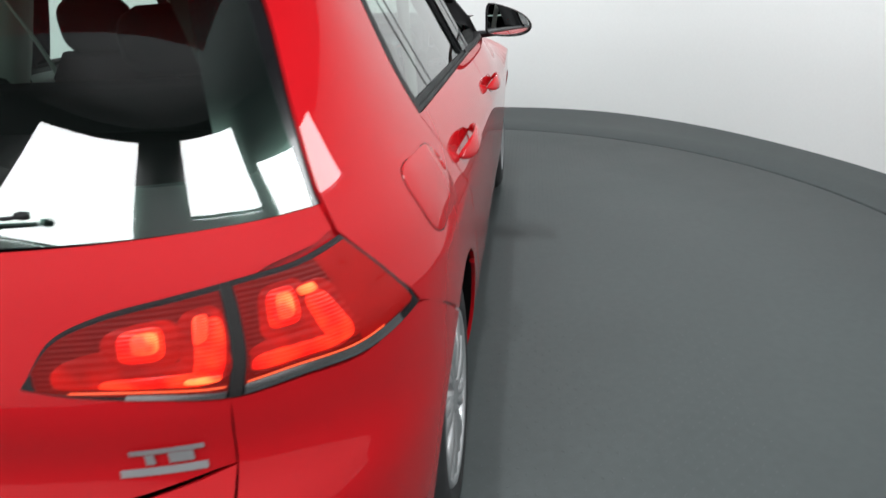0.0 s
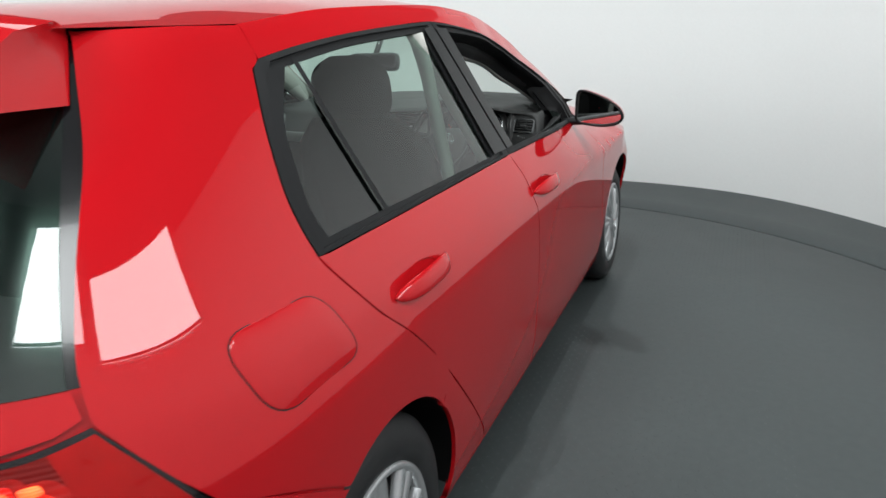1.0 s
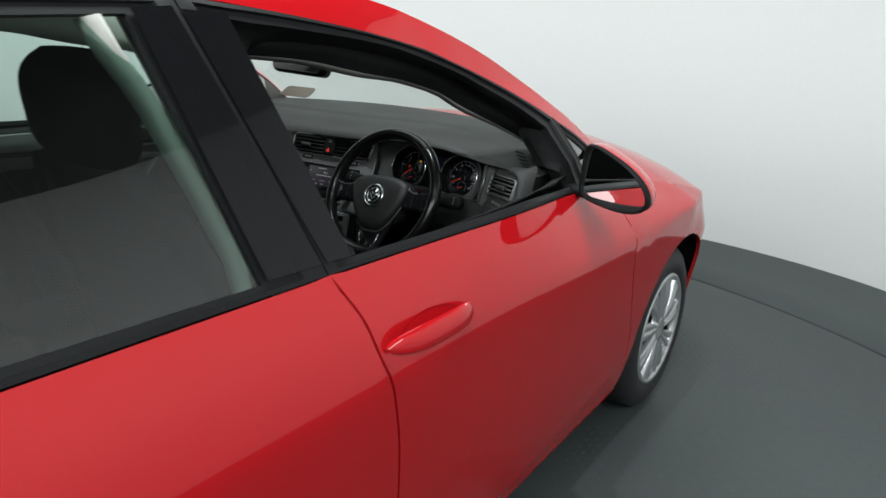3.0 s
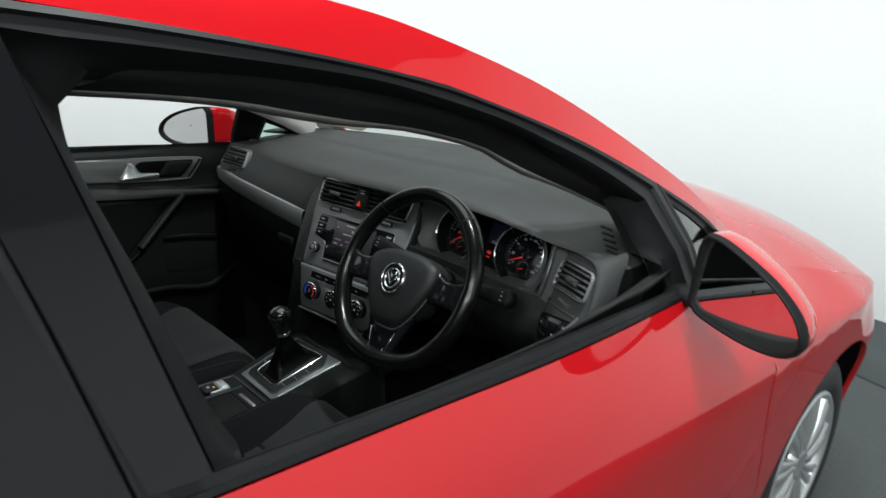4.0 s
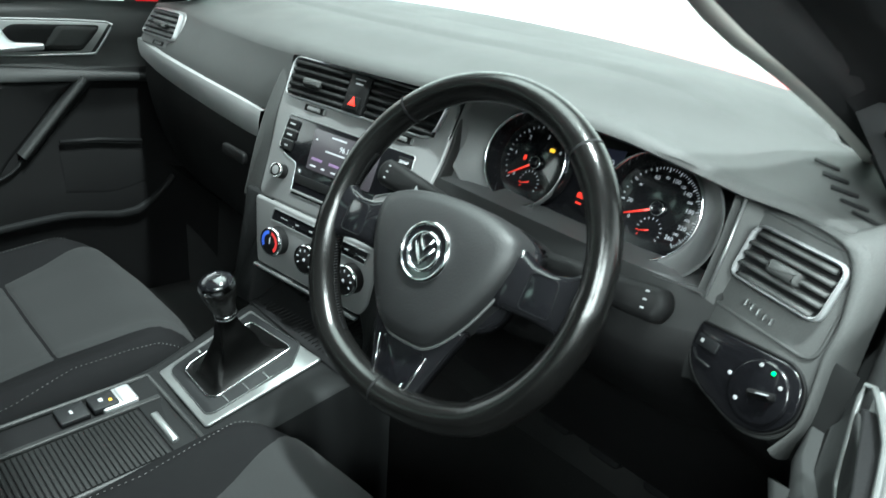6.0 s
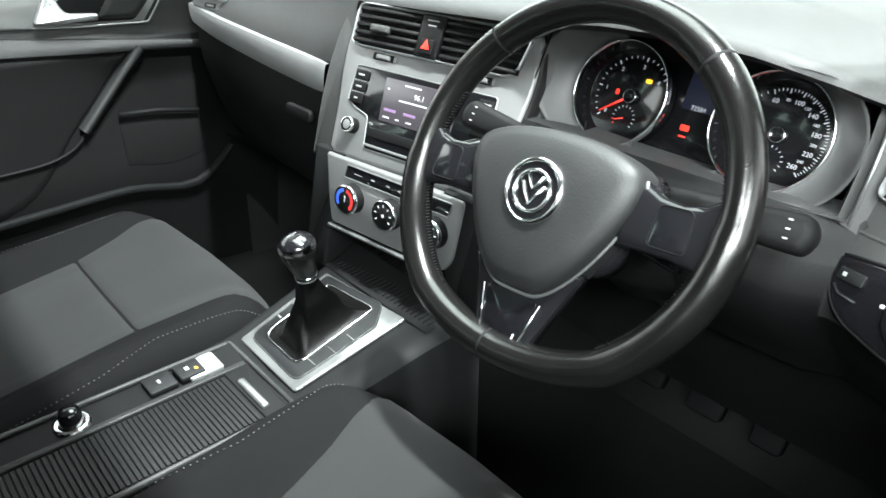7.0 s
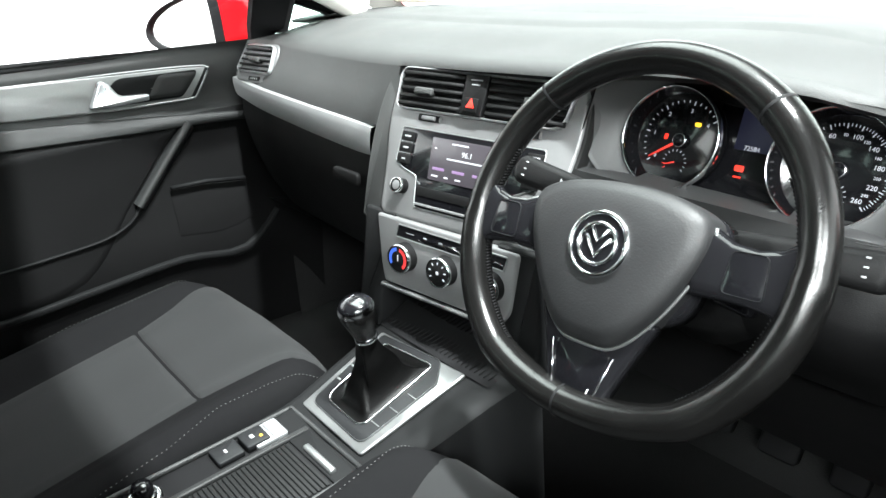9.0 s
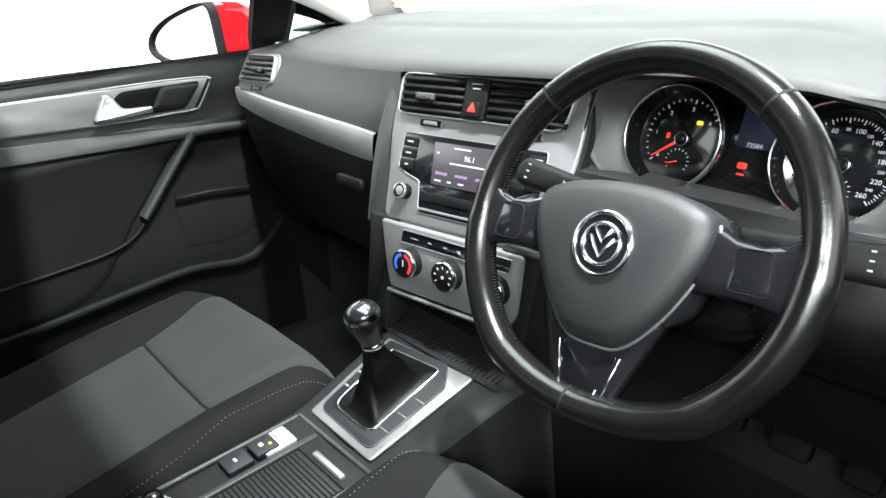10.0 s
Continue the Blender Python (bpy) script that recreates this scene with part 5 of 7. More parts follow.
# ---- seats ----
def seat(cx, z0, y0=0.0):
    """A front seat; z0 is the height of the cushion's middle, y0 shifts it forwards."""
    def top(u, v):
        # u across -1..1, v from back 0 to front 1
        b = abs(u)
        y = -0.27 + 0.585 * v + y0
        z = z0 - 0.045 + 0.088 * v - 0.085 * max(0, (v - 0.80) / 0.20) ** 2.4
        bol = interp(b, [0, 0.45, 0.58, 0.70, 0.80, 0.90, 0.96, 1.0], [0.0, 0.004, 0.014, 0.034, 0.044, 0.036, 0.012, -0.022]) * (1 - 0.8 * v**3)
        w = 0.268 * (1 - 0.10 * max(0, (v - 0.7) / 0.3) ** 2)
        return Vector((cx + w * u, y - 0.075 * max(0, b - 0.25) ** 2 * v**3, z + bol))
    us, vs_ = np.linspace(-1, 1, 41), np.linspace(0, 1, 31)
    bm = bmesh.new()
    rows = [[top(u, v) for u in us] for v in vs_]
    low = []
    for row in rows:
        a, b = row[0], row[-1]
        low.append([Vector((a.x, a.y, z0 - 0.16)), Vector((a.x - 0.006, a.y, z0 - 0.10)), a, *row[1:-1], b, Vector((b.x + 0.006, b.y, z0 - 0.10)), Vector((b.x, b.y, z0 - 0.16))])
    f = low[-1]
    low.append([Vector((p.x, p.y + 0.018, min(p.z, z0 - 0.02) - 0.03)) for p in f])
    low.append([Vector((p.x, p.y + 0.006, z0 - 0.14)) for p in f])
    add_grid(bm, low)
    s = part("front_seat", bm, FABRIC_D, car, "front seat in dark and mid-grey fabric")
    # lighter insert, two fields split by a cross seam
    for v0, v1 in ((0.02, 0.588), (0.592, 0.985)):
        bm = bmesh.new()
        rows = []
        for v in [v0, v0 + 0.004, v0 + 0.008, *np.linspace(v0 + 0.03, v1 - 0.03, 14), v1 - 0.008, v1 - 0.004, v1]:
            hw = interp(v, [0, 0.58, 0.72, 0.85, 1.0], [0.54, 0.56, 0.62, 0.72, 0.90])
            row = []
            for u in np.linspace(-hw, hw, 21):
                e = min((hw - abs(u)) / 0.05, (v - v0) / 0.008, (v1 - v) / 0.008, 1.0)
                p = top(u, v)
                row.append(p + Vector((0, 0, -0.004 + 0.009 * math.sqrt(max(e, 0)))))
            rows.append(row)
        add_grid(bm, rows)
        part("seat_insert", bm, FABRIC_L, s, "mid-grey woven seat field")
    # stitching along the bolster nearest the console and door
    for sg in (1, -1):
        bm = bmesh.new()
        path = [top(sg * interp(v, [0, 0.45, 0.6, 0.75, 0.9, 1.0], [0.93, 0.90, 0.83, 0.86, 0.93, 0.95]), v) + Vector((sg * 0.0005, 0, 0.0012)) for v in np.linspace(0.02, 0.97, 150)]
        for k in range(0, 148, 2):
            sweep([path[k], path[k + 1] * 0.6 + path[k] * 0.4], 0.0007, 4, bm=bm)
        part("stitching", bm, THREAD, s, "pale stitching along the seat edge")
    # backrest
    def back(u, v):
        z = z0 + 0.0 + 0.555 * v
        y = -0.27 + y0 - 0.165 * v
        b = abs(u)
        w = 0.262 * interp(v, [0, 0.5, 0.85, 1.0], [0.92, 1.0, 0.86, 0.55])
        bol = interp(b, [0, 0.5, 0.68, 0.85, 1.0], [0.0, 0.005, 0.035, 0.055, 0.0]) * interp(v, [0, 0.2, 0.7, 1], [0.8, 1, 0.6, 0.1])
        return Vector((cx + w * u, y + bol + 0.012 * math.sin(v * math.pi), z))
    rows = []
    for v in np.linspace(0, 1, 20):
        fr = [back(u, v) for u in np.linspace(-1, 1, 25)]
        bk = [Vector((p.x, p.y - 0.10 * (1 - 0.5 * v) - (0.0 if abs(u) < 0.95 else -0.03), p.z)) for p, u in zip(fr, np.linspace(-1, 1, 25))][::-1]
        rows.append(fr + bk)
    part("backrest", loft(rows, False, True, True), FABRIC_D, s, "dark fabric backrest")
    rows = [[back(u, v) + Vector((0, 0.006, 0)) for u in np.linspace(-0.58, 0.58, 15)] for v in np.linspace(0.03, 0.93, 16)]
    part("backrest_insert", loft(rows), FABRIC_L, s, "mid-grey woven backrest field")
    # headrest and posts
    hz, hy = z0 + 0.632, -0.27 + y0 - 0.175
    rows = []
    for t in np.linspace(0, 1, 14):
        z = hz - 0.085 + 0.19 * t
        w = 0.128 * (1 - abs(2 * t - 0.9) ** 3.5 * 0.42)
        d = 0.055 * (1 - abs(2 * t - 1) ** 4 * 0.55)
        rows.append([Vector((cx + w * np.sign(math.cos(a)) * abs(math.cos(a)) ** 0.6, hy + d * np.sign(math.sin(a)) * abs(math.sin(a)) ** 0.8 - 0.02 * t, z)) for a in np.linspace(0, 2 * math.pi, 28, endpoint=False)])
    part("headrest", loft(rows, False, True, True), FABRIC_D, s, "dark fabric headrest")
    for dx in (-0.06, 0.06):
        part("headrest_post", sweep([(cx + dx, hy + 0.01, z0 + 0.55), (cx + dx, hy, hz - 0.06)], 0.006, 8), CHROME, s)
    return s


seat(-0.40, 0.505)
seat(0.375, 0.560, -0.03)
# rear bench
rows = []
for v in np.linspace(0, 1, 10):
    rows.append([Vector((x, -1.12 + 0.50 * v, 0.53 + 0.05 * v - 0.06 * max(0, (v - 0.9) / 0.1) ** 2 - 0.02 * math.cos(x * 9) * 0.5)) for x in np.linspace(-0.66, 0.66, 30)])
rows.append([Vector((p.x, p.y + 0.01, 0.35)) for p in rows[-1]])
bench = part("rear_bench", loft(rows), FABRIC_D, car, "dark fabric rear bench")
rows = []
for v in np.linspace(0, 1, 10):
    rows.append([Vector((x * (1 - 0.08 * v), -1.12 - 0.24 * v, 0.53 + 0.56 * v)) for x in np.linspace(-0.66, 0.66, 30)])
rows.append([Vector((p.x, p.y - 0.10, p.z - 0.02)) for p in rows[-1]])
rows.append([Vector((p.x, p.y - 0.0, 0.4)) for p in rows[-1]])
part("bench_backrest", loft(rows), FABRIC_D, bench, "dark fabric rear backrest")
for cx in (-0.36, 0.36):
    rows = []
    for t in np.linspace(0, 1, 9):
        w, d = 0.12 * (1 - abs(2 * t - 1) ** 4 * 0.4), 0.045 * (1 - abs(2 * t - 1) ** 4 * 0.5)
        rows.append([Vector((cx + w * np.sign(math.cos(a)) * abs(math.cos(a)) ** 0.6, -1.375 + d * math.sin(a), 1.10 + 0.13 * t)) for a in np.linspace(0, 2 * math.pi, 22, endpoint=False)])
    part("rear_headrest", loft(rows, False, True, True), FABRIC_D, bench)
part("parcel_shelf", plate_bm(axes((0, -1.66, 0.985), (1, 0, 0), (0, 1, 0)), rect(1.10, 0.44, 0.05), 0.02), DARK, car, "dark parcel shelf")
# inside mirror
bm = plate_bm(axes((0.0, 0.36, 1.232), (1, -0.12, 0), (0, 0.15, 1)), rect(0.25, 0.075, 0.03), 0.03, 0.01)
im = part("inside_mirror", bm, GLOSS, car, "black inside mirror at the windscreen")
part("mirror_stem", sweep([(0, 0.365, 1.265), (0, 0.40, 1.30), (0, 0.42, 1.318)], 0.012, 8), GLOSS, im)

# ---- dashboard ----
# stations across the car: height and reach of the pad's crown and lip
DX = [-0.80, -0.72, -0.62, -0.45, -0.25, -0.15, 0.0, 0.15, 0.19, 0.28, 0.36, 0.45, 0.52, 0.56, 0.605, 0.646, 0.672, 0.690]
LIP_Y = [0.50, 0.494, 0.488, 0.462, 0.447, 0.445, 0.448, 0.455, 0.455, 0.440, 0.435, 0.443, 0.462, 0.478, 0.490, 0.490, 0.490, 0.496]
LIP_Z = [0.985, 0.990, 0.995, 1.000, 1.003, 1.006, 1.012, 1.018, 1.024, 1.036, 1.040, 1.034, 1.019, 1.008, 1.003, 0.999, 0.993, 0.982]
CROWN_Z = [1.000, 1.018, 1.032, 1.040, 1.042, 1.043, 1.045, 1.050, 1.053, 1.060, 1.062, 1.055, 1.041, 1.030, 1.021, 1.013, 1.006, 0.992]


def pad_profile(x):
    ly, lz, cz = interp(x, DX, LIP_Y), interp(x, DX, LIP_Z), interp(x, DX, CROWN_Z)
    yb = 0.94 - 0.17 * (x / 0.75) ** 2
    zb = 1.056 - 0.022 * (x / 0.75) ** 2
    pts = [(yb, zb), (yb - 0.12, (zb + cz) / 2 + 0.003), (ly + 0.24, cz + 0.001), (ly + 0.14, cz), (ly + 0.07, cz - 0.012 - 0.1 * (cz - lz - 0.03)), (ly + 0.025, lz + 0.4 * (cz - lz)), (ly + 0.004, lz + 0.006)]
    return [tuple(q) for q in spline(pts, 22)]


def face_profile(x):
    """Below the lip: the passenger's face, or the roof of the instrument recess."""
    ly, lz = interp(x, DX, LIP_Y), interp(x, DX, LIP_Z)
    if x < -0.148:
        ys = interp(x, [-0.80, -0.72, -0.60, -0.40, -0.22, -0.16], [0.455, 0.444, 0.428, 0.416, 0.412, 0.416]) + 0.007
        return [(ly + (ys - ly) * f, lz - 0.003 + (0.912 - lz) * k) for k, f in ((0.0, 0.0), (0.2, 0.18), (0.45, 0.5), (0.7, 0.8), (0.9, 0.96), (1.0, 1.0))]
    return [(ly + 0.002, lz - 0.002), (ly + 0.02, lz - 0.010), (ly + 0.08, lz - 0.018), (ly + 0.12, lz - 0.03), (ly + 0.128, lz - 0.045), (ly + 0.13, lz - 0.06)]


xs = list(np.linspace(-0.80, -0.150, 32)) + list(np.linspace(-0.146, 0.690, 46))
dash = part("dashboard", loft([[Vector((x, y, z)) for y, z in pad_profile(x) + face_profile(x)[:1]] for x in xs]), DASH, car, "grey soft-touch dashboard")
part("passenger_face", loft([[Vector((x, y, z)) for y, z in face_profile(x)] for x in xs[:32]]), DASH, dash, "grey face of the dashboard before the passenger")
# shade under the overhang painted in: near black instead of the dash grey
part("hood_underside", loft([[Vector((x, y, z)) for y, z in face_profile(x)] for x in xs[32:]]), DARK, dash, "underside of the instrument hood, overhang shade put into its black colour")
end = [Vector((0.690, y, z)) for y, z in pad_profile(0.690)]
part("dash_end", loft([end, [p + Vector((0.006, 0, -0.012)) for p in end], [Vector((p.x, p.y, 0.80)) for p in end]]), DARK, dash, "dark end of the dashboard beside the door")
# groove line across the top of the pad
bm = bmesh.new()
gl = [(x, interp(x, DX, LIP_Y) + interp(x, [-0.7, -0.3, 0.1, 0.4, 0.6], [0.16, 0.21, 0.235, 0.20, 0.10]), 0) for x in np.linspace(-0.66, 0.52, 60)]


def pad_z(x, y):
    p = pad_profile(x)
    return float(np.interp(y, [q[0] for q in p][::-1], [q[1] for q in p][::-1]))


rows = [[Vector((x, y + d, pad_z(x, y + d) + (h + 0.0012) * min(1.0, (0.522 - x) / 0.2, (x + 0.662) / 0.1) - 0.0012)) for d, h in ((-0.030, -0.0012), (-0.020, 0.0002), (-0.008, 0.0032), (0.004, 0.0058), (0.016, 0.0064), (0.06, 0.0045), (0.11, 0.0012), (0.13, -0.0012))] for x, y, _ in gl]
add_grid(bm, rows)
part("pad_ridge", bm, DASH, dash, "raised ridge along the dashboard top")


def strip(name, top, bottom, mat, bulge, lab, n=30):
    """A moulded strip between two 3D curves, bulging to the rear."""
    a, b = spline(top, n), spline(bottom, n)
    rows = []
    for k in np.linspace(0, 1, 9):
        rows.append([Vector(p + (q - p) * k) + Vector((0, -bulge * math.sin(k * math.pi) ** 0.6, 0)) for p, q in zip(a, b)])
    rows.insert(0, [v + Vector((0, 0.012, 0.001)) for v in rows[0]])
    rows.append([v + Vector((0, 0.012, -0.001)) for v in rows[-1]])
    return sharpen(part(name, loft(rows), mat, dash, lab), 35)


strip("silver_strip", [(-0.76, 0.450, 0.922), (-0.60, 0.428, 0.918), (-0.40, 0.416, 0.914), (-0.24, 0.4125, 0.909), (-0.198, 0.415, 0.905)], [(-0.75, 0.450, 0.884), (-0.60, 0.428, 0.876), (-0.40, 0.415, 0.867), (-0.24, 0.4095, 0.861), (-0.200, 0.412, 0.860)], STRIP, 0.003, "brushed silver strip on the passenger side")
# lid darkened to hold the shade below the strip
strip("glovebox_lid", [(-0.74, 0.456, 0.880), (-0.60, 0.436, 0.872), (-0.40, 0.422, 0.863), (-0.185, 0.417, 0.855)], [(-0.70, 0.50, 0.66), (-0.60, 0.48, 0.65), (-0.40, 0.47, 0.645), (-0.185, 0.465, 0.64)], DARK, 0.02, "dark glovebox lid, footwell shade put into its colour")
bm = plate_bm(axes((-0.26, 0.402, 0.815), (1, 0, 0), (0, 0.1, 1)), rect(0.075, 0.022, 0.009), 0.008, 0.003)
part("glovebox_latch", bm, DARK, dash, "dark glovebox latch")
rows = [[Vector((x, y, z)) for x in np.linspace(-0.72, 0.74, 20)] for y, z in ((0.47, 0.645), (0.60, 0.60), (0.85, 0.60), (0.95, 0.7), (0.95, 0.90))]
cow = [[Vector((0.76 * u, pad_profile(0.76 * u)[0][0] + 0.002, pad_profile(0.76 * u)[0][1] - 0.003)) for u in np.linspace(-1, 1, 21)], [p + Vector((0, -0.012, -0.010)) for p in screen_row(0.06)], [p + Vector((0, -0.02, -0.02)) for p in screen_row(0.0)], [Vector((p.x, p.y - 0.02, 0.88)) for p in screen_row(0.0)]]
part("cowl", loft(cow), DARK, dash, "black cowl under the windscreen's lower edge")
part("dash_underside", loft(rows), DARK, dash, "dark underside of the dashboard, its shade put into the colour")

# round-cornered air vent: rim, dark opening, slats, tab
def air_vent(m, quad, parent, n_slats, tab, slat_mat=DARK, r=0.013):
    """quad: lower left, lower right, upper right, upper left."""
    outline = rounded(quad, r, 6)
    rim = part("vent_rim", frame_bm(m, outline, inset2(outline, 0.0035), 0.011, 0.002, -0.002), BRIGHT, parent, "silver-edged vent rim")
    part("vent_pit", plate_bm(m, inset2(outline, 0.003), 0.001, 0.0003, -0.0005), RUBBER, parent, "black vent opening")
    bl_, br_, tr_, tl_ = [Vector((*q, 0)) for q in quad]
    pitch = ((tl_ - bl_).length + (tr_ - br_).length) / 2 / (n_slats + 0.35)
    for k in range(n_slats):
        f = (k + 0.68) / (n_slats + 0.35)
        p, q = bl_.lerp(tl_, f), br_.lerp(tr_, f)
        cut = (q - p).normalized() * (0.0055 + (0.004 if k in (0, n_slats - 1) else 0))
        up_ = Vector((-(q - p).y, (q - p).x, 0)).normalized() * pitch
        rows = []
        for t in np.linspace(0, 1, 5):
            c = (p + cut).lerp(q - cut, t)
            rows.append([m @ (c + up_ * sy + Vector((0, 0, z))) for sy, z in ((-0.34, 0.0006), (-0.40, 0.0075), (-0.30, 0.0092), (-0.12, 0.0090), (0.10, 0.0045), (0.16, 0.0006))])
        part("vent_slat", loft(rows, False, True, True), slat_mat, parent)
    tx, ty, tw, th = tab
    part("vent_tab", plate_bm(m, rounded([(tx - tw / 2, ty - th / 2), (tx + tw / 2, ty - th / 2 - 0.002), (tx + tw / 2, ty + th / 2 - 0.002), (tx - tw / 2, ty + th / 2)], 0.003, 4), 0.014, 0.004, 0.001), DASH, parent, "grey vent tab")
    return rim


# passenger's vent
pm = axes((-0.690, 0.460, 0.953), (1, 0.02, 0.05), (0, 0.55, 1))
po_ = rounded([(-0.046, -0.034), (0.116, -0.038), (0.106, 0.046), (-0.022, 0.048)], [0.02, 0.022, 0.02, 0.02], 6)
part("vent_panel", plate_bm(pm, po_, 0.012, 0.004, -0.010), SATIN, dash, "satin silver vent panel")
air_vent(pm @ Matrix.Translation((0, 0, 0.001)), [(-0.036, -0.016), (0.108, -0.019), (0.100, 0.040), (-0.020, 0.042)], dash, 5, (0.036, 0.010, 0.040, 0.011))
part("thumb_wheel_slot", plate_bm(pm, rect(0.046, 0.009, 0.002, 0.042, -0.0285), 0.0012, 0.0004, 0.002), DARK, dash)
for k in range(4):
    part("thumb_wheel_rib", plate_bm(pm, rect(0.002, 0.006, 0.0005, 0.030 + 0.008 * k, -0.0285), 0.002, 0.001, 0.002), SILVER, dash)
# slots for clearing the side windows
for x0, y0, x1, y1 in ((0.580, 0.622, 0.660, 0.535), (-0.70, 0.535, -0.60, 0.592)):
    v = Vector((x1 - x0, y1 - y0))
    for k in range(5):
        t = (k + 0.5) / 5
        cx, cy = x0 + v.x * t, y0 + v.y * t
        e = 0.004
        c = Vector((cx, cy, pad_z(cx, cy) + 0.0018))
        n = Vector((-(pad_z(cx + e, cy) - pad_z(cx - e, cy)) / (2 * e), -(pad_z(cx, cy + e) - pad_z(cx, cy - e)) / (2 * e), 1)).normalized()
        u = Vector((v.x, v.y, 0)).normalized()
        u = (u - n * u.dot(n)).normalized()
        m = axes(c, u, n.cross(u)) @ Matrix.Rotation(radians(-20), 4, "Z")
        part("clearing_slot", plate_bm(m, rounded([(-0.0062, -0.013), (0.0022, -0.013), (0.0062, 0.013), (-0.0022, 0.013)], 0.001, 3), 0.0007, 0.0002), RUBBER, dash, "black window-clearing slot")

# ---- middle stack ----
SX = 0.015
AM = axes((SX, 0.4545, 0.975), (1, 0.15, 0), (0, 0.45, 1))


def al(x, z):
    return ((x - SX) * 1.011, (z - 0.975) * 1.0966)


def apoly(pts, r):
    return rounded([al(*p) for p in pts], r, 6)


stack_out = apoly([(-0.128, 0.800), (0.158, 0.800), (0.166, 0.86), (0.180, 0.930), (0.176, 1.010), (-0.142, 1.010), (-0.148, 0.930), (-0.134, 0.86)], [0.016, 0.012, 0.03, 0.03, 0.03, 0.03, 0.03, 0.03])
stack = part("centre_fascia", plate_bm(AM, stack_out, 0.05, 0.006, -0.052), SATIN, car, "satin grey centre fascia with radio and vents")
part("fascia_joint", plate_bm(AM, inset2(stack_out, -0.0035), 0.04, 0.002, -0.046), GROOVE, stack, "dark joint round the centre fascia")
cheek = rounded([(-0.120, -0.205), (0.150, -0.205), (0.158, -0.12), (0.165, -0.05), (0.165, 0.046), (-0.184, 0.046), (-0.200, -0.045), (-0.199, -0.11), (-0.186, -0.205)], [0.004, 0.01, 0.03, 0.03, 0.02, 0.03, 0.05, 0.04, 0.006], 7)
part("stack_cheek", plate_bm(AM, cheek, 0.10, 0.006, -0.110), DASH, stack, "grey plastic cheeks beside the fascia")
for a, b, tab in ((-0.132, -0.010, (-0.012, -0.004, 0.034, 0.011)), (0.028, 0.160, (0.02, 0.0, 0.034, 0.011))):
    o = apoly([(a + (0.004 if a < 0 else 0), 0.950), (b - (0.012 if a > 0 else 0), 0.950), (b, 1.001), (a, 1.001)], [0.014 if a < 0 else 0.003, 0.003 if a < 0 else 0.016, 0.003 if a < 0 else 0.014, 0.016 if a < 0 else 0.003])
    part("vent_pit", plate_bm(AM, o, 0.0015, 0.0005, -0.001), RUBBER, stack, "black vent opening")
    cx = sum(p[0] for p in o) / len(o)
    ys = [p[1] for p in o]
    lo, hi = min(ys), max(ys)
    for k in range(5):
        y = lo + (hi - lo) * (k + 0.5) / 5
        x0, x1 = min(p[0] for p in o) + 0.004, max(p[0] for p in o) - 0.004
        h = (hi - lo) / 5 * 0.33
        bm = loft([[AM @ Vector((x, y + h * sy, z)) for sy, z in ((-1.0, 0.0), (-1.1, 0.006), (-0.6, 0.0085), (0.3, 0.008), (0.9, 0.004), (1.0, 0.0))] for x in np.linspace(x0, x1, 4)], False, True, True)
        part("vent_slat", bm, DARK, stack)
    part("vent_tab", plate_bm(AM, rect(tab[2], tab[3], 0.003, cx + tab[0], (lo + hi) / 2 + tab[1]), 0.010, 0.003, 0.004), DASH, stack, "grey vent tab")
o = apoly([(-0.134, 0.947), (0.152, 0.947), (0.164, 1.004), (-0.136, 1.004)], [0.016, 0.02, 0.02, 0.018])
part("vent_rim", frame_bm(AM, o, inset2(o, 0.0025), 0.008, 0.0012, -0.002), BRIGHT, stack, "silver rim round the vents")
part("switch_bar", plate_bm(AM, apoly([(-0.010, 0.949), (0.027, 0.949), (0.029, 1.001), (-0.011, 1.001)], 0.002), 0.009, 0.0015), DARK, stack, "dark bar with the hazard switch")
part("hazard_switch", plate_bm(AM, rect(0.024, 0.020, 0.002, *al(0.008, 0.962)), 0.003, 0.001, 0.008), DARK, stack)
hx, hy = al(0.008, 0.964)
part("hazard_mark", plate_bm(AM, [(hx - 0.0075, hy - 0.006), (hx + 0.0075, hy - 0.006), (hx, hy + 0.007)], 0.0006, 0.0002, 0.011), RED_LIGHT, stack, "red warning triangle")
for k in range(2):
    part("marking", plate_bm(AM, rect(0.020 - 0.006 * k, 0.0018, 0.0003, *al(0.009, 0.994 - 0.006 * k)), 0.0004, 0.0001, 0.009), GREY_MARK, stack)
for x in (-0.068, 0.10):
    part("slider_slot", plate_bm(AM, rect(0.042, 0.010, 0.003, *al(x, 0.939)), 0.001, 0.0004, -0.0015), DARK, stack)
    part("slider_wheel", plate_bm(AM, rect(0.026, 0.007, 0.002, *al(x, 0.939)), 0.004, 0.0015, -0.0015), SATIN, stack)
    part("slider_mark", plate_bm(AM, rect(0.004, 0.008, 0.001, *al(x + 0.021, 0.939)), 0.001, 0.0004, -0.0012), SILVER, stack)
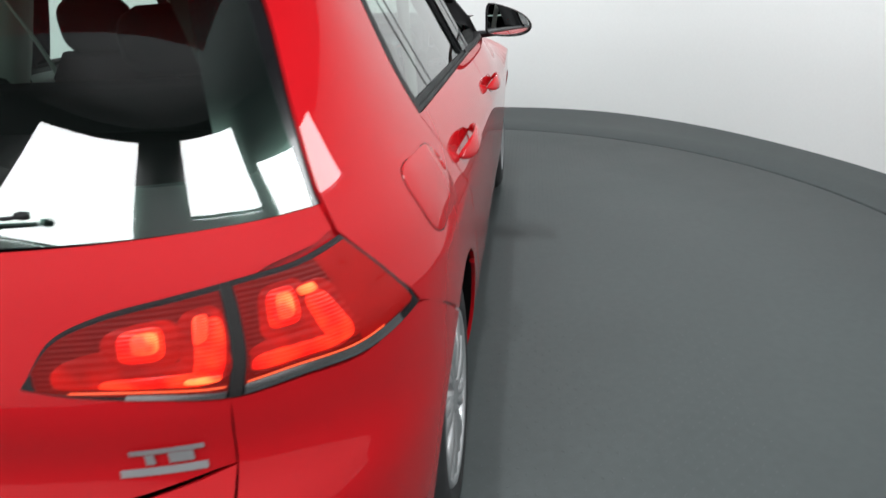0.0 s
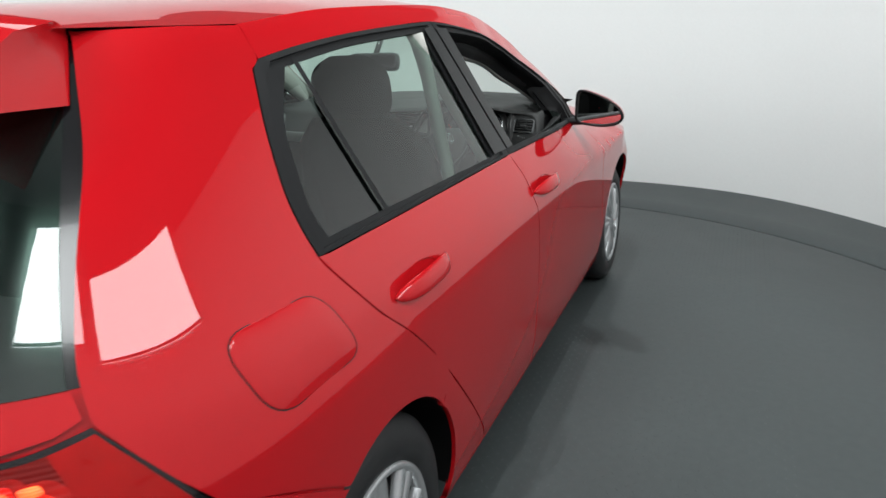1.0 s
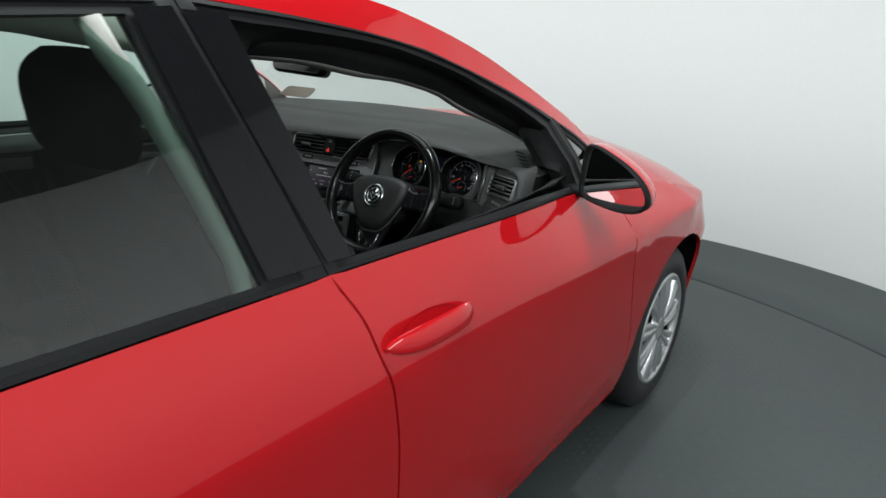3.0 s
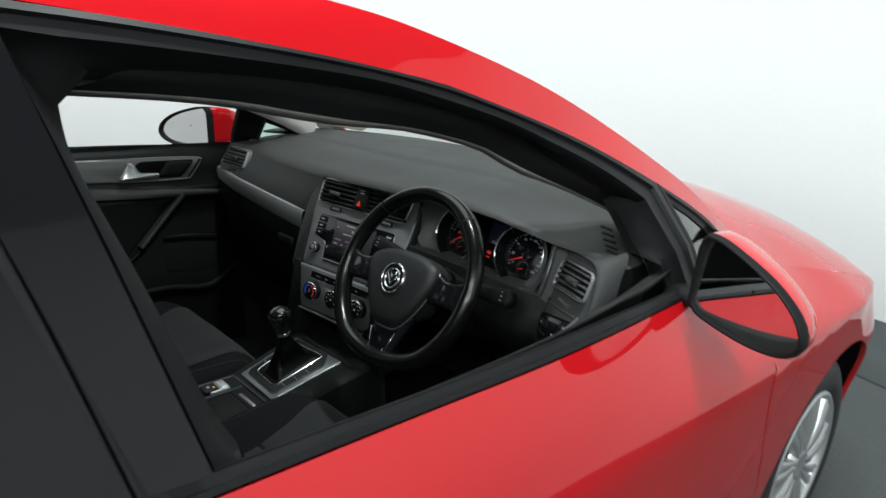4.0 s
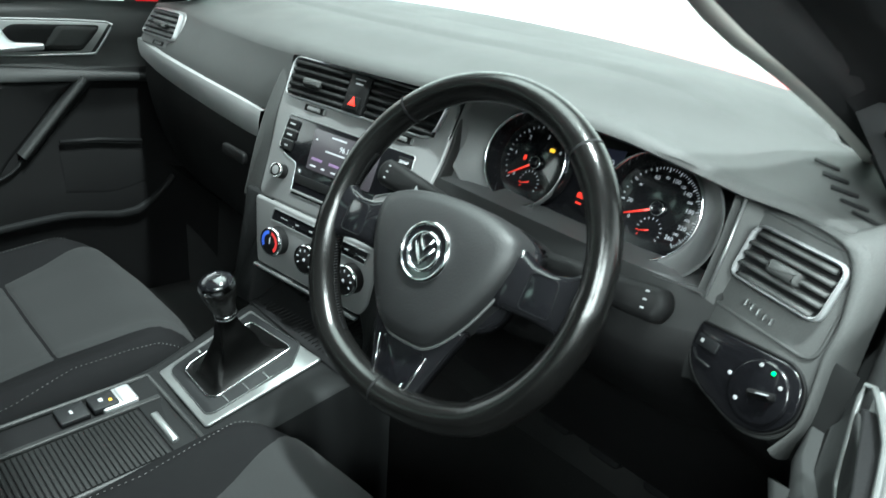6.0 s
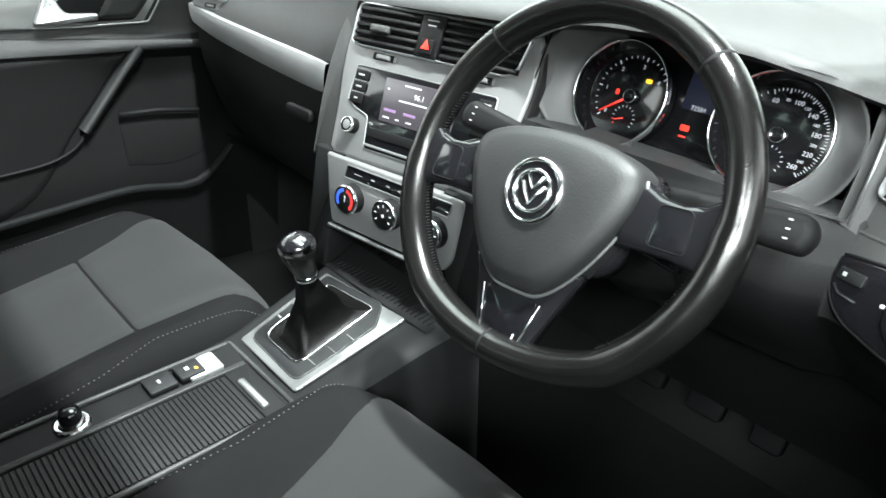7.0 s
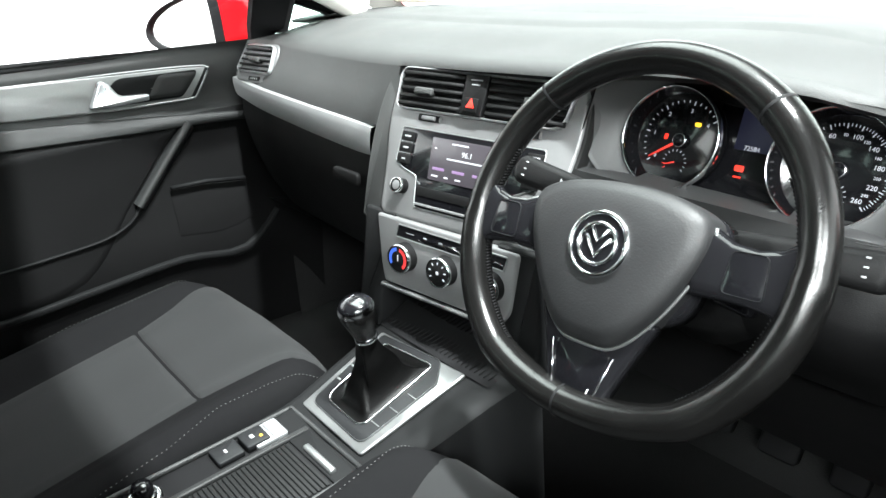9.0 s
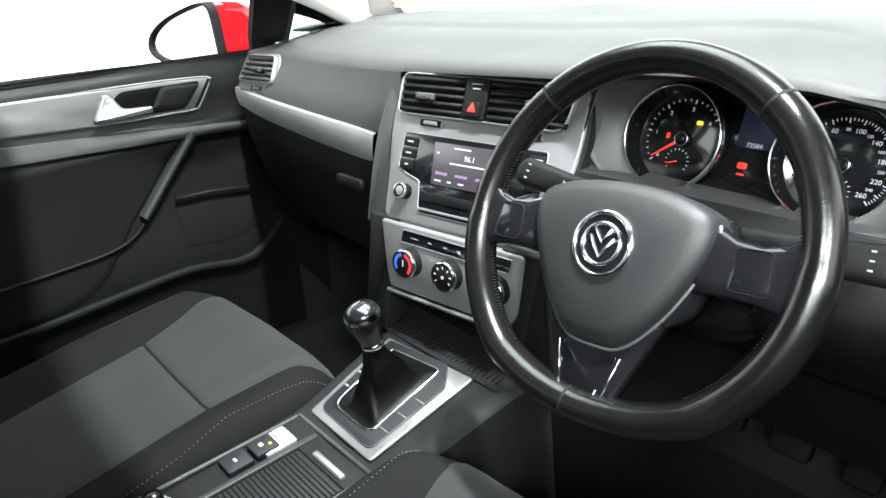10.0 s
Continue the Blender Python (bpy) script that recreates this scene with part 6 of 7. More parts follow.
# radio
ro = apoly([(-0.062, 0.818), (0.092, 0.818), (0.092, 0.858), (0.112, 0.866), (0.138, 0.878), (0.136, 0.924), (-0.114, 0.924), (-0.116, 0.876), (-0.098, 0.867), (-0.070, 0.860)], [0.004, 0.004, 0.004, 0.004, 0.006, 0.006, 0.006, 0.006, 0.004, 0.004])
part("radio_rim", frame_bm(AM, ro, inset2(ro, 0.0022), 0.003, 0.001, -0.003), SILVER, stack, "silver outline of the radio")
part("radio_front", plate_bm(AM, inset2(ro, 0.002), 0.0015, 0.0005, -0.0022), GLOSS, stack, "black radio front")
for x in (-0.098, 0.122):
    for k in range(3):
        z = 0.911 - 0.0155 * k
        part("radio_button", plate_bm(AM, rect(0.025, 0.014, 0.002, *al(x, z)), 0.003, 0.001, -0.001), DARK, stack)
        part("marking", plate_bm(AM, rect((0.012, 0.011, 0.007)[k], 0.0026, 0.0003, *al(x, z)), 0.0003, 0.0001, 0.002), GREY_MARK, stack)
        if k:
            part("button_edge", plate_bm(AM, rect(0.022, 0.0010, 0.0003, *al(x, z + 0.0080)), 0.0022, 0.0002, 0.0), SILVER, stack)
text_part("SETUP", AM @ Matrix.Translation((*al(0.122, 0.911), 0.0026)), 0.006, WHITE_MARK, stack)
part("radio_screen", plate_bm(AM, apoly([(-0.046, 0.860), (0.080, 0.860), (0.080, 0.916), (-0.052, 0.916)], 0.002), 0.001, 0.0004, 0.0), SCREEN, stack, "lit radio screen")
text_part("96.1", AM @ Matrix.Translation((*al(0.015, 0.899), 0.0012)), 0.011, WHITE_MARK, stack, depth=0.0002)
for w, x, z, mt in ((0.030, 0.0, 0.9105, WHITE_MARK), (0.062, 0.012, 0.8905, WHITE_MARK), (0.022, -0.030, 0.8755, PURPLE), (0.022, 0.006, 0.8755, PURPLE), (0.022, 0.042, 0.8755, PURPLE), (0.012, -0.034, 0.866, WHITE_MARK), (0.007, -0.013, 0.866, WHITE_MARK), (0.010, 0.008, 0.866, WHITE_MARK), (0.004, -0.042, 0.902, WHITE_MARK)):
    part("screen_line", plate_bm(AM, rect(w, 0.0022 if mt is WHITE_MARK else 0.004, 0.0005, *al(x, z)), 0.0002, 0.00005, 0.0011), mt, stack)
part("disc_slot", plate_bm(AM, apoly([(-0.060, 0.836), (0.090, 0.836), (0.090, 0.848), (-0.062, 0.848)], 0.002), 0.002, 0.0006, -0.001), DARK, stack)
part("disc_slot_lip", plate_bm(AM, apoly([(-0.060, 0.8225), (0.090, 0.8225), (0.090, 0.826), (-0.060, 0.826)], 0.001), 0.003, 0.0008, -0.001), SATIN, stack)


def knob(m, r, h, mat, parent, rim=CHROME):
    k = part("rotary_knob", lathe_bm(m, [(r, -0.002), (r * 0.98, h * 0.7), (r * 0.93, h), (0.0, h)], 32), mat, parent, "round knob with a bright ring")
    part("knob_ring", lathe_bm(m, [(r * 0.985, h * 0.72), (r * 1.02, h * 0.85), (r * 0.95, h * 1.05), (r * 0.86, h * 1.02)], 32), rim, parent)
    return k


for x in (-0.091, 0.118):
    km = AM @ Matrix.Translation((*al(x, 0.843), 0))
    knob(km, 0.0115, 0.014, DARK, stack)
    part("knob_cap", lathe_bm(km, [(0.0, 0.0145), (0.006, 0.0145), (0.0075, 0.0138)], 20), SATIN, stack)
# climate panel
BM_ = axes((SX, 0.371, 0.80), (1, 0.12, 0), (0, 0.13, 1))


def bl(x, z):
    return ((x - SX) * 1.007, (z - 0.80) * 1.0084)


def bpoly(pts, r):
    return rounded([bl(*p) for p in pts], r, 6)


climate = part("climate_panel", plate_bm(BM_, bpoly([(-0.098, 0.692), (0.128, 0.692), (0.142, 0.712), (0.150, 0.799), (-0.118, 0.799), (-0.106, 0.72)], [0.006, 0.008, 0.01, 0.008, 0.008, 0.02]), 0.04, 0.004, -0.04), SATIN, car, "satin grey climate control panel")
so = bpoly([(-0.076, 0.770), (0.128, 0.770), (0.133, 0.792), (-0.070, 0.792)], 0.004)
part("slot_rim", frame_bm(BM_, so, inset2(so, 0.002), 0.0025, 0.0008, -0.001), SILVER, climate)
part("button_panel", plate_bm(BM_, inset2(so, 0.0018), 0.001, 0.0003, -0.0004), GLOSS, climate)
for k, x in enumerate((-0.045, -0.015, 0.015, 0.04, 0.065, 0.09)):
    part("marking", plate_bm(BM_, rect(0.016 if k == 0 else 0.007, 0.0022 if k else 0.001, 0.0005, *bl(x, 0.781)), 0.0003, 0.0001, 0.0008), GREY_MARK, climate)
for k, x in enumerate((-0.052, 0.026, 0.108)):
    km = BM_ @ Matrix.Translation((*bl(x, 0.744), 0))
    knob(km, 0.0225, 0.018, DARK, climate)
    if k == 0:
        for col, a0, a1 in ((BLUE_MARK, 100, 215), (RED_MARK, 80, -50)):
            bm = loft([[km @ Vector((r * math.cos(a), r * math.sin(a), 0.0187)) for a in np.linspace(radians(a0), radians(a1), 14)] for r in (0.0125, 0.018)])
            part("dial_arc", bm, col, climate)
        part("marking", plate_bm(km, rect(0.002, 0.010, 0.0005, 0, 0.002), 0.0004, 0.0001, 0.0185), WHITE_MARK, climate)
    else:
        for j in range(7):
            a = radians(210 - 40 * j)
            part("marking", plate_bm(km @ Matrix.Rotation(a, 4, "Z"), rect(0.004, 0.0018, 0.0004, 0.0145, 0), 0.0004, 0.0001, 0.0185), WHITE_MARK, climate)
        part("marking", plate_bm(km, rect(0.005, 0.005, 0.002, 0, 0), 0.0004, 0.0001, 0.0185), WHITE_MARK, climate)
part("panel_edge", plate_bm(BM_, bpoly([(-0.104, 0.684), (0.126, 0.684), (0.128, 0.690), (-0.102, 0.690)], 0.001), 0.008, 0.002, -0.004), SILVER, climate, "bright edge under the climate panel")
# lower cheeks beside the climate panel and the open tray below
for sg in (-1, 1):
    lower = [(sg * 0.094, 0.004), (sg * 0.106, -0.100), (sg * 0.124, -0.135), (sg * 0.128, -0.195), (sg * 0.180, -0.195), (sg * 0.171, -0.09), (sg * 0.164, 0.004)]
    part("lower_cheek", plate_bm(BM_, rounded(lower, [0.003, 0.02, 0.02, 0.004, 0.006, 0.04, 0.006], 5), 0.12, 0.006, -0.124), CONSOLE, climate, "dark grey lower cheek beside the climate panel")
rows = [[Vector((x, y, z)) for x in np.linspace(SX - 0.125, SX + 0.125, 8)] for y, z in ((0.335, 0.612), (0.37, 0.617), (0.44, 0.622), (0.47, 0.64), (0.47, 0.69))]
tray = part("open_tray", loft(rows), RUBBER, dash, "dark ribbed tray under the climate panel")
for k in range(26):
    x = SX - 0.115 + k * 0.0092
    part("tray_rib", sweep([(x, 0.345, 0.6155), (x, 0.435, 0.6225)], 0.0009, 5), DARK, dash)

# ---- instrument recess ----
GY, GZ, GX = 0.548, 0.938, (0.269, 0.450)
CM = axes((0.3595, GY + 0.004, GZ), (1, 0, 0), (0, 0.35, 1))
recess_top = [(0.180, 0.500, 1.010), (0.28, 0.50, 1.024), (0.36, 0.50, 1.028), (0.45, 0.50, 1.022), (0.556, 0.497, 1.005)]
o3 = spline([(0.172, 0.458, 0.906), (0.30, 0.455, 0.902), (0.45, 0.455, 0.902), (0.560, 0.457, 0.906)], 30).tolist() + spline([(0.560, 0.457, 0.906), (0.562, 0.475, 0.95), (0.556, 0.497, 1.005)], 12).tolist()[1:] + spline(recess_top[::-1], 30).tolist()[1:] + spline([(0.180, 0.500, 1.010), (0.176, 0.478, 0.96), (0.172, 0.458, 0.906)], 12).tolist()[1:-1]
i3 = [CM @ Vector(((q[0] - 0.3595) * (0.86 if abs(q[0] - 0.3595) > 0.15 else 0.93), (q[2] - 0.955) * 1.18 - 0.0 + 0.012, 0.004)) for q in o3]
bm = bmesh.new()
rows = [[Vector(q) + Vector((0, -0.002, 0.0)) for q in o3], [Vector(q) * 0.9 + v * 0.1 + Vector((0, 0.002, 0)) for q, v in zip(o3, i3)], [Vector(q) * 0.45 + v * 0.55 for q, v in zip(o3, i3)], i3]
add_grid(bm, rows, 0, False, True)
cluster = part("instrument_surround", bm, HOOD, car, "instruments in a satin grey recess")
part("cluster_face", plate_bm(CM, rounded([(-0.165, -0.062), (0.165, -0.062), (0.165, 0.066), (0.06, 0.088), (-0.06, 0.088), (-0.165, 0.066)], 0.03, 6), 0.002, 0.0005, -0.001), DARK, cluster, "black instrument ground")
part("middle_panel", plate_bm(CM, rounded([(-0.060, -0.060), (0.060, -0.060), (0.050, 0.085), (-0.050, 0.085)], 0.01, 4), 0.0006, 0.0002, 0.001), GLOSS, cluster, "black panel between the dials")


def scale_angle(kind, t):
    """Angle of a dial's scale at share t: the rev counter is even, the speedometer wider at low speed."""
    if kind == "rev":
        return radians(219 - 182 * t)
    return radians(interp(t * 13, [0, 1, 2, 3, 4, 5, 6, 7, 8, 9, 10, 11, 12, 13], [213, 183, 148, 115, 95, 77, 61, 46, 30, 14, -2, -18, -33, -47]))


def gauge(x, kind):
    gm = axes((x, GY, GZ), (1, 0, 0), (0, 0.35, 1))
    R = 0.0615
    part("gauge_dial", lathe_bm(gm, [(0.0, 0.001), (R * 0.93, 0.001), (R * 0.96, 0.003)], 48), GLOSS, cluster, "black dial")
    part("gauge_tube", lathe_bm(gm, [(R * 0.935, 0.001), (R * 0.975, 0.030)], 64), PILLAR_BLACK, cluster, "black wall round the sunken dial")
    part("gauge_ring", lathe_bm(gm, [(R * 0.97, 0.026), (R * 0.985, 0.0335), (R * 1.005, 0.0345), (R * 1.022, 0.032), (R * 1.03, 0.026)], 64), CHROME, cluster, "chrome dial ring")
    # satin funnel flaring out on the side away from the middle
    a0, a1 = (100, 305) if kind == "rev" else (-125, 80)
    rows = []
    for a in np.linspace(radians(a0), radians(a1), 40):
        d = abs((math.degrees(a) - (a0 + a1) / 2) / ((a1 - a0) / 2))
        w = 0.036 * (1 - 0.5 * d ** 2.5)
        low = 1 - 0.85 * max(0.0, -math.sin(a)) ** 1.2
        rows.append([gm @ Vector(((R * 1.02 + w * k) * math.cos(a), (R * 1.02 + w * k * 0.55) * math.sin(a), 0.028 + h * low)) for k, h in ((0, 0), (0.1, 0.001), (0.4, 0.011), (0.7, 0.026), (0.92, 0.040), (1.0, 0.046), (1.08, 0.047))])
    part("gauge_funnel", loft(rows), HOOD, cluster, "satin grey funnel round the dial")
    n_show = 20 if kind == "rev" else 52
    for j in range(n_show + 1):
        a = scale_angle(kind, j / n_show)
        major = j % (5 if kind == "rev" else 4) == 0
        part("dial_tick", plate_bm(gm @ Matrix.Rotation(a, 4, "Z"), rect(0.005 if major else 0.0028, 0.0012 if major else 0.0008, 0.0001, R * (0.755 if major else 0.775), 0, 2), 0.0003, 0.0001, 0.0016), WHITE_MARK, cluster)
    labs = ["0", "1", "2", "3", "4"] if kind == "rev" else ["0", "20", "40", "60", "80", "100", "120", "140", "160", "180", "200", "220", "240", "260"]
    for j, w in enumerate(labs):
        a = scale_angle(kind, j / (len(labs) - 1))
        big = kind == "rev" or j % 2 == 1 or j == 0
        text_part(w, gm @ Matrix.Translation((R * 0.60 * math.cos(a), R * 0.60 * math.sin(a), 0.0017)), 0.0070 if big else 0.0045, WHITE_MARK, cluster, "dial_number", 0.0002)
    # small dial below
    cx, cy = (-0.001, -0.027)
    for j in range(13):
        a = radians(215 - 250 * j / 12)
        part("dial_tick", plate_bm(gm @ Matrix.Translation((cx, cy, 0)) @ Matrix.Rotation(a, 4, "Z"), rect(0.0028, 0.0007, 0.0001, 0.0145, 0, 2), 0.0003, 0.0001, 0.0016), WHITE_MARK if j > 1 else RED_LIGHT, cluster)
    a = radians(200)
    part("needle", plate_bm(gm @ Matrix.Translation((cx, cy, 0)) @ Matrix.Rotation(a, 4, "Z"), rounded([(0, -0.0007), (0.013, -0.0004), (0.013, 0.0004), (0, 0.0007)], 0), 0.0008, 0.0002, 0.002), NEEDLE, cluster)
    part("needle", plate_bm(gm @ Matrix.Rotation(radians(216 if kind == "rev" else 206), 4, "Z"), [(0.004, -0.0016), (0.044, -0.0007), (0.044, 0.0007), (0.004, 0.0016)], 0.0012, 0.0003, 0.004), NEEDLE, cluster, "red needle")
    part("needle_hub", lathe_bm(gm, [(0.0085, 0.001), (0.0085, 0.006), (0.0075, 0.0068), (0.0066, 0.006), (0.0, 0.006)], 24), GLOSS, cluster)
    part("hub_ring", lathe_bm(gm, [(0.0073, 0.0062), (0.0083, 0.0068), (0.0088, 0.006)], 24), CHROME, cluster)
    if kind == "rev":
        part("warning_light", plate_bm(gm, rect(0.005, 0.007, 0.002, -0.020, 0.002), 0.0004, 0.0001, 0.0016), RED_LIGHT, cluster, "red warning light")
        part("warning_light", plate_bm(gm, rect(0.008, 0.005, 0.002, 0.017, 0.022), 0.0004, 0.0001, 0.0016), AMBER_LIGHT, cluster, "amber warning light")


gauge(GX[0], "rev")
gauge(GX[1], "speed")
part("trip_screen", plate_bm(CM, rect(0.050, 0.050, 0.003, 0.0, 0.026), 0.0006, 0.0002, 0.0016), material("trip_display", (0.004, 0.004, 0.008), 0.4, var=0, glow=(0.1, 0.11, 0.25), glow_strength=0.010), cluster, "dark trip display")
text_part("72584", CM @ Matrix.Translation((-0.004, 0.004, 0.0026)), 0.0075, WHITE_MARK, cluster, "display_digits", 0.0002)
text_part("0", CM @ Matrix.Translation((0.012, 0.030, 0.0026)), 0.013, WHITE_MARK, cluster, "display_digits", 0.0002)
part("screen_line", plate_bm(CM, rect(0.044, 0.0006, 0.0001, 0, 0.012), 0.0002, 0.00005, 0.0016), GREY_MARK, cluster)
text_part("0.0", CM @ Matrix.Translation((-0.030, -0.050, 0.0014)), 0.006, WHITE_MARK, cluster, "display_digits", 0.0002)
part("warning_light", plate_bm(CM, rect(0.011, 0.007, 0.002, -0.012, -0.020), 0.0006, 0.0001, 0.0022), RED_LIGHT, cluster, "red warning light")
part("warning_light", plate_bm(CM, rect(0.009, 0.002, 0.0005, -0.012, -0.030), 0.0006, 0.0001, 0.0022), RED_LIGHT, cluster, "red warning light")

# ---- driver's side of the dashboard ----
# sloping shelf under the instruments and the panel beside the door
def lower_rows(x0, x1, n):
    got = []
    for dy, z in ((0.000, 0.906), (-0.003, 0.900), (-0.009, 0.880), (-0.016, 0.860), (-0.026, 0.832), (-0.022, 0.808), (0.02, 0.76), (0.11, 0.69), (0.16, 0.64)):
        got.append([Vector((x, interp(x, [0.16, 0.30, 0.45, 0.53, 0.57, 0.66, 0.72], [0.455, 0.452, 0.452, 0.457, 0.481, 0.4495, 0.428]) + dy, z)) for x in np.linspace(x0, x1, n)])
    return got


for x0, x1, cut in ((0.16, 0.563, 3), (0.563, 0.712, 5)):
    rows = lower_rows(x0, x1, 24)
    part("lower_dash", loft(rows[: cut + 1]), LOWER, dash, "grey lower dashboard on the driver's side")
    # below the split the footwell shade is painted in with the darker colour
    part("knee_panel", loft(rows[cut:]), DARK, dash, "dark knee panel under the dashboard, footwell shade put into its colour")
VM = axes((0.621, 0.4775, 0.952), (1, -0.36, 0.05), (0.08, 0.355, 1))
vent_out = rounded([(-0.082, 0.050), (-0.078, -0.060), (-0.084, -0.078), (-0.072, -0.092), (-0.048, -0.132), (0.026, -0.156), (0.062, -0.146), (0.080, -0.112), (0.074, -0.060), (0.074, -0.019), (0.066, 0.027), (0.056, 0.046), (0.042, 0.052), (-0.004, 0.056)], [0.004, 0.006, 0.006, 0.015, 0.03, 0.03, 0.03, 0.02, 0.03, 0.03, 0.03, 0.03, 0.03, 0.03], 5)
part("vent_panel", plate_bm(VM, vent_out, 0.02, 0.004, -0.021), DASH, dash, "grey panel round the driver's vent and light switch")


def pad_at(x, d):
    y = interp(x, DX, LIP_Y) + d
    p = pad_profile(x)
    return Vector((x, y, float(np.interp(y, [q[0] for q in p][::-1], [q[1] for q in p][::-1])) + interp(x, [0.47, 0.55], [-0.005, 0.0005])))


# the pad wraps round the vent panel and ends beside the door
inner = [pad_at(0.47, 0.003), pad_at(0.515, 0.003)] + [VM @ Vector((u, v, 0.004)) for u, v in ((-0.066, 0.050), (-0.03, 0.0485), (0.007, 0.047), (0.030, 0.043), (0.044, 0.036), (0.054, 0.022), (0.062, -0.002), (0.067, -0.025), (0.068, -0.05), (0.074, -0.08), (0.079, -0.115), (0.068, -0.148))]
turn = [pad_at(x, 0.006) for x in (0.47, 0.515, 0.560, 0.590, 0.628, 0.650)] + [VM @ Vector((u, v, h)) for u, v, h in ((0.062, 0.048, 0.005), (0.073, 0.034, 0.005), (0.080, 0.006, 0.004), (0.083, -0.022, 0.004), (0.084, -0.05, 0.003), (0.087, -0.08, 0.003), (0.092, -0.118, 0.003), (0.085, -0.16, 0.003))]
outer = [pad_at(x, d) + Vector((0, 0, -0.003)) for x, d in ((0.47, 0.06), (0.515, 0.07), (0.560, 0.07), (0.595, 0.065), (0.635, 0.06), (0.660, 0.06))] + [Vector(q) for q in ((0.679, 0.545, 1.012), (0.690, 0.535, 1.000), (0.697, 0.510, 0.978), (0.700, 0.497, 0.952), (0.701, 0.490, 0.925), (0.702, 0.485, 0.895), (0.704, 0.48, 0.855), (0.70, 0.475, 0.80))]
ia, ta, oa = [spline([tuple(q) for q in c], 40) for c in (inner, turn, outer)]
rows = [[Vector(q) + Vector((0, 0.006, -0.002)) for q in ia]]
for k in np.linspace(0, 1, 12):
    rows.append([Vector(p * (1 - k) ** 2 + q * 2 * k * (1 - k) + r * k ** 2) for p, q, r in zip(ia, ta, oa)])
part("pad_corner", loft(rows), DASH, dash, "grey padded corner round the driver's vent")
part("vent_step", frame_bm(VM, rounded([(-0.066, -0.060), (0.064, -0.064), (0.062, 0.038), (-0.062, 0.046)], 0.018, 6), rounded([(-0.063, -0.057), (0.061, -0.061), (0.059, 0.035), (-0.059, 0.043)], 0.016, 6), 0.0015, 0.0006, -0.001), DASH, dash)
air_vent(VM, [(-0.052, -0.027), (0.051, -0.031), (0.053, 0.027), (-0.050, 0.031)], dash, 5, (0.002, -0.001, 0.034, 0.013), DASH)
for k in range(5):
    part("thumb_wheel_rib", plate_bm(VM @ Matrix.Translation((-0.022 + 0.008 * k, -0.044 - 0.0012 * k, -0.001)), rect(0.002, 0.007, 0.0005), 0.004, 0.001), SILVER, dash)
part("infill_strip", loft([[Vector(a).lerp(VM @ Vector((-0.050, b, -0.003)), k) for a, b in (((0.546, 0.503, 1.008), 0.050), ((0.550, 0.482, 0.955), -0.008), ((0.550, 0.462, 0.902), -0.064))] for k in (0, 0.5, 1)]), DASH, dash, "grey strip between instruments and vent")
part("trim_line", sweep([(0.561, 0.489, 1.006), (0.5625, 0.472, 0.955), (0.563, 0.452, 0.905)], 0.0016, 6), SILVER, dash, "thin bright line beside the instruments")
part("trim_line", sweep([(0.181, 0.492, 1.008), (0.176, 0.474, 0.955), (0.170, 0.453, 0.907)], 0.0012, 6), DARK, dash)
# light switch panel
sw_poly = rounded([(-0.064, -0.085), (-0.046, -0.124), (-0.026, -0.138), (0.028, -0.150), (0.058, -0.140), (0.075, -0.114), (0.068, -0.084), (0.050, -0.072), (0.0, -0.077)], [0.008, 0.02, 0.02, 0.025, 0.02, 0.015, 0.012, 0.012, 0.02], 5)
part("switch_panel", plate_bm(VM, sw_poly, 0.004, 0.002, -0.001), GLOSS, dash, "black light switch panel")
part("switch_panel_edge", frame_bm(VM, inset2(sw_poly, -0.003), sw_poly, 0.003, 0.001, -0.001), DARK, dash)
LM = VM @ Matrix.Translation((0.034, -0.110, 0.003))
part("switch_rim", lathe_bm(LM, [(0.031, 0), (0.0305, 0.002), (0.028, 0.003), (0.0, 0.0028)], 32), GLOSS, dash, "round light switch")
part("switch_grip", plate_bm(LM @ Matrix.Translation((0.006, 0.0, 0.004)) @ Matrix.Rotation(radians(20), 4, "Z"), rect(0.026, 0.008, 0.003), 0.010, 0.004, -0.003), DARK, dash)
part("grip_mark", plate_bm(LM @ Matrix.Translation((0.010, 0.003, 0.010)) @ Matrix.Rotation(radians(20), 4, "Z"), rect(0.012, 0.0012, 0.0003), 0.0015, 0.0003), WHITE_MARK, dash)
for x, y, mt in ((-0.032, 0.001, WHITE_MARK), (-0.008, 0.024, GREY_MARK), (0.006, 0.023, GREEN_LIGHT), (0.018, 0.015, GREY_MARK), (-0.015, -0.016, WHITE_MARK)):
    part("marking", plate_bm(LM, rect(0.0042, 0.0036, 0.0014, x, y), 0.0006, 0.0002, 0.0032), mt, dash)
dm = VM @ Matrix.Translation((-0.035, -0.098, 0.003))
part("dimmer_wheel", plate_bm(dm, rect(0.026, 0.012, 0.002), 0.003, 0.001), TRIM, dash)
part("marking", plate_bm(dm, rect(0.004, 0.004, 0.001, -0.006, 0), 0.0005, 0.0001, 0.003), GREY_MARK, dash)
part("switch_slot", sweep([VM @ Vector((-0.048, -0.110, 0.003)), VM @ Vector((-0.040, -0.117, 0.003)), VM @ Vector((-0.022, -0.118, 0.003))], 0.0016, 5), TRIM, dash)

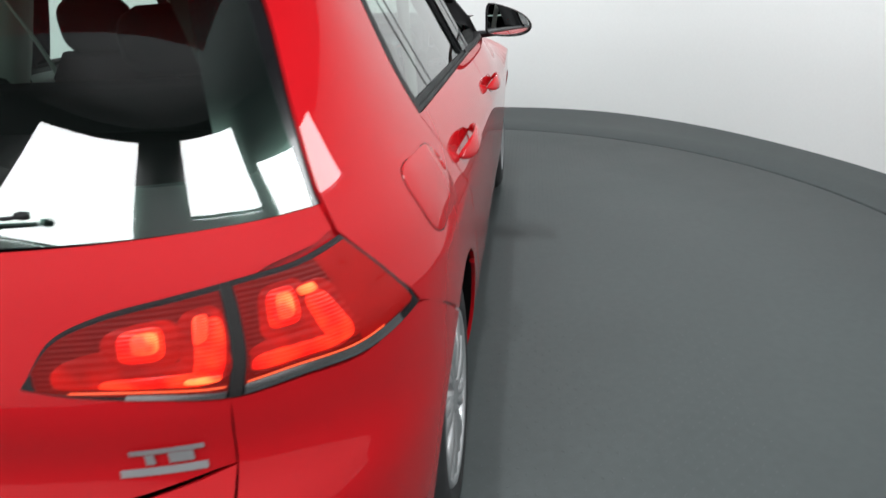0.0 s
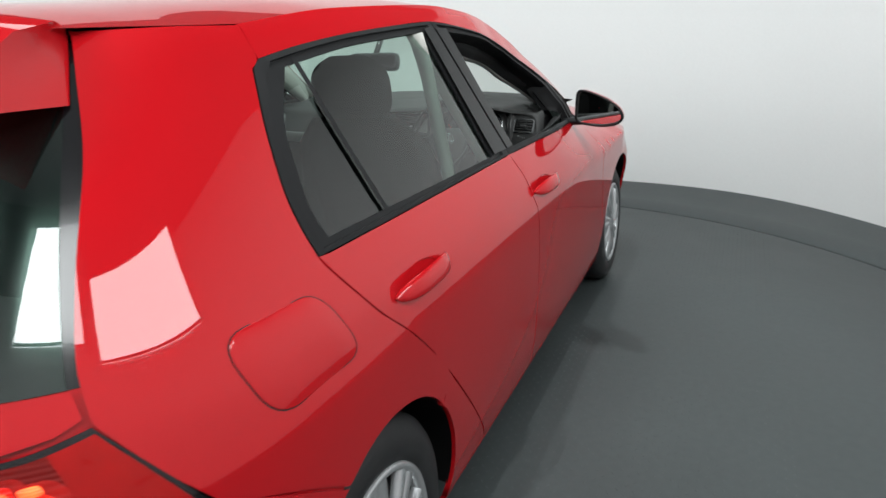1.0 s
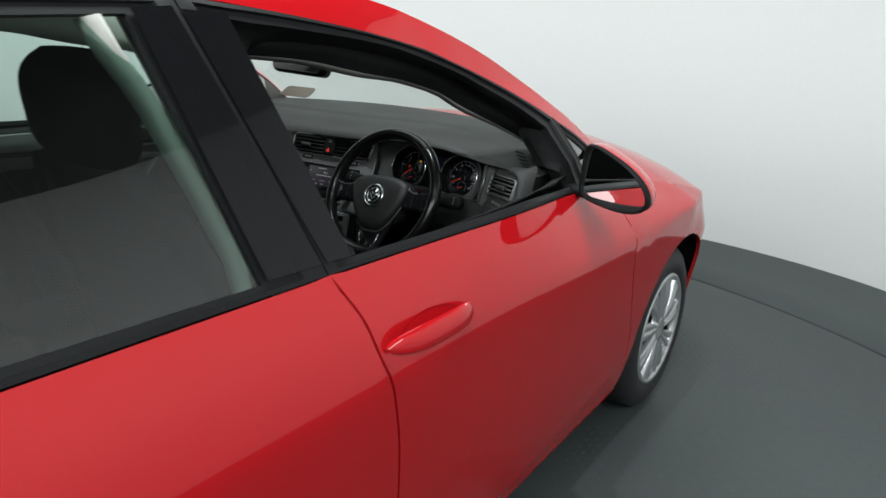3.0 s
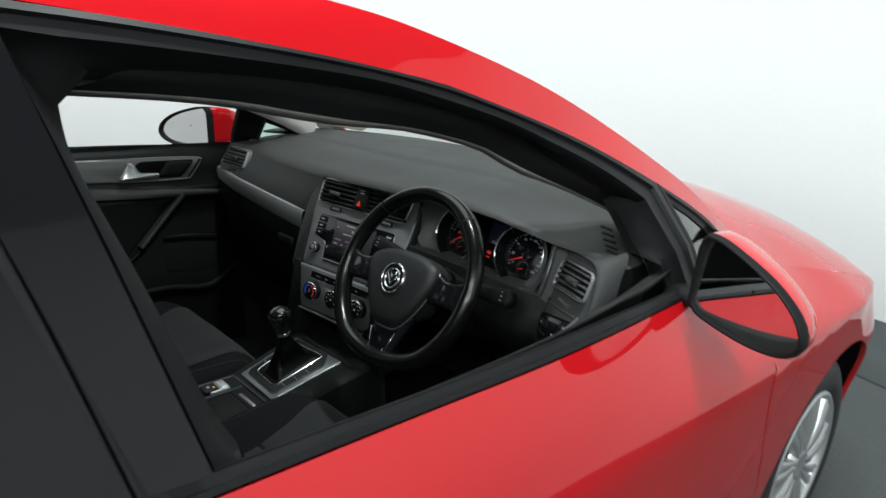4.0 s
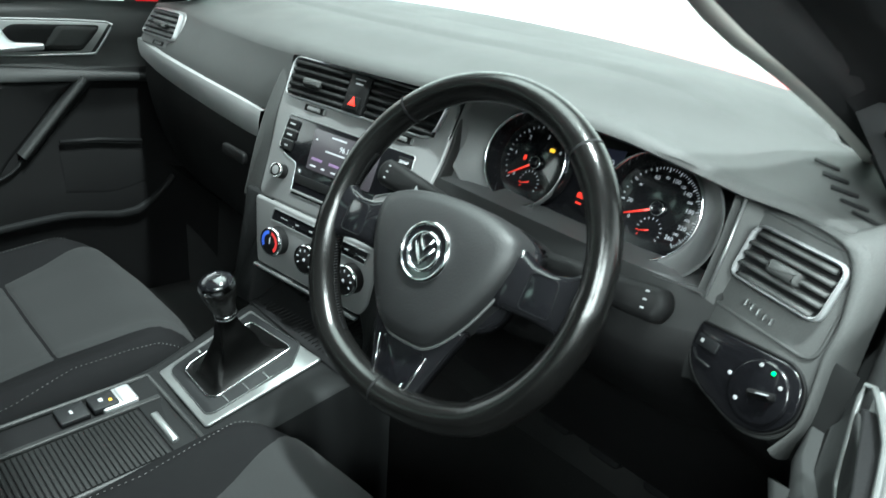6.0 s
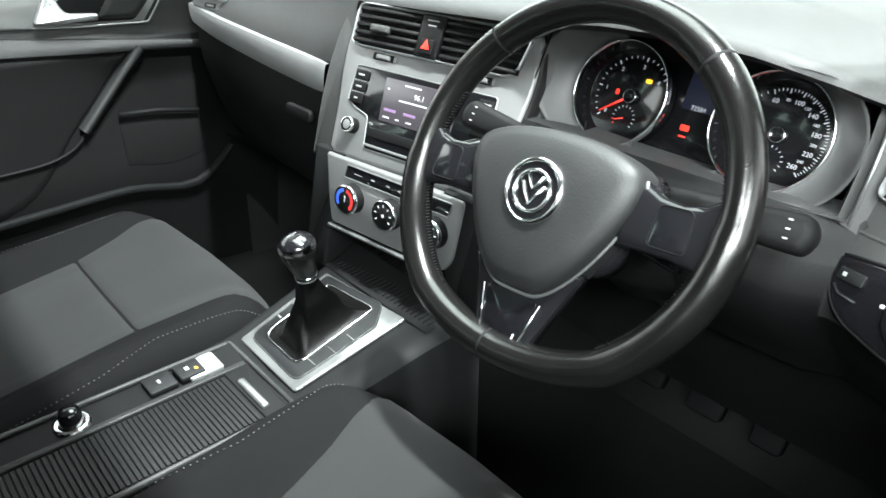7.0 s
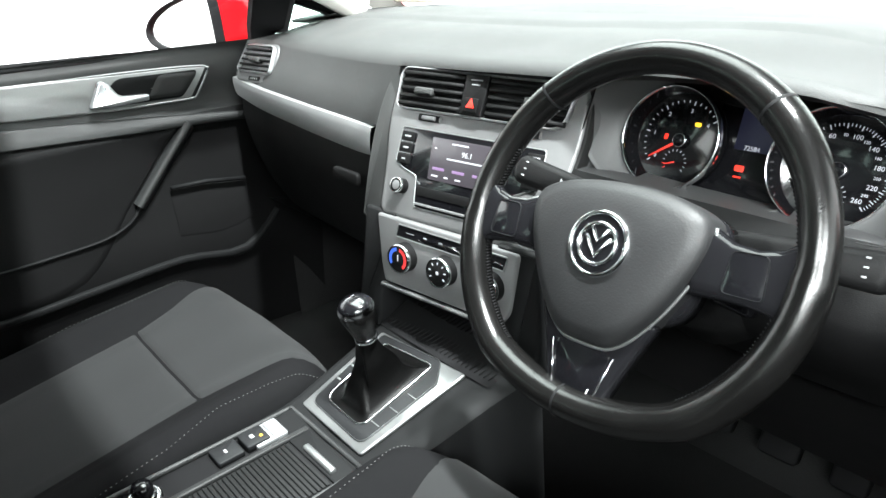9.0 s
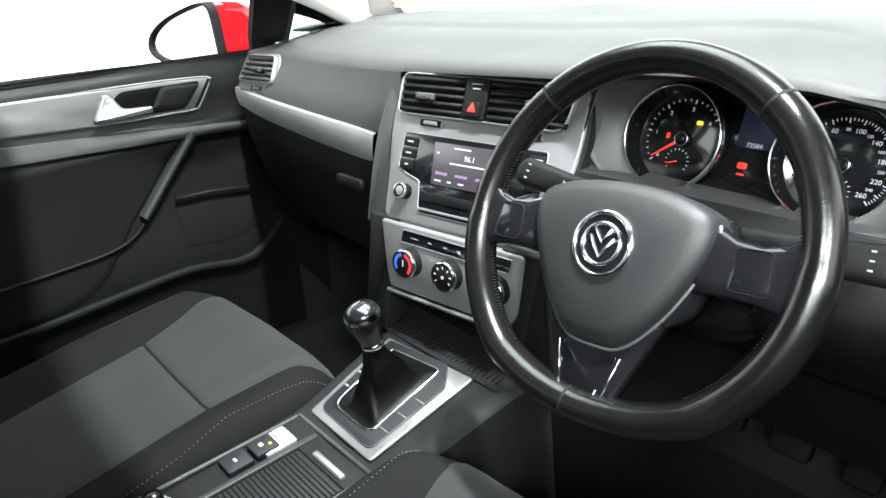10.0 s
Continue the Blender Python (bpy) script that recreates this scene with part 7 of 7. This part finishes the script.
# ---- steering column, stalks, wheel ----
TILT_W = radians(27)
WC = Vector((0.358, 0.290, 0.917))
WU, WV = Vector((1, 0, 0)), Vector((0, math.sin(TILT_W), math.cos(TILT_W)))
WM = axes(WC, WU, WV)
bm = sweep([WM @ Vector((0, 0.0, -0.045)), WM @ Vector((0, -0.005, -0.10)), WM @ Vector((0, -0.015, -0.18)), WM @ Vector((0, -0.03, -0.26))], [0.055, 0.064, 0.066, 0.07], 20, 0.85)
column = part("steering_column", bm, DARK, car, "dark steering column cover")
for sg in (-1, 1):
    sm = WM @ Matrix.Translation((sg * 0.10, 0.036 if sg < 0 else 0.030, -0.078)) @ Matrix.Rotation(radians(5 * sg), 4, "Z")
    arm = rounded([(sg * -0.05, -0.012), (sg * 0.02, -0.013), (sg * 0.045, -0.016), (sg * 0.098, -0.018), (sg * 0.106, 0.0), (sg * 0.098, 0.017), (sg * 0.02, 0.014), (sg * -0.05, 0.012)][::sg], 0.008, 5)
    st = part("stalk", plate_bm(sm, arm, 0.024, 0.008, -0.012), DARK, column, "black control stalk")
    for k in range(3):
        part("marking", plate_bm(sm, rect(0.004, 0.0016, 0.0006, sg * 0.084, 0.009 - 0.008 * k), 0.0005, 0.0001, 0.012), GREY_MARK, st)
    part("marking", plate_bm(sm, rounded([(sg * 0.022, 0), (sg * 0.030, -0.005), (sg * 0.030, 0.005)][::sg], 0), 0.0005, 0.0001, 0.012), GREY_MARK, st)
# key in the lock on the right of the column
kb = WM @ Vector((0.068, -0.012, -0.10))
part("ignition_lock", lathe_bm(axes(kb, (0, 1, 0.2), (0, 0, 1)), [(0, 0.020), (0.012, 0.020), (0.017, 0.012), (0.018, -0.01)], 20), DARK, column)
key = part("car_key", plate_bm(axes(kb + Vector((0.02, -0.01, -0.004)), (1, -0.2, 0), (0, 0.3, 1)), rect(0.045, 0.022, 0.006), 0.012, 0.004), GLOSS, None)
tagged(key, "black and silver car key hanging in the ignition lock", "car key")

WM = WM @ Matrix.Rotation(radians(4), 4, "Z")
R0 = 0.1705
rim_path = []
for a in np.linspace(0, 2 * math.pi, 97)[:-1]:
    r = R0
    x, y = r * math.cos(a), r * math.sin(a)
    if y < -0.135:
        y = -0.135 + (y + 0.135) * 0.72
    rim_path.append((x, y, 0.0))
rows = []
for i, p in enumerate(rim_path):
    a = math.atan2(p[1], p[0])
    t = (Vector(rim_path[(i + 1) % 96]) - Vector(rim_path[i - 1])).normalized()
    nrm = Vector((t.y, -t.x, 0))
    deg = math.degrees(a)
    fat = 1.0 + 0.10 * math.exp(-((abs(abs(deg) - 45) / 16) ** 2) if deg > 0 else 0)
    rows.append([WM @ (Vector(p) + nrm * math.cos(b) * 0.0150 * fat + Vector((0, 0, 1)) * math.sin(b) * 0.0175 * fat) for b in np.linspace(0, 2 * math.pi, 18, endpoint=False)])
bm = bmesh.new()
add_grid(bm, rows, 0, True, True)
wheel_ob = part("steering_wheel", bm, LEATHER, car, "three-spoke steering wheel in worn black leather")
# leather seams across the rim and lacing on the inside
for deg in (48, 132, -95):
    i = int(round((deg % 360) / 360 * 96)) % 96
    c = sum((Vector(v) for v in rows[i]), Vector()) / 18
    bm = bmesh.new()
    nxt = rows[(i + 1) % 96]
    add_grid(bm, [[c + (Vector(v) - c) * 1.012 for v in rows[i]], [c + (Vector(v) - c) * 1.03 + (Vector(w) - Vector(v)) * 0.13 for v, w in zip(rows[i], nxt)], [c + (Vector(v) - c) * 1.012 + (Vector(w) - Vector(v)) * 0.26 for v, w in zip(rows[i], nxt)]], 0, False, True)
    part("rim_seam", bm, RUBBER, wheel_ob)
bm = bmesh.new()
for i in range(96):
    deg = i * 3.75
    if 150 < deg < 236 or deg > 304 or deg < 30:
        v, w = Vector(rows[i][9]), Vector(rows[(i + 1) % 96][9])
        n = (WM.to_3x3() @ Vector((0, 0, 1)))
        c = sum((Vector(q) for q in rows[i]), Vector()) / 18
        out = (v - c).normalized() * 0.0008
        for k in (0.0, 0.33, 0.66):
            p = v.lerp(w, k) + out
            sweep([p - n * 0.003, p + n * 0.003 + (w - v) * 0.2], 0.0008, 4, bm=bm)
tagged(part("lacing", bm, RUBBER, wheel_ob), "dark lacing on the inside of the rim", kind="stuff")
# hub shell, airbag cover, spokes
shell = rounded([(-0.070, -0.070), (0.070, -0.070), (0.098, 0.030), (0.06, 0.045), (-0.06, 0.045), (-0.098, 0.030)], 0.03, 6)
part("hub_shell", plate_bm(WM, shell, 0.030, 0.012, -0.040), PILLAR_BLACK, wheel_ob, "gloss black hub shell")
bag = spline([(0.0, -0.101), (0.024, -0.099), (0.044, -0.084), (0.066, -0.054), (0.085, -0.015), (0.092, 0.014), (0.086, 0.033), (0.062, 0.044), (0.032, 0.0495), (0, 0.051), (-0.032, 0.0495), (-0.062, 0.044), (-0.086, 0.033), (-0.092, 0.014), (-0.085, -0.015), (-0.066, -0.054), (-0.044, -0.084), (-0.024, -0.099), (0.0, -0.101)], 73)[:-1]
bc = np.array([0.0, -0.014])
rows2 = []
for k, h in ((1.0, -0.02), (1.0, 0.004), (0.985, 0.012), (0.94, 0.0185), (0.80, 0.0235), (0.55, 0.0265), (0.3, 0.0275), (0.02, 0.028)):
    rows2.append([WM @ Vector((*(bc + (p - bc) * k), h)) for p in bag])
bm = bmesh.new()
add_grid(bm, rows2, 0, False, True)
cover = part("airbag_cover", bm, PAD, wheel_ob, "grained dark grey airbag cover")
# bright line round the lower edge of the cover
lo = [p for p in bag if p[1] < 0.03]
lo.sort(key=lambda p: math.atan2(p[0], -(p[1] - 0.05)))
part("cover_line", sweep([WM @ Vector((*(bc + (p - bc) * 1.012), 0.006)) for p in lo], 0.0017, 6), SILVER, wheel_ob, "thin silver line round the airbag cover")
em = WM @ Matrix.Translation((0, -0.0095, 0.0275))
part("emblem", lathe_bm(em, [(0.031, -0.001), (0.0305, 0.003), (0.028, 0.004), (0.0265, 0.0025), (0.0265, 0.001)], 48), CHROME, wheel_ob, "chrome ring emblem")
part("emblem_ground", lathe_bm(em, [(0.0268, 0.0012), (0.0, 0.0018)], 40), GLOSS, wheel_ob)
part("emblem_ring", lathe_bm(em, [(0.0205, 0.0015), (0.020, 0.004), (0.0183, 0.0045), (0.017, 0.003), (0.017, 0.0015)], 40), CHROME, wheel_ob)
for pts in ([(-0.009, 0.014), (0.0, 0.001), (0.009, 0.014)], [(-0.013, 0.006), (0.0, -0.012), (0.013, 0.006)]):
    part("emblem_stroke", sweep([em @ Vector((x, y, 0.0025)) for x, y in pts], 0.0017, 6, up=em.to_3x3() @ Vector((0, 0, 1))), CHROME, wheel_ob)
text_part("AIRBAG", WM @ Matrix.Translation((0.0, -0.056, 0.0258)), 0.0095, DARK, wheel_ob, "raised_word", 0.0004)
for sg in (-1, 1):
    rows3 = []
    for x, mid, half, z0, thick in ((0.070, 0.002, 0.036, -0.006, 0.014), (0.088, -0.002, 0.030, -0.004, 0.014), (0.108, -0.006, 0.0245, -0.003, 0.013), (0.128, -0.007, 0.0235, -0.003, 0.012), (0.146, -0.006, 0.027, -0.002, 0.011), (0.158, -0.004, 0.034, -0.001, 0.011), (0.167, -0.002, 0.043, 0.0, 0.010)):
        row = []
        for a in np.linspace(0, 2 * math.pi, 20, endpoint=False):
            ca, sa = math.cos(a), math.sin(a)
            row.append(WM @ Vector((sg * x, mid + half * np.sign(ca) * abs(ca) ** 0.55, z0 + thick * np.sign(sa) * abs(sa) ** 0.6)))
        rows3.append(row)
    part("spoke", loft(rows3, False, True, True), PILLAR_BLACK, wheel_ob, "gloss black spoke")
    if sg < 0:
        part("spoke_edge", sweep([WM @ Vector((sg * x, y, z)) for x, y, z in ((0.082, 0.026, 0.007), (0.108, 0.0165, 0.006), (0.130, 0.0155, 0.005), (0.146, 0.020, 0.005))], 0.0014, 6), SILVER, wheel_ob)
    field = rounded([(sg * 0.110, 0.012), (sg * 0.140, 0.013), (sg * 0.143, -0.024), (sg * 0.108, -0.024)][::-sg], 0.006, 4)
    part("button_field", plate_bm(WM, field, 0.0015, 0.0006, 0.0085), GLOSS, wheel_ob, "plain gloss black field")
    part("field_edge", frame_bm(WM, field, inset2(field, 0.0008), 0.0022, 0.0004, 0.0085), TRIM, wheel_ob)
plate = rounded([(-0.028, -0.160), (0.028, -0.160), (0.038, -0.130), (0.050, -0.098), (0.064, -0.066), (-0.064, -0.066), (-0.050, -0.098), (-0.038, -0.130)], [0.008, 0.008, 0.02, 0.02, 0.01, 0.01, 0.02, 0.02], 5)
part("lower_spoke", plate_bm(WM, plate, 0.016, 0.006, -0.010), PILLAR_BLACK, wheel_ob, "gloss black lower spoke")
part("spoke_slot", plate_bm(WM, rounded([(-0.020, -0.148), (0.020, -0.148), (0.030, -0.104), (-0.030, -0.104)], 0.006, 5), 0.0012, 0.0004, 0.0054), GLOSS, wheel_ob, "sunken gloss field in the lower spoke")
for sg in (-1, 1):
    part("lower_spoke_line", sweep([WM @ Vector((sg * x, y, 0.0068)) for x, y in ((0.033, -0.106), (0.027, -0.130), (0.0225, -0.149))], 0.0011, 5), CHROME, wheel_ob)
part("lower_spoke_line", sweep([WM @ Vector((x, -0.150, 0.0068)) for x in (-0.012, 0.0, 0.014)] + [WM @ Vector((0.017, -0.140, 0.0068))], 0.0011, 5), CHROME, wheel_ob)

# ---- centre console ----
def cz(y):
    return interp(y, [-0.35, 0.10, 0.16, 0.34, 0.42], [0.545, 0.548, 0.557, 0.611, 0.635])


rows = []
for y in np.linspace(-0.34, 0.40, 30):
    w = interp(y, [-0.34, 0.16, 0.34, 0.40], [0.098, 0.094, 0.112, 0.125])
    z = cz(y)
    l, r = w + 0.006, w + interp(y, [-0.34, 0.10, 0.20, 0.40], [0.006, 0.010, 0.020, 0.026])
    rows.append([Vector((SX * interp(y, [0.1, 0.36], [0, 1]) + dx, y, zz)) for dx, zz in ((-l - 0.03, 0.30), (-l - 0.018, z - 0.06), (-l - 0.012, z - 0.012), (-l - 0.004, z - 0.001), (-l + 0.006, z + 0.001), (0, z - 0.004), (w - 0.006, z - 0.001), (r - 0.002, z + 0.000), (r + 0.009, z - 0.010), (r + 0.016, z - 0.06), (r + 0.03, 0.30))])
console = part("centre_console", loft([r[2:-2] for r in rows]), CONSOLE, car, "dark grey centre console between the seats")
for cut in (slice(0, 3), slice(-3, None)):
    part("console_side", loft([r[cut] for r in rows]), CONSOLE, console, "dark console side")
PMX = axes((0.0, 0.245, cz(0.245) + 0.000), (1, 0, 0), (0, 1, 0.30))


def pc(x, y):
    return (x, (y - 0.245) * 1.044)


def ppoly(pts, r):
    return rounded([pc(*p) for p in pts], r, 6)


po = ppoly([(-0.078, 0.164), (0.074, 0.162), (0.096, 0.336), (-0.088, 0.326)], 0.006)
part("shifter_plate", plate_bm(PMX, po, 0.005, 0.002, -0.001), SILVER, console, "silver plate round the gear lever")
fo = ppoly([(-0.068, 0.176), (0.062, 0.172), (0.074, 0.300), (0.046, 0.334), (-0.080, 0.322)], [0.016, 0.016, 0.006, 0.008, 0.008])
part("button_frame", plate_bm(PMX, fo, 0.0025, 0.001, 0.0035), TRIM, console, "dark button frame")
part("frame_line", frame_bm(PMX, fo, inset2(fo, 0.0012), 0.0035, 0.0008, 0.0035), SILVER, console)
go = ppoly([(-0.052, 0.190), (0.042, 0.188), (0.046, 0.322), (-0.060, 0.312)], [0.02, 0.02, 0.012, 0.012])
part("gaiter_ring", frame_bm(PMX, go, inset2(go, 0.0035), 0.005, 0.0015, 0.004), CHROME, console, "bright ring round the gaiter")
for k in range(3):
    a, b = pc(0.052 + 0.004 * k, 0.205 + 0.030 * k)
    part("button_mark", plate_bm(PMX, rect(0.018, 0.0014, 0.0004, a, b), 0.0006, 0.0002, 0.0062), SILVER, console)
    a, b = pc(-0.065 - 0.003 * k, 0.225 + 0.028 * k)
    part("button_mark", plate_bm(PMX, rect(0.009, 0.0030, 0.0004, a, b), 0.0006, 0.0002, 0.0062), SILVER, console)
# gaiter: folded leather from the ring up to the knob
KN = Vector((0.008, 0.232, 0.682))
gi = inset2(go, 0.003)
rows4 = []
for t in np.linspace(0, 1, 18):
    row = []
    for i, p in enumerate(gi):
        base = PMX @ Vector((*p, 0.006))
        ang = math.atan2(p[1], p[0])
        topp = KN + Vector((0.013 * math.cos(ang), 0.013 * math.sin(ang), 0))
        k = t ** 0.52
        q = base.lerp(topp, k)
        q.z = base.z + (topp.z - base.z) * (t ** 1.25)
        f = math.sin(t * math.pi) * (0.008 * (1 - 1.6 * abs(math.sin(2 * ang + 0.5))) + 0.0035 * math.cos(7 * ang + 8 * t))
        row.append(q + Vector((math.cos(ang), math.sin(ang), 0)) * f)
    rows4.append(row)
gaiter = part("gear_gaiter", loft(rows4, False, True), GAITER, console, "black folded leather gear gaiter")
KM = axes(KN, (1, 0, 0), (0, 0.96, 0.22))
part("knob_collar", lathe_bm(KM, [(0.013, -0.004), (0.0165, 0.0), (0.0165, 0.004), (0.015, 0.006)], 28), CHROME, console, "chrome collar under the gear knob")
part("gear_knob", lathe_bm(KM, [(0.0145, 0.003), (0.0165, 0.012), (0.021, 0.028), (0.0248, 0.043), (0.0252, 0.052), (0.0225, 0.060)], 36), LEATHER, console, "black leather gear knob")
part("knob_band", lathe_bm(KM, [(0.0250, 0.050), (0.0256, 0.054), (0.0235, 0.060)], 36), CHROME, console)
part("knob_cap", lathe_bm(KM, [(0.0240, 0.055), (0.0225, 0.061), (0.017, 0.0655), (0.009, 0.068), (0.0, 0.069)], 36), GLOSS, console, "glossy gear knob cap")
capm = KM @ Matrix.Translation((0, 0, 0.0684))
for pts in ([(-0.007, -0.007), (-0.007, 0.007)], [(0, -0.007), (0, 0.007)], [(0.007, 0.0), (0.007, 0.007)], [(-0.007, 0), (0.007, 0)]):
    part("gear_mark", sweep([capm @ Vector((x, y, -0.0008)) for x, y in pts], 0.0008, 4), WHITE_MARK, console)
# rear of the console: switches, roller tray
RM = axes((0.0, 0.03, 0.5475), (1, 0, 0), (0, 1, 0.0))


def slab(name, x0, y0, x1, y1, h, mat, lab="", r=0.004, base=0.0, bev=0.0015, par=None):
    return part(name, plate_bm(RM, rounded([(x0, y0 - 0.03), (x1, y0 - 0.03), (x1, y1 - 0.03), (x0, y1 - 0.03)], r, 5), h, bev, base), mat, par or console, lab)


slab("rear_tray", -0.090, -0.33, 0.090, 0.150, 0.003, RUBBER, "dark tray surface behind the gear lever", 0.008)
fr_o = rounded([(-0.096, -0.36), (0.096, -0.36), (0.094, 0.126), (-0.094, 0.126)], 0.008, 5)
part("tray_rim", frame_bm(RM, fr_o, inset2(fr_o, 0.008), 0.010, 0.003, 0.0), DOORPAD, console, "grey rim of the console tray")
slab("roller_rail", -0.037, -0.33, -0.028, 0.145, 0.009, DOORPAD, "", 0.001)
slab("roller_rail", -0.030, 0.112, 0.086, 0.145, 0.006, CONSOLE, "dark grip plate of the roller lid", 0.003)
slab("chrome_grip", 0.000, 0.116, 0.070, 0.127, 0.012, SILVER, "chrome grip of the roller lid", 0.004, 0.0, 0.003)
for k in range(66):
    y = 0.106 - k * 0.0066
    part("roller_slat", plate_bm(RM, rect(0.108, 0.0058, 0.001, 0.028, y - 0.03, 2), 0.0056, 0.0012), LOWER, console)
slab("parking_switch", -0.084, 0.072, -0.042, 0.120, 0.010, BRIGHT, "silver parking brake switch", 0.004)
slab("switch_key", -0.080, 0.060, -0.046, 0.095, 0.0135, TRIM, "", 0.003)
slab("switch_key", -0.082, 0.018, -0.046, 0.056, 0.011, TRIM, "", 0.003)
slab("switch_lip", -0.082, 0.098, -0.044, 0.119, 0.013, BRIGHT, "", 0.005, 0.0, 0.003)
slab("marking", -0.060, 0.084, -0.055, 0.088, 0.0006, AMBER_LIGHT, "", 0.001, 0.0136)
slab("marking", -0.068, 0.072, -0.060, 0.078, 0.0006, GREY_MARK, "", 0.001, 0.0136)
slab("marking", -0.068, 0.034, -0.060, 0.038, 0.0006, GREY_MARK, "", 0.001, 0.0112)
lm = RM @ Matrix.Translation((-0.062, -0.105, 0))
part("socket_ring", lathe_bm(lm, [(0.024, 0.002), (0.022, 0.008), (0.016, 0.009), (0.014, 0.006), (0, 0.006)], 28), CHROME, console, "bright ring round the power socket")
part("socket_plug", lathe_bm(lm, [(0.0135, 0.005), (0.0135, 0.022), (0.011, 0.028), (0, 0.029)], 24), GLOSS, console, "black socket plug")
part("armrest", plate_bm(axes((0.0, -0.36, 0.66), (1, 0, 0), (0, 1, 0)), rect(0.15, 0.24, 0.05), 0.06, 0.025), FABRIC_D, console, "dark padded armrest")
part("armrest_post", plate_bm(axes((0.0, -0.38, 0.50), (1, 0, 0), (0, 1, 0)), rect(0.11, 0.18, 0.02), 0.17, 0.01), DARK, console)

# ---- pedals and loose things ----
for x, w in ((0.30, 0.055), (0.40, 0.060), (0.50, 0.05)):
    pm_ = axes((x, 0.72, 0.46), (1, 0, 0), (0, 0.5, 1))
    pd = part("pedal", plate_bm(pm_, rect(w, 0.075, 0.01), 0.018, 0.004), RUBBER, car, "black ribbed pedal")
    part("pedal_arm", sweep([(x, 0.73, 0.47), (x, 0.78, 0.56), (x, 0.80, 0.68)], 0.008, 6), DARK, pd)
# paper holder low on the windscreen
sheet_m = axes((-0.565, 0.845, 1.068), (1, 0.18, 0.0), (-0.1, 0.9, 0.45))
paper = part("windscreen_note", plate_bm(sheet_m, rect(0.14, 0.07, 0.02), 0.002, 0.0006), material("brown_paper", (0.10, 0.085, 0.065), 0.7, var=0.15), None)
tagged(paper, "brown paper note holder lying on the dashboard against the windscreen", "note")
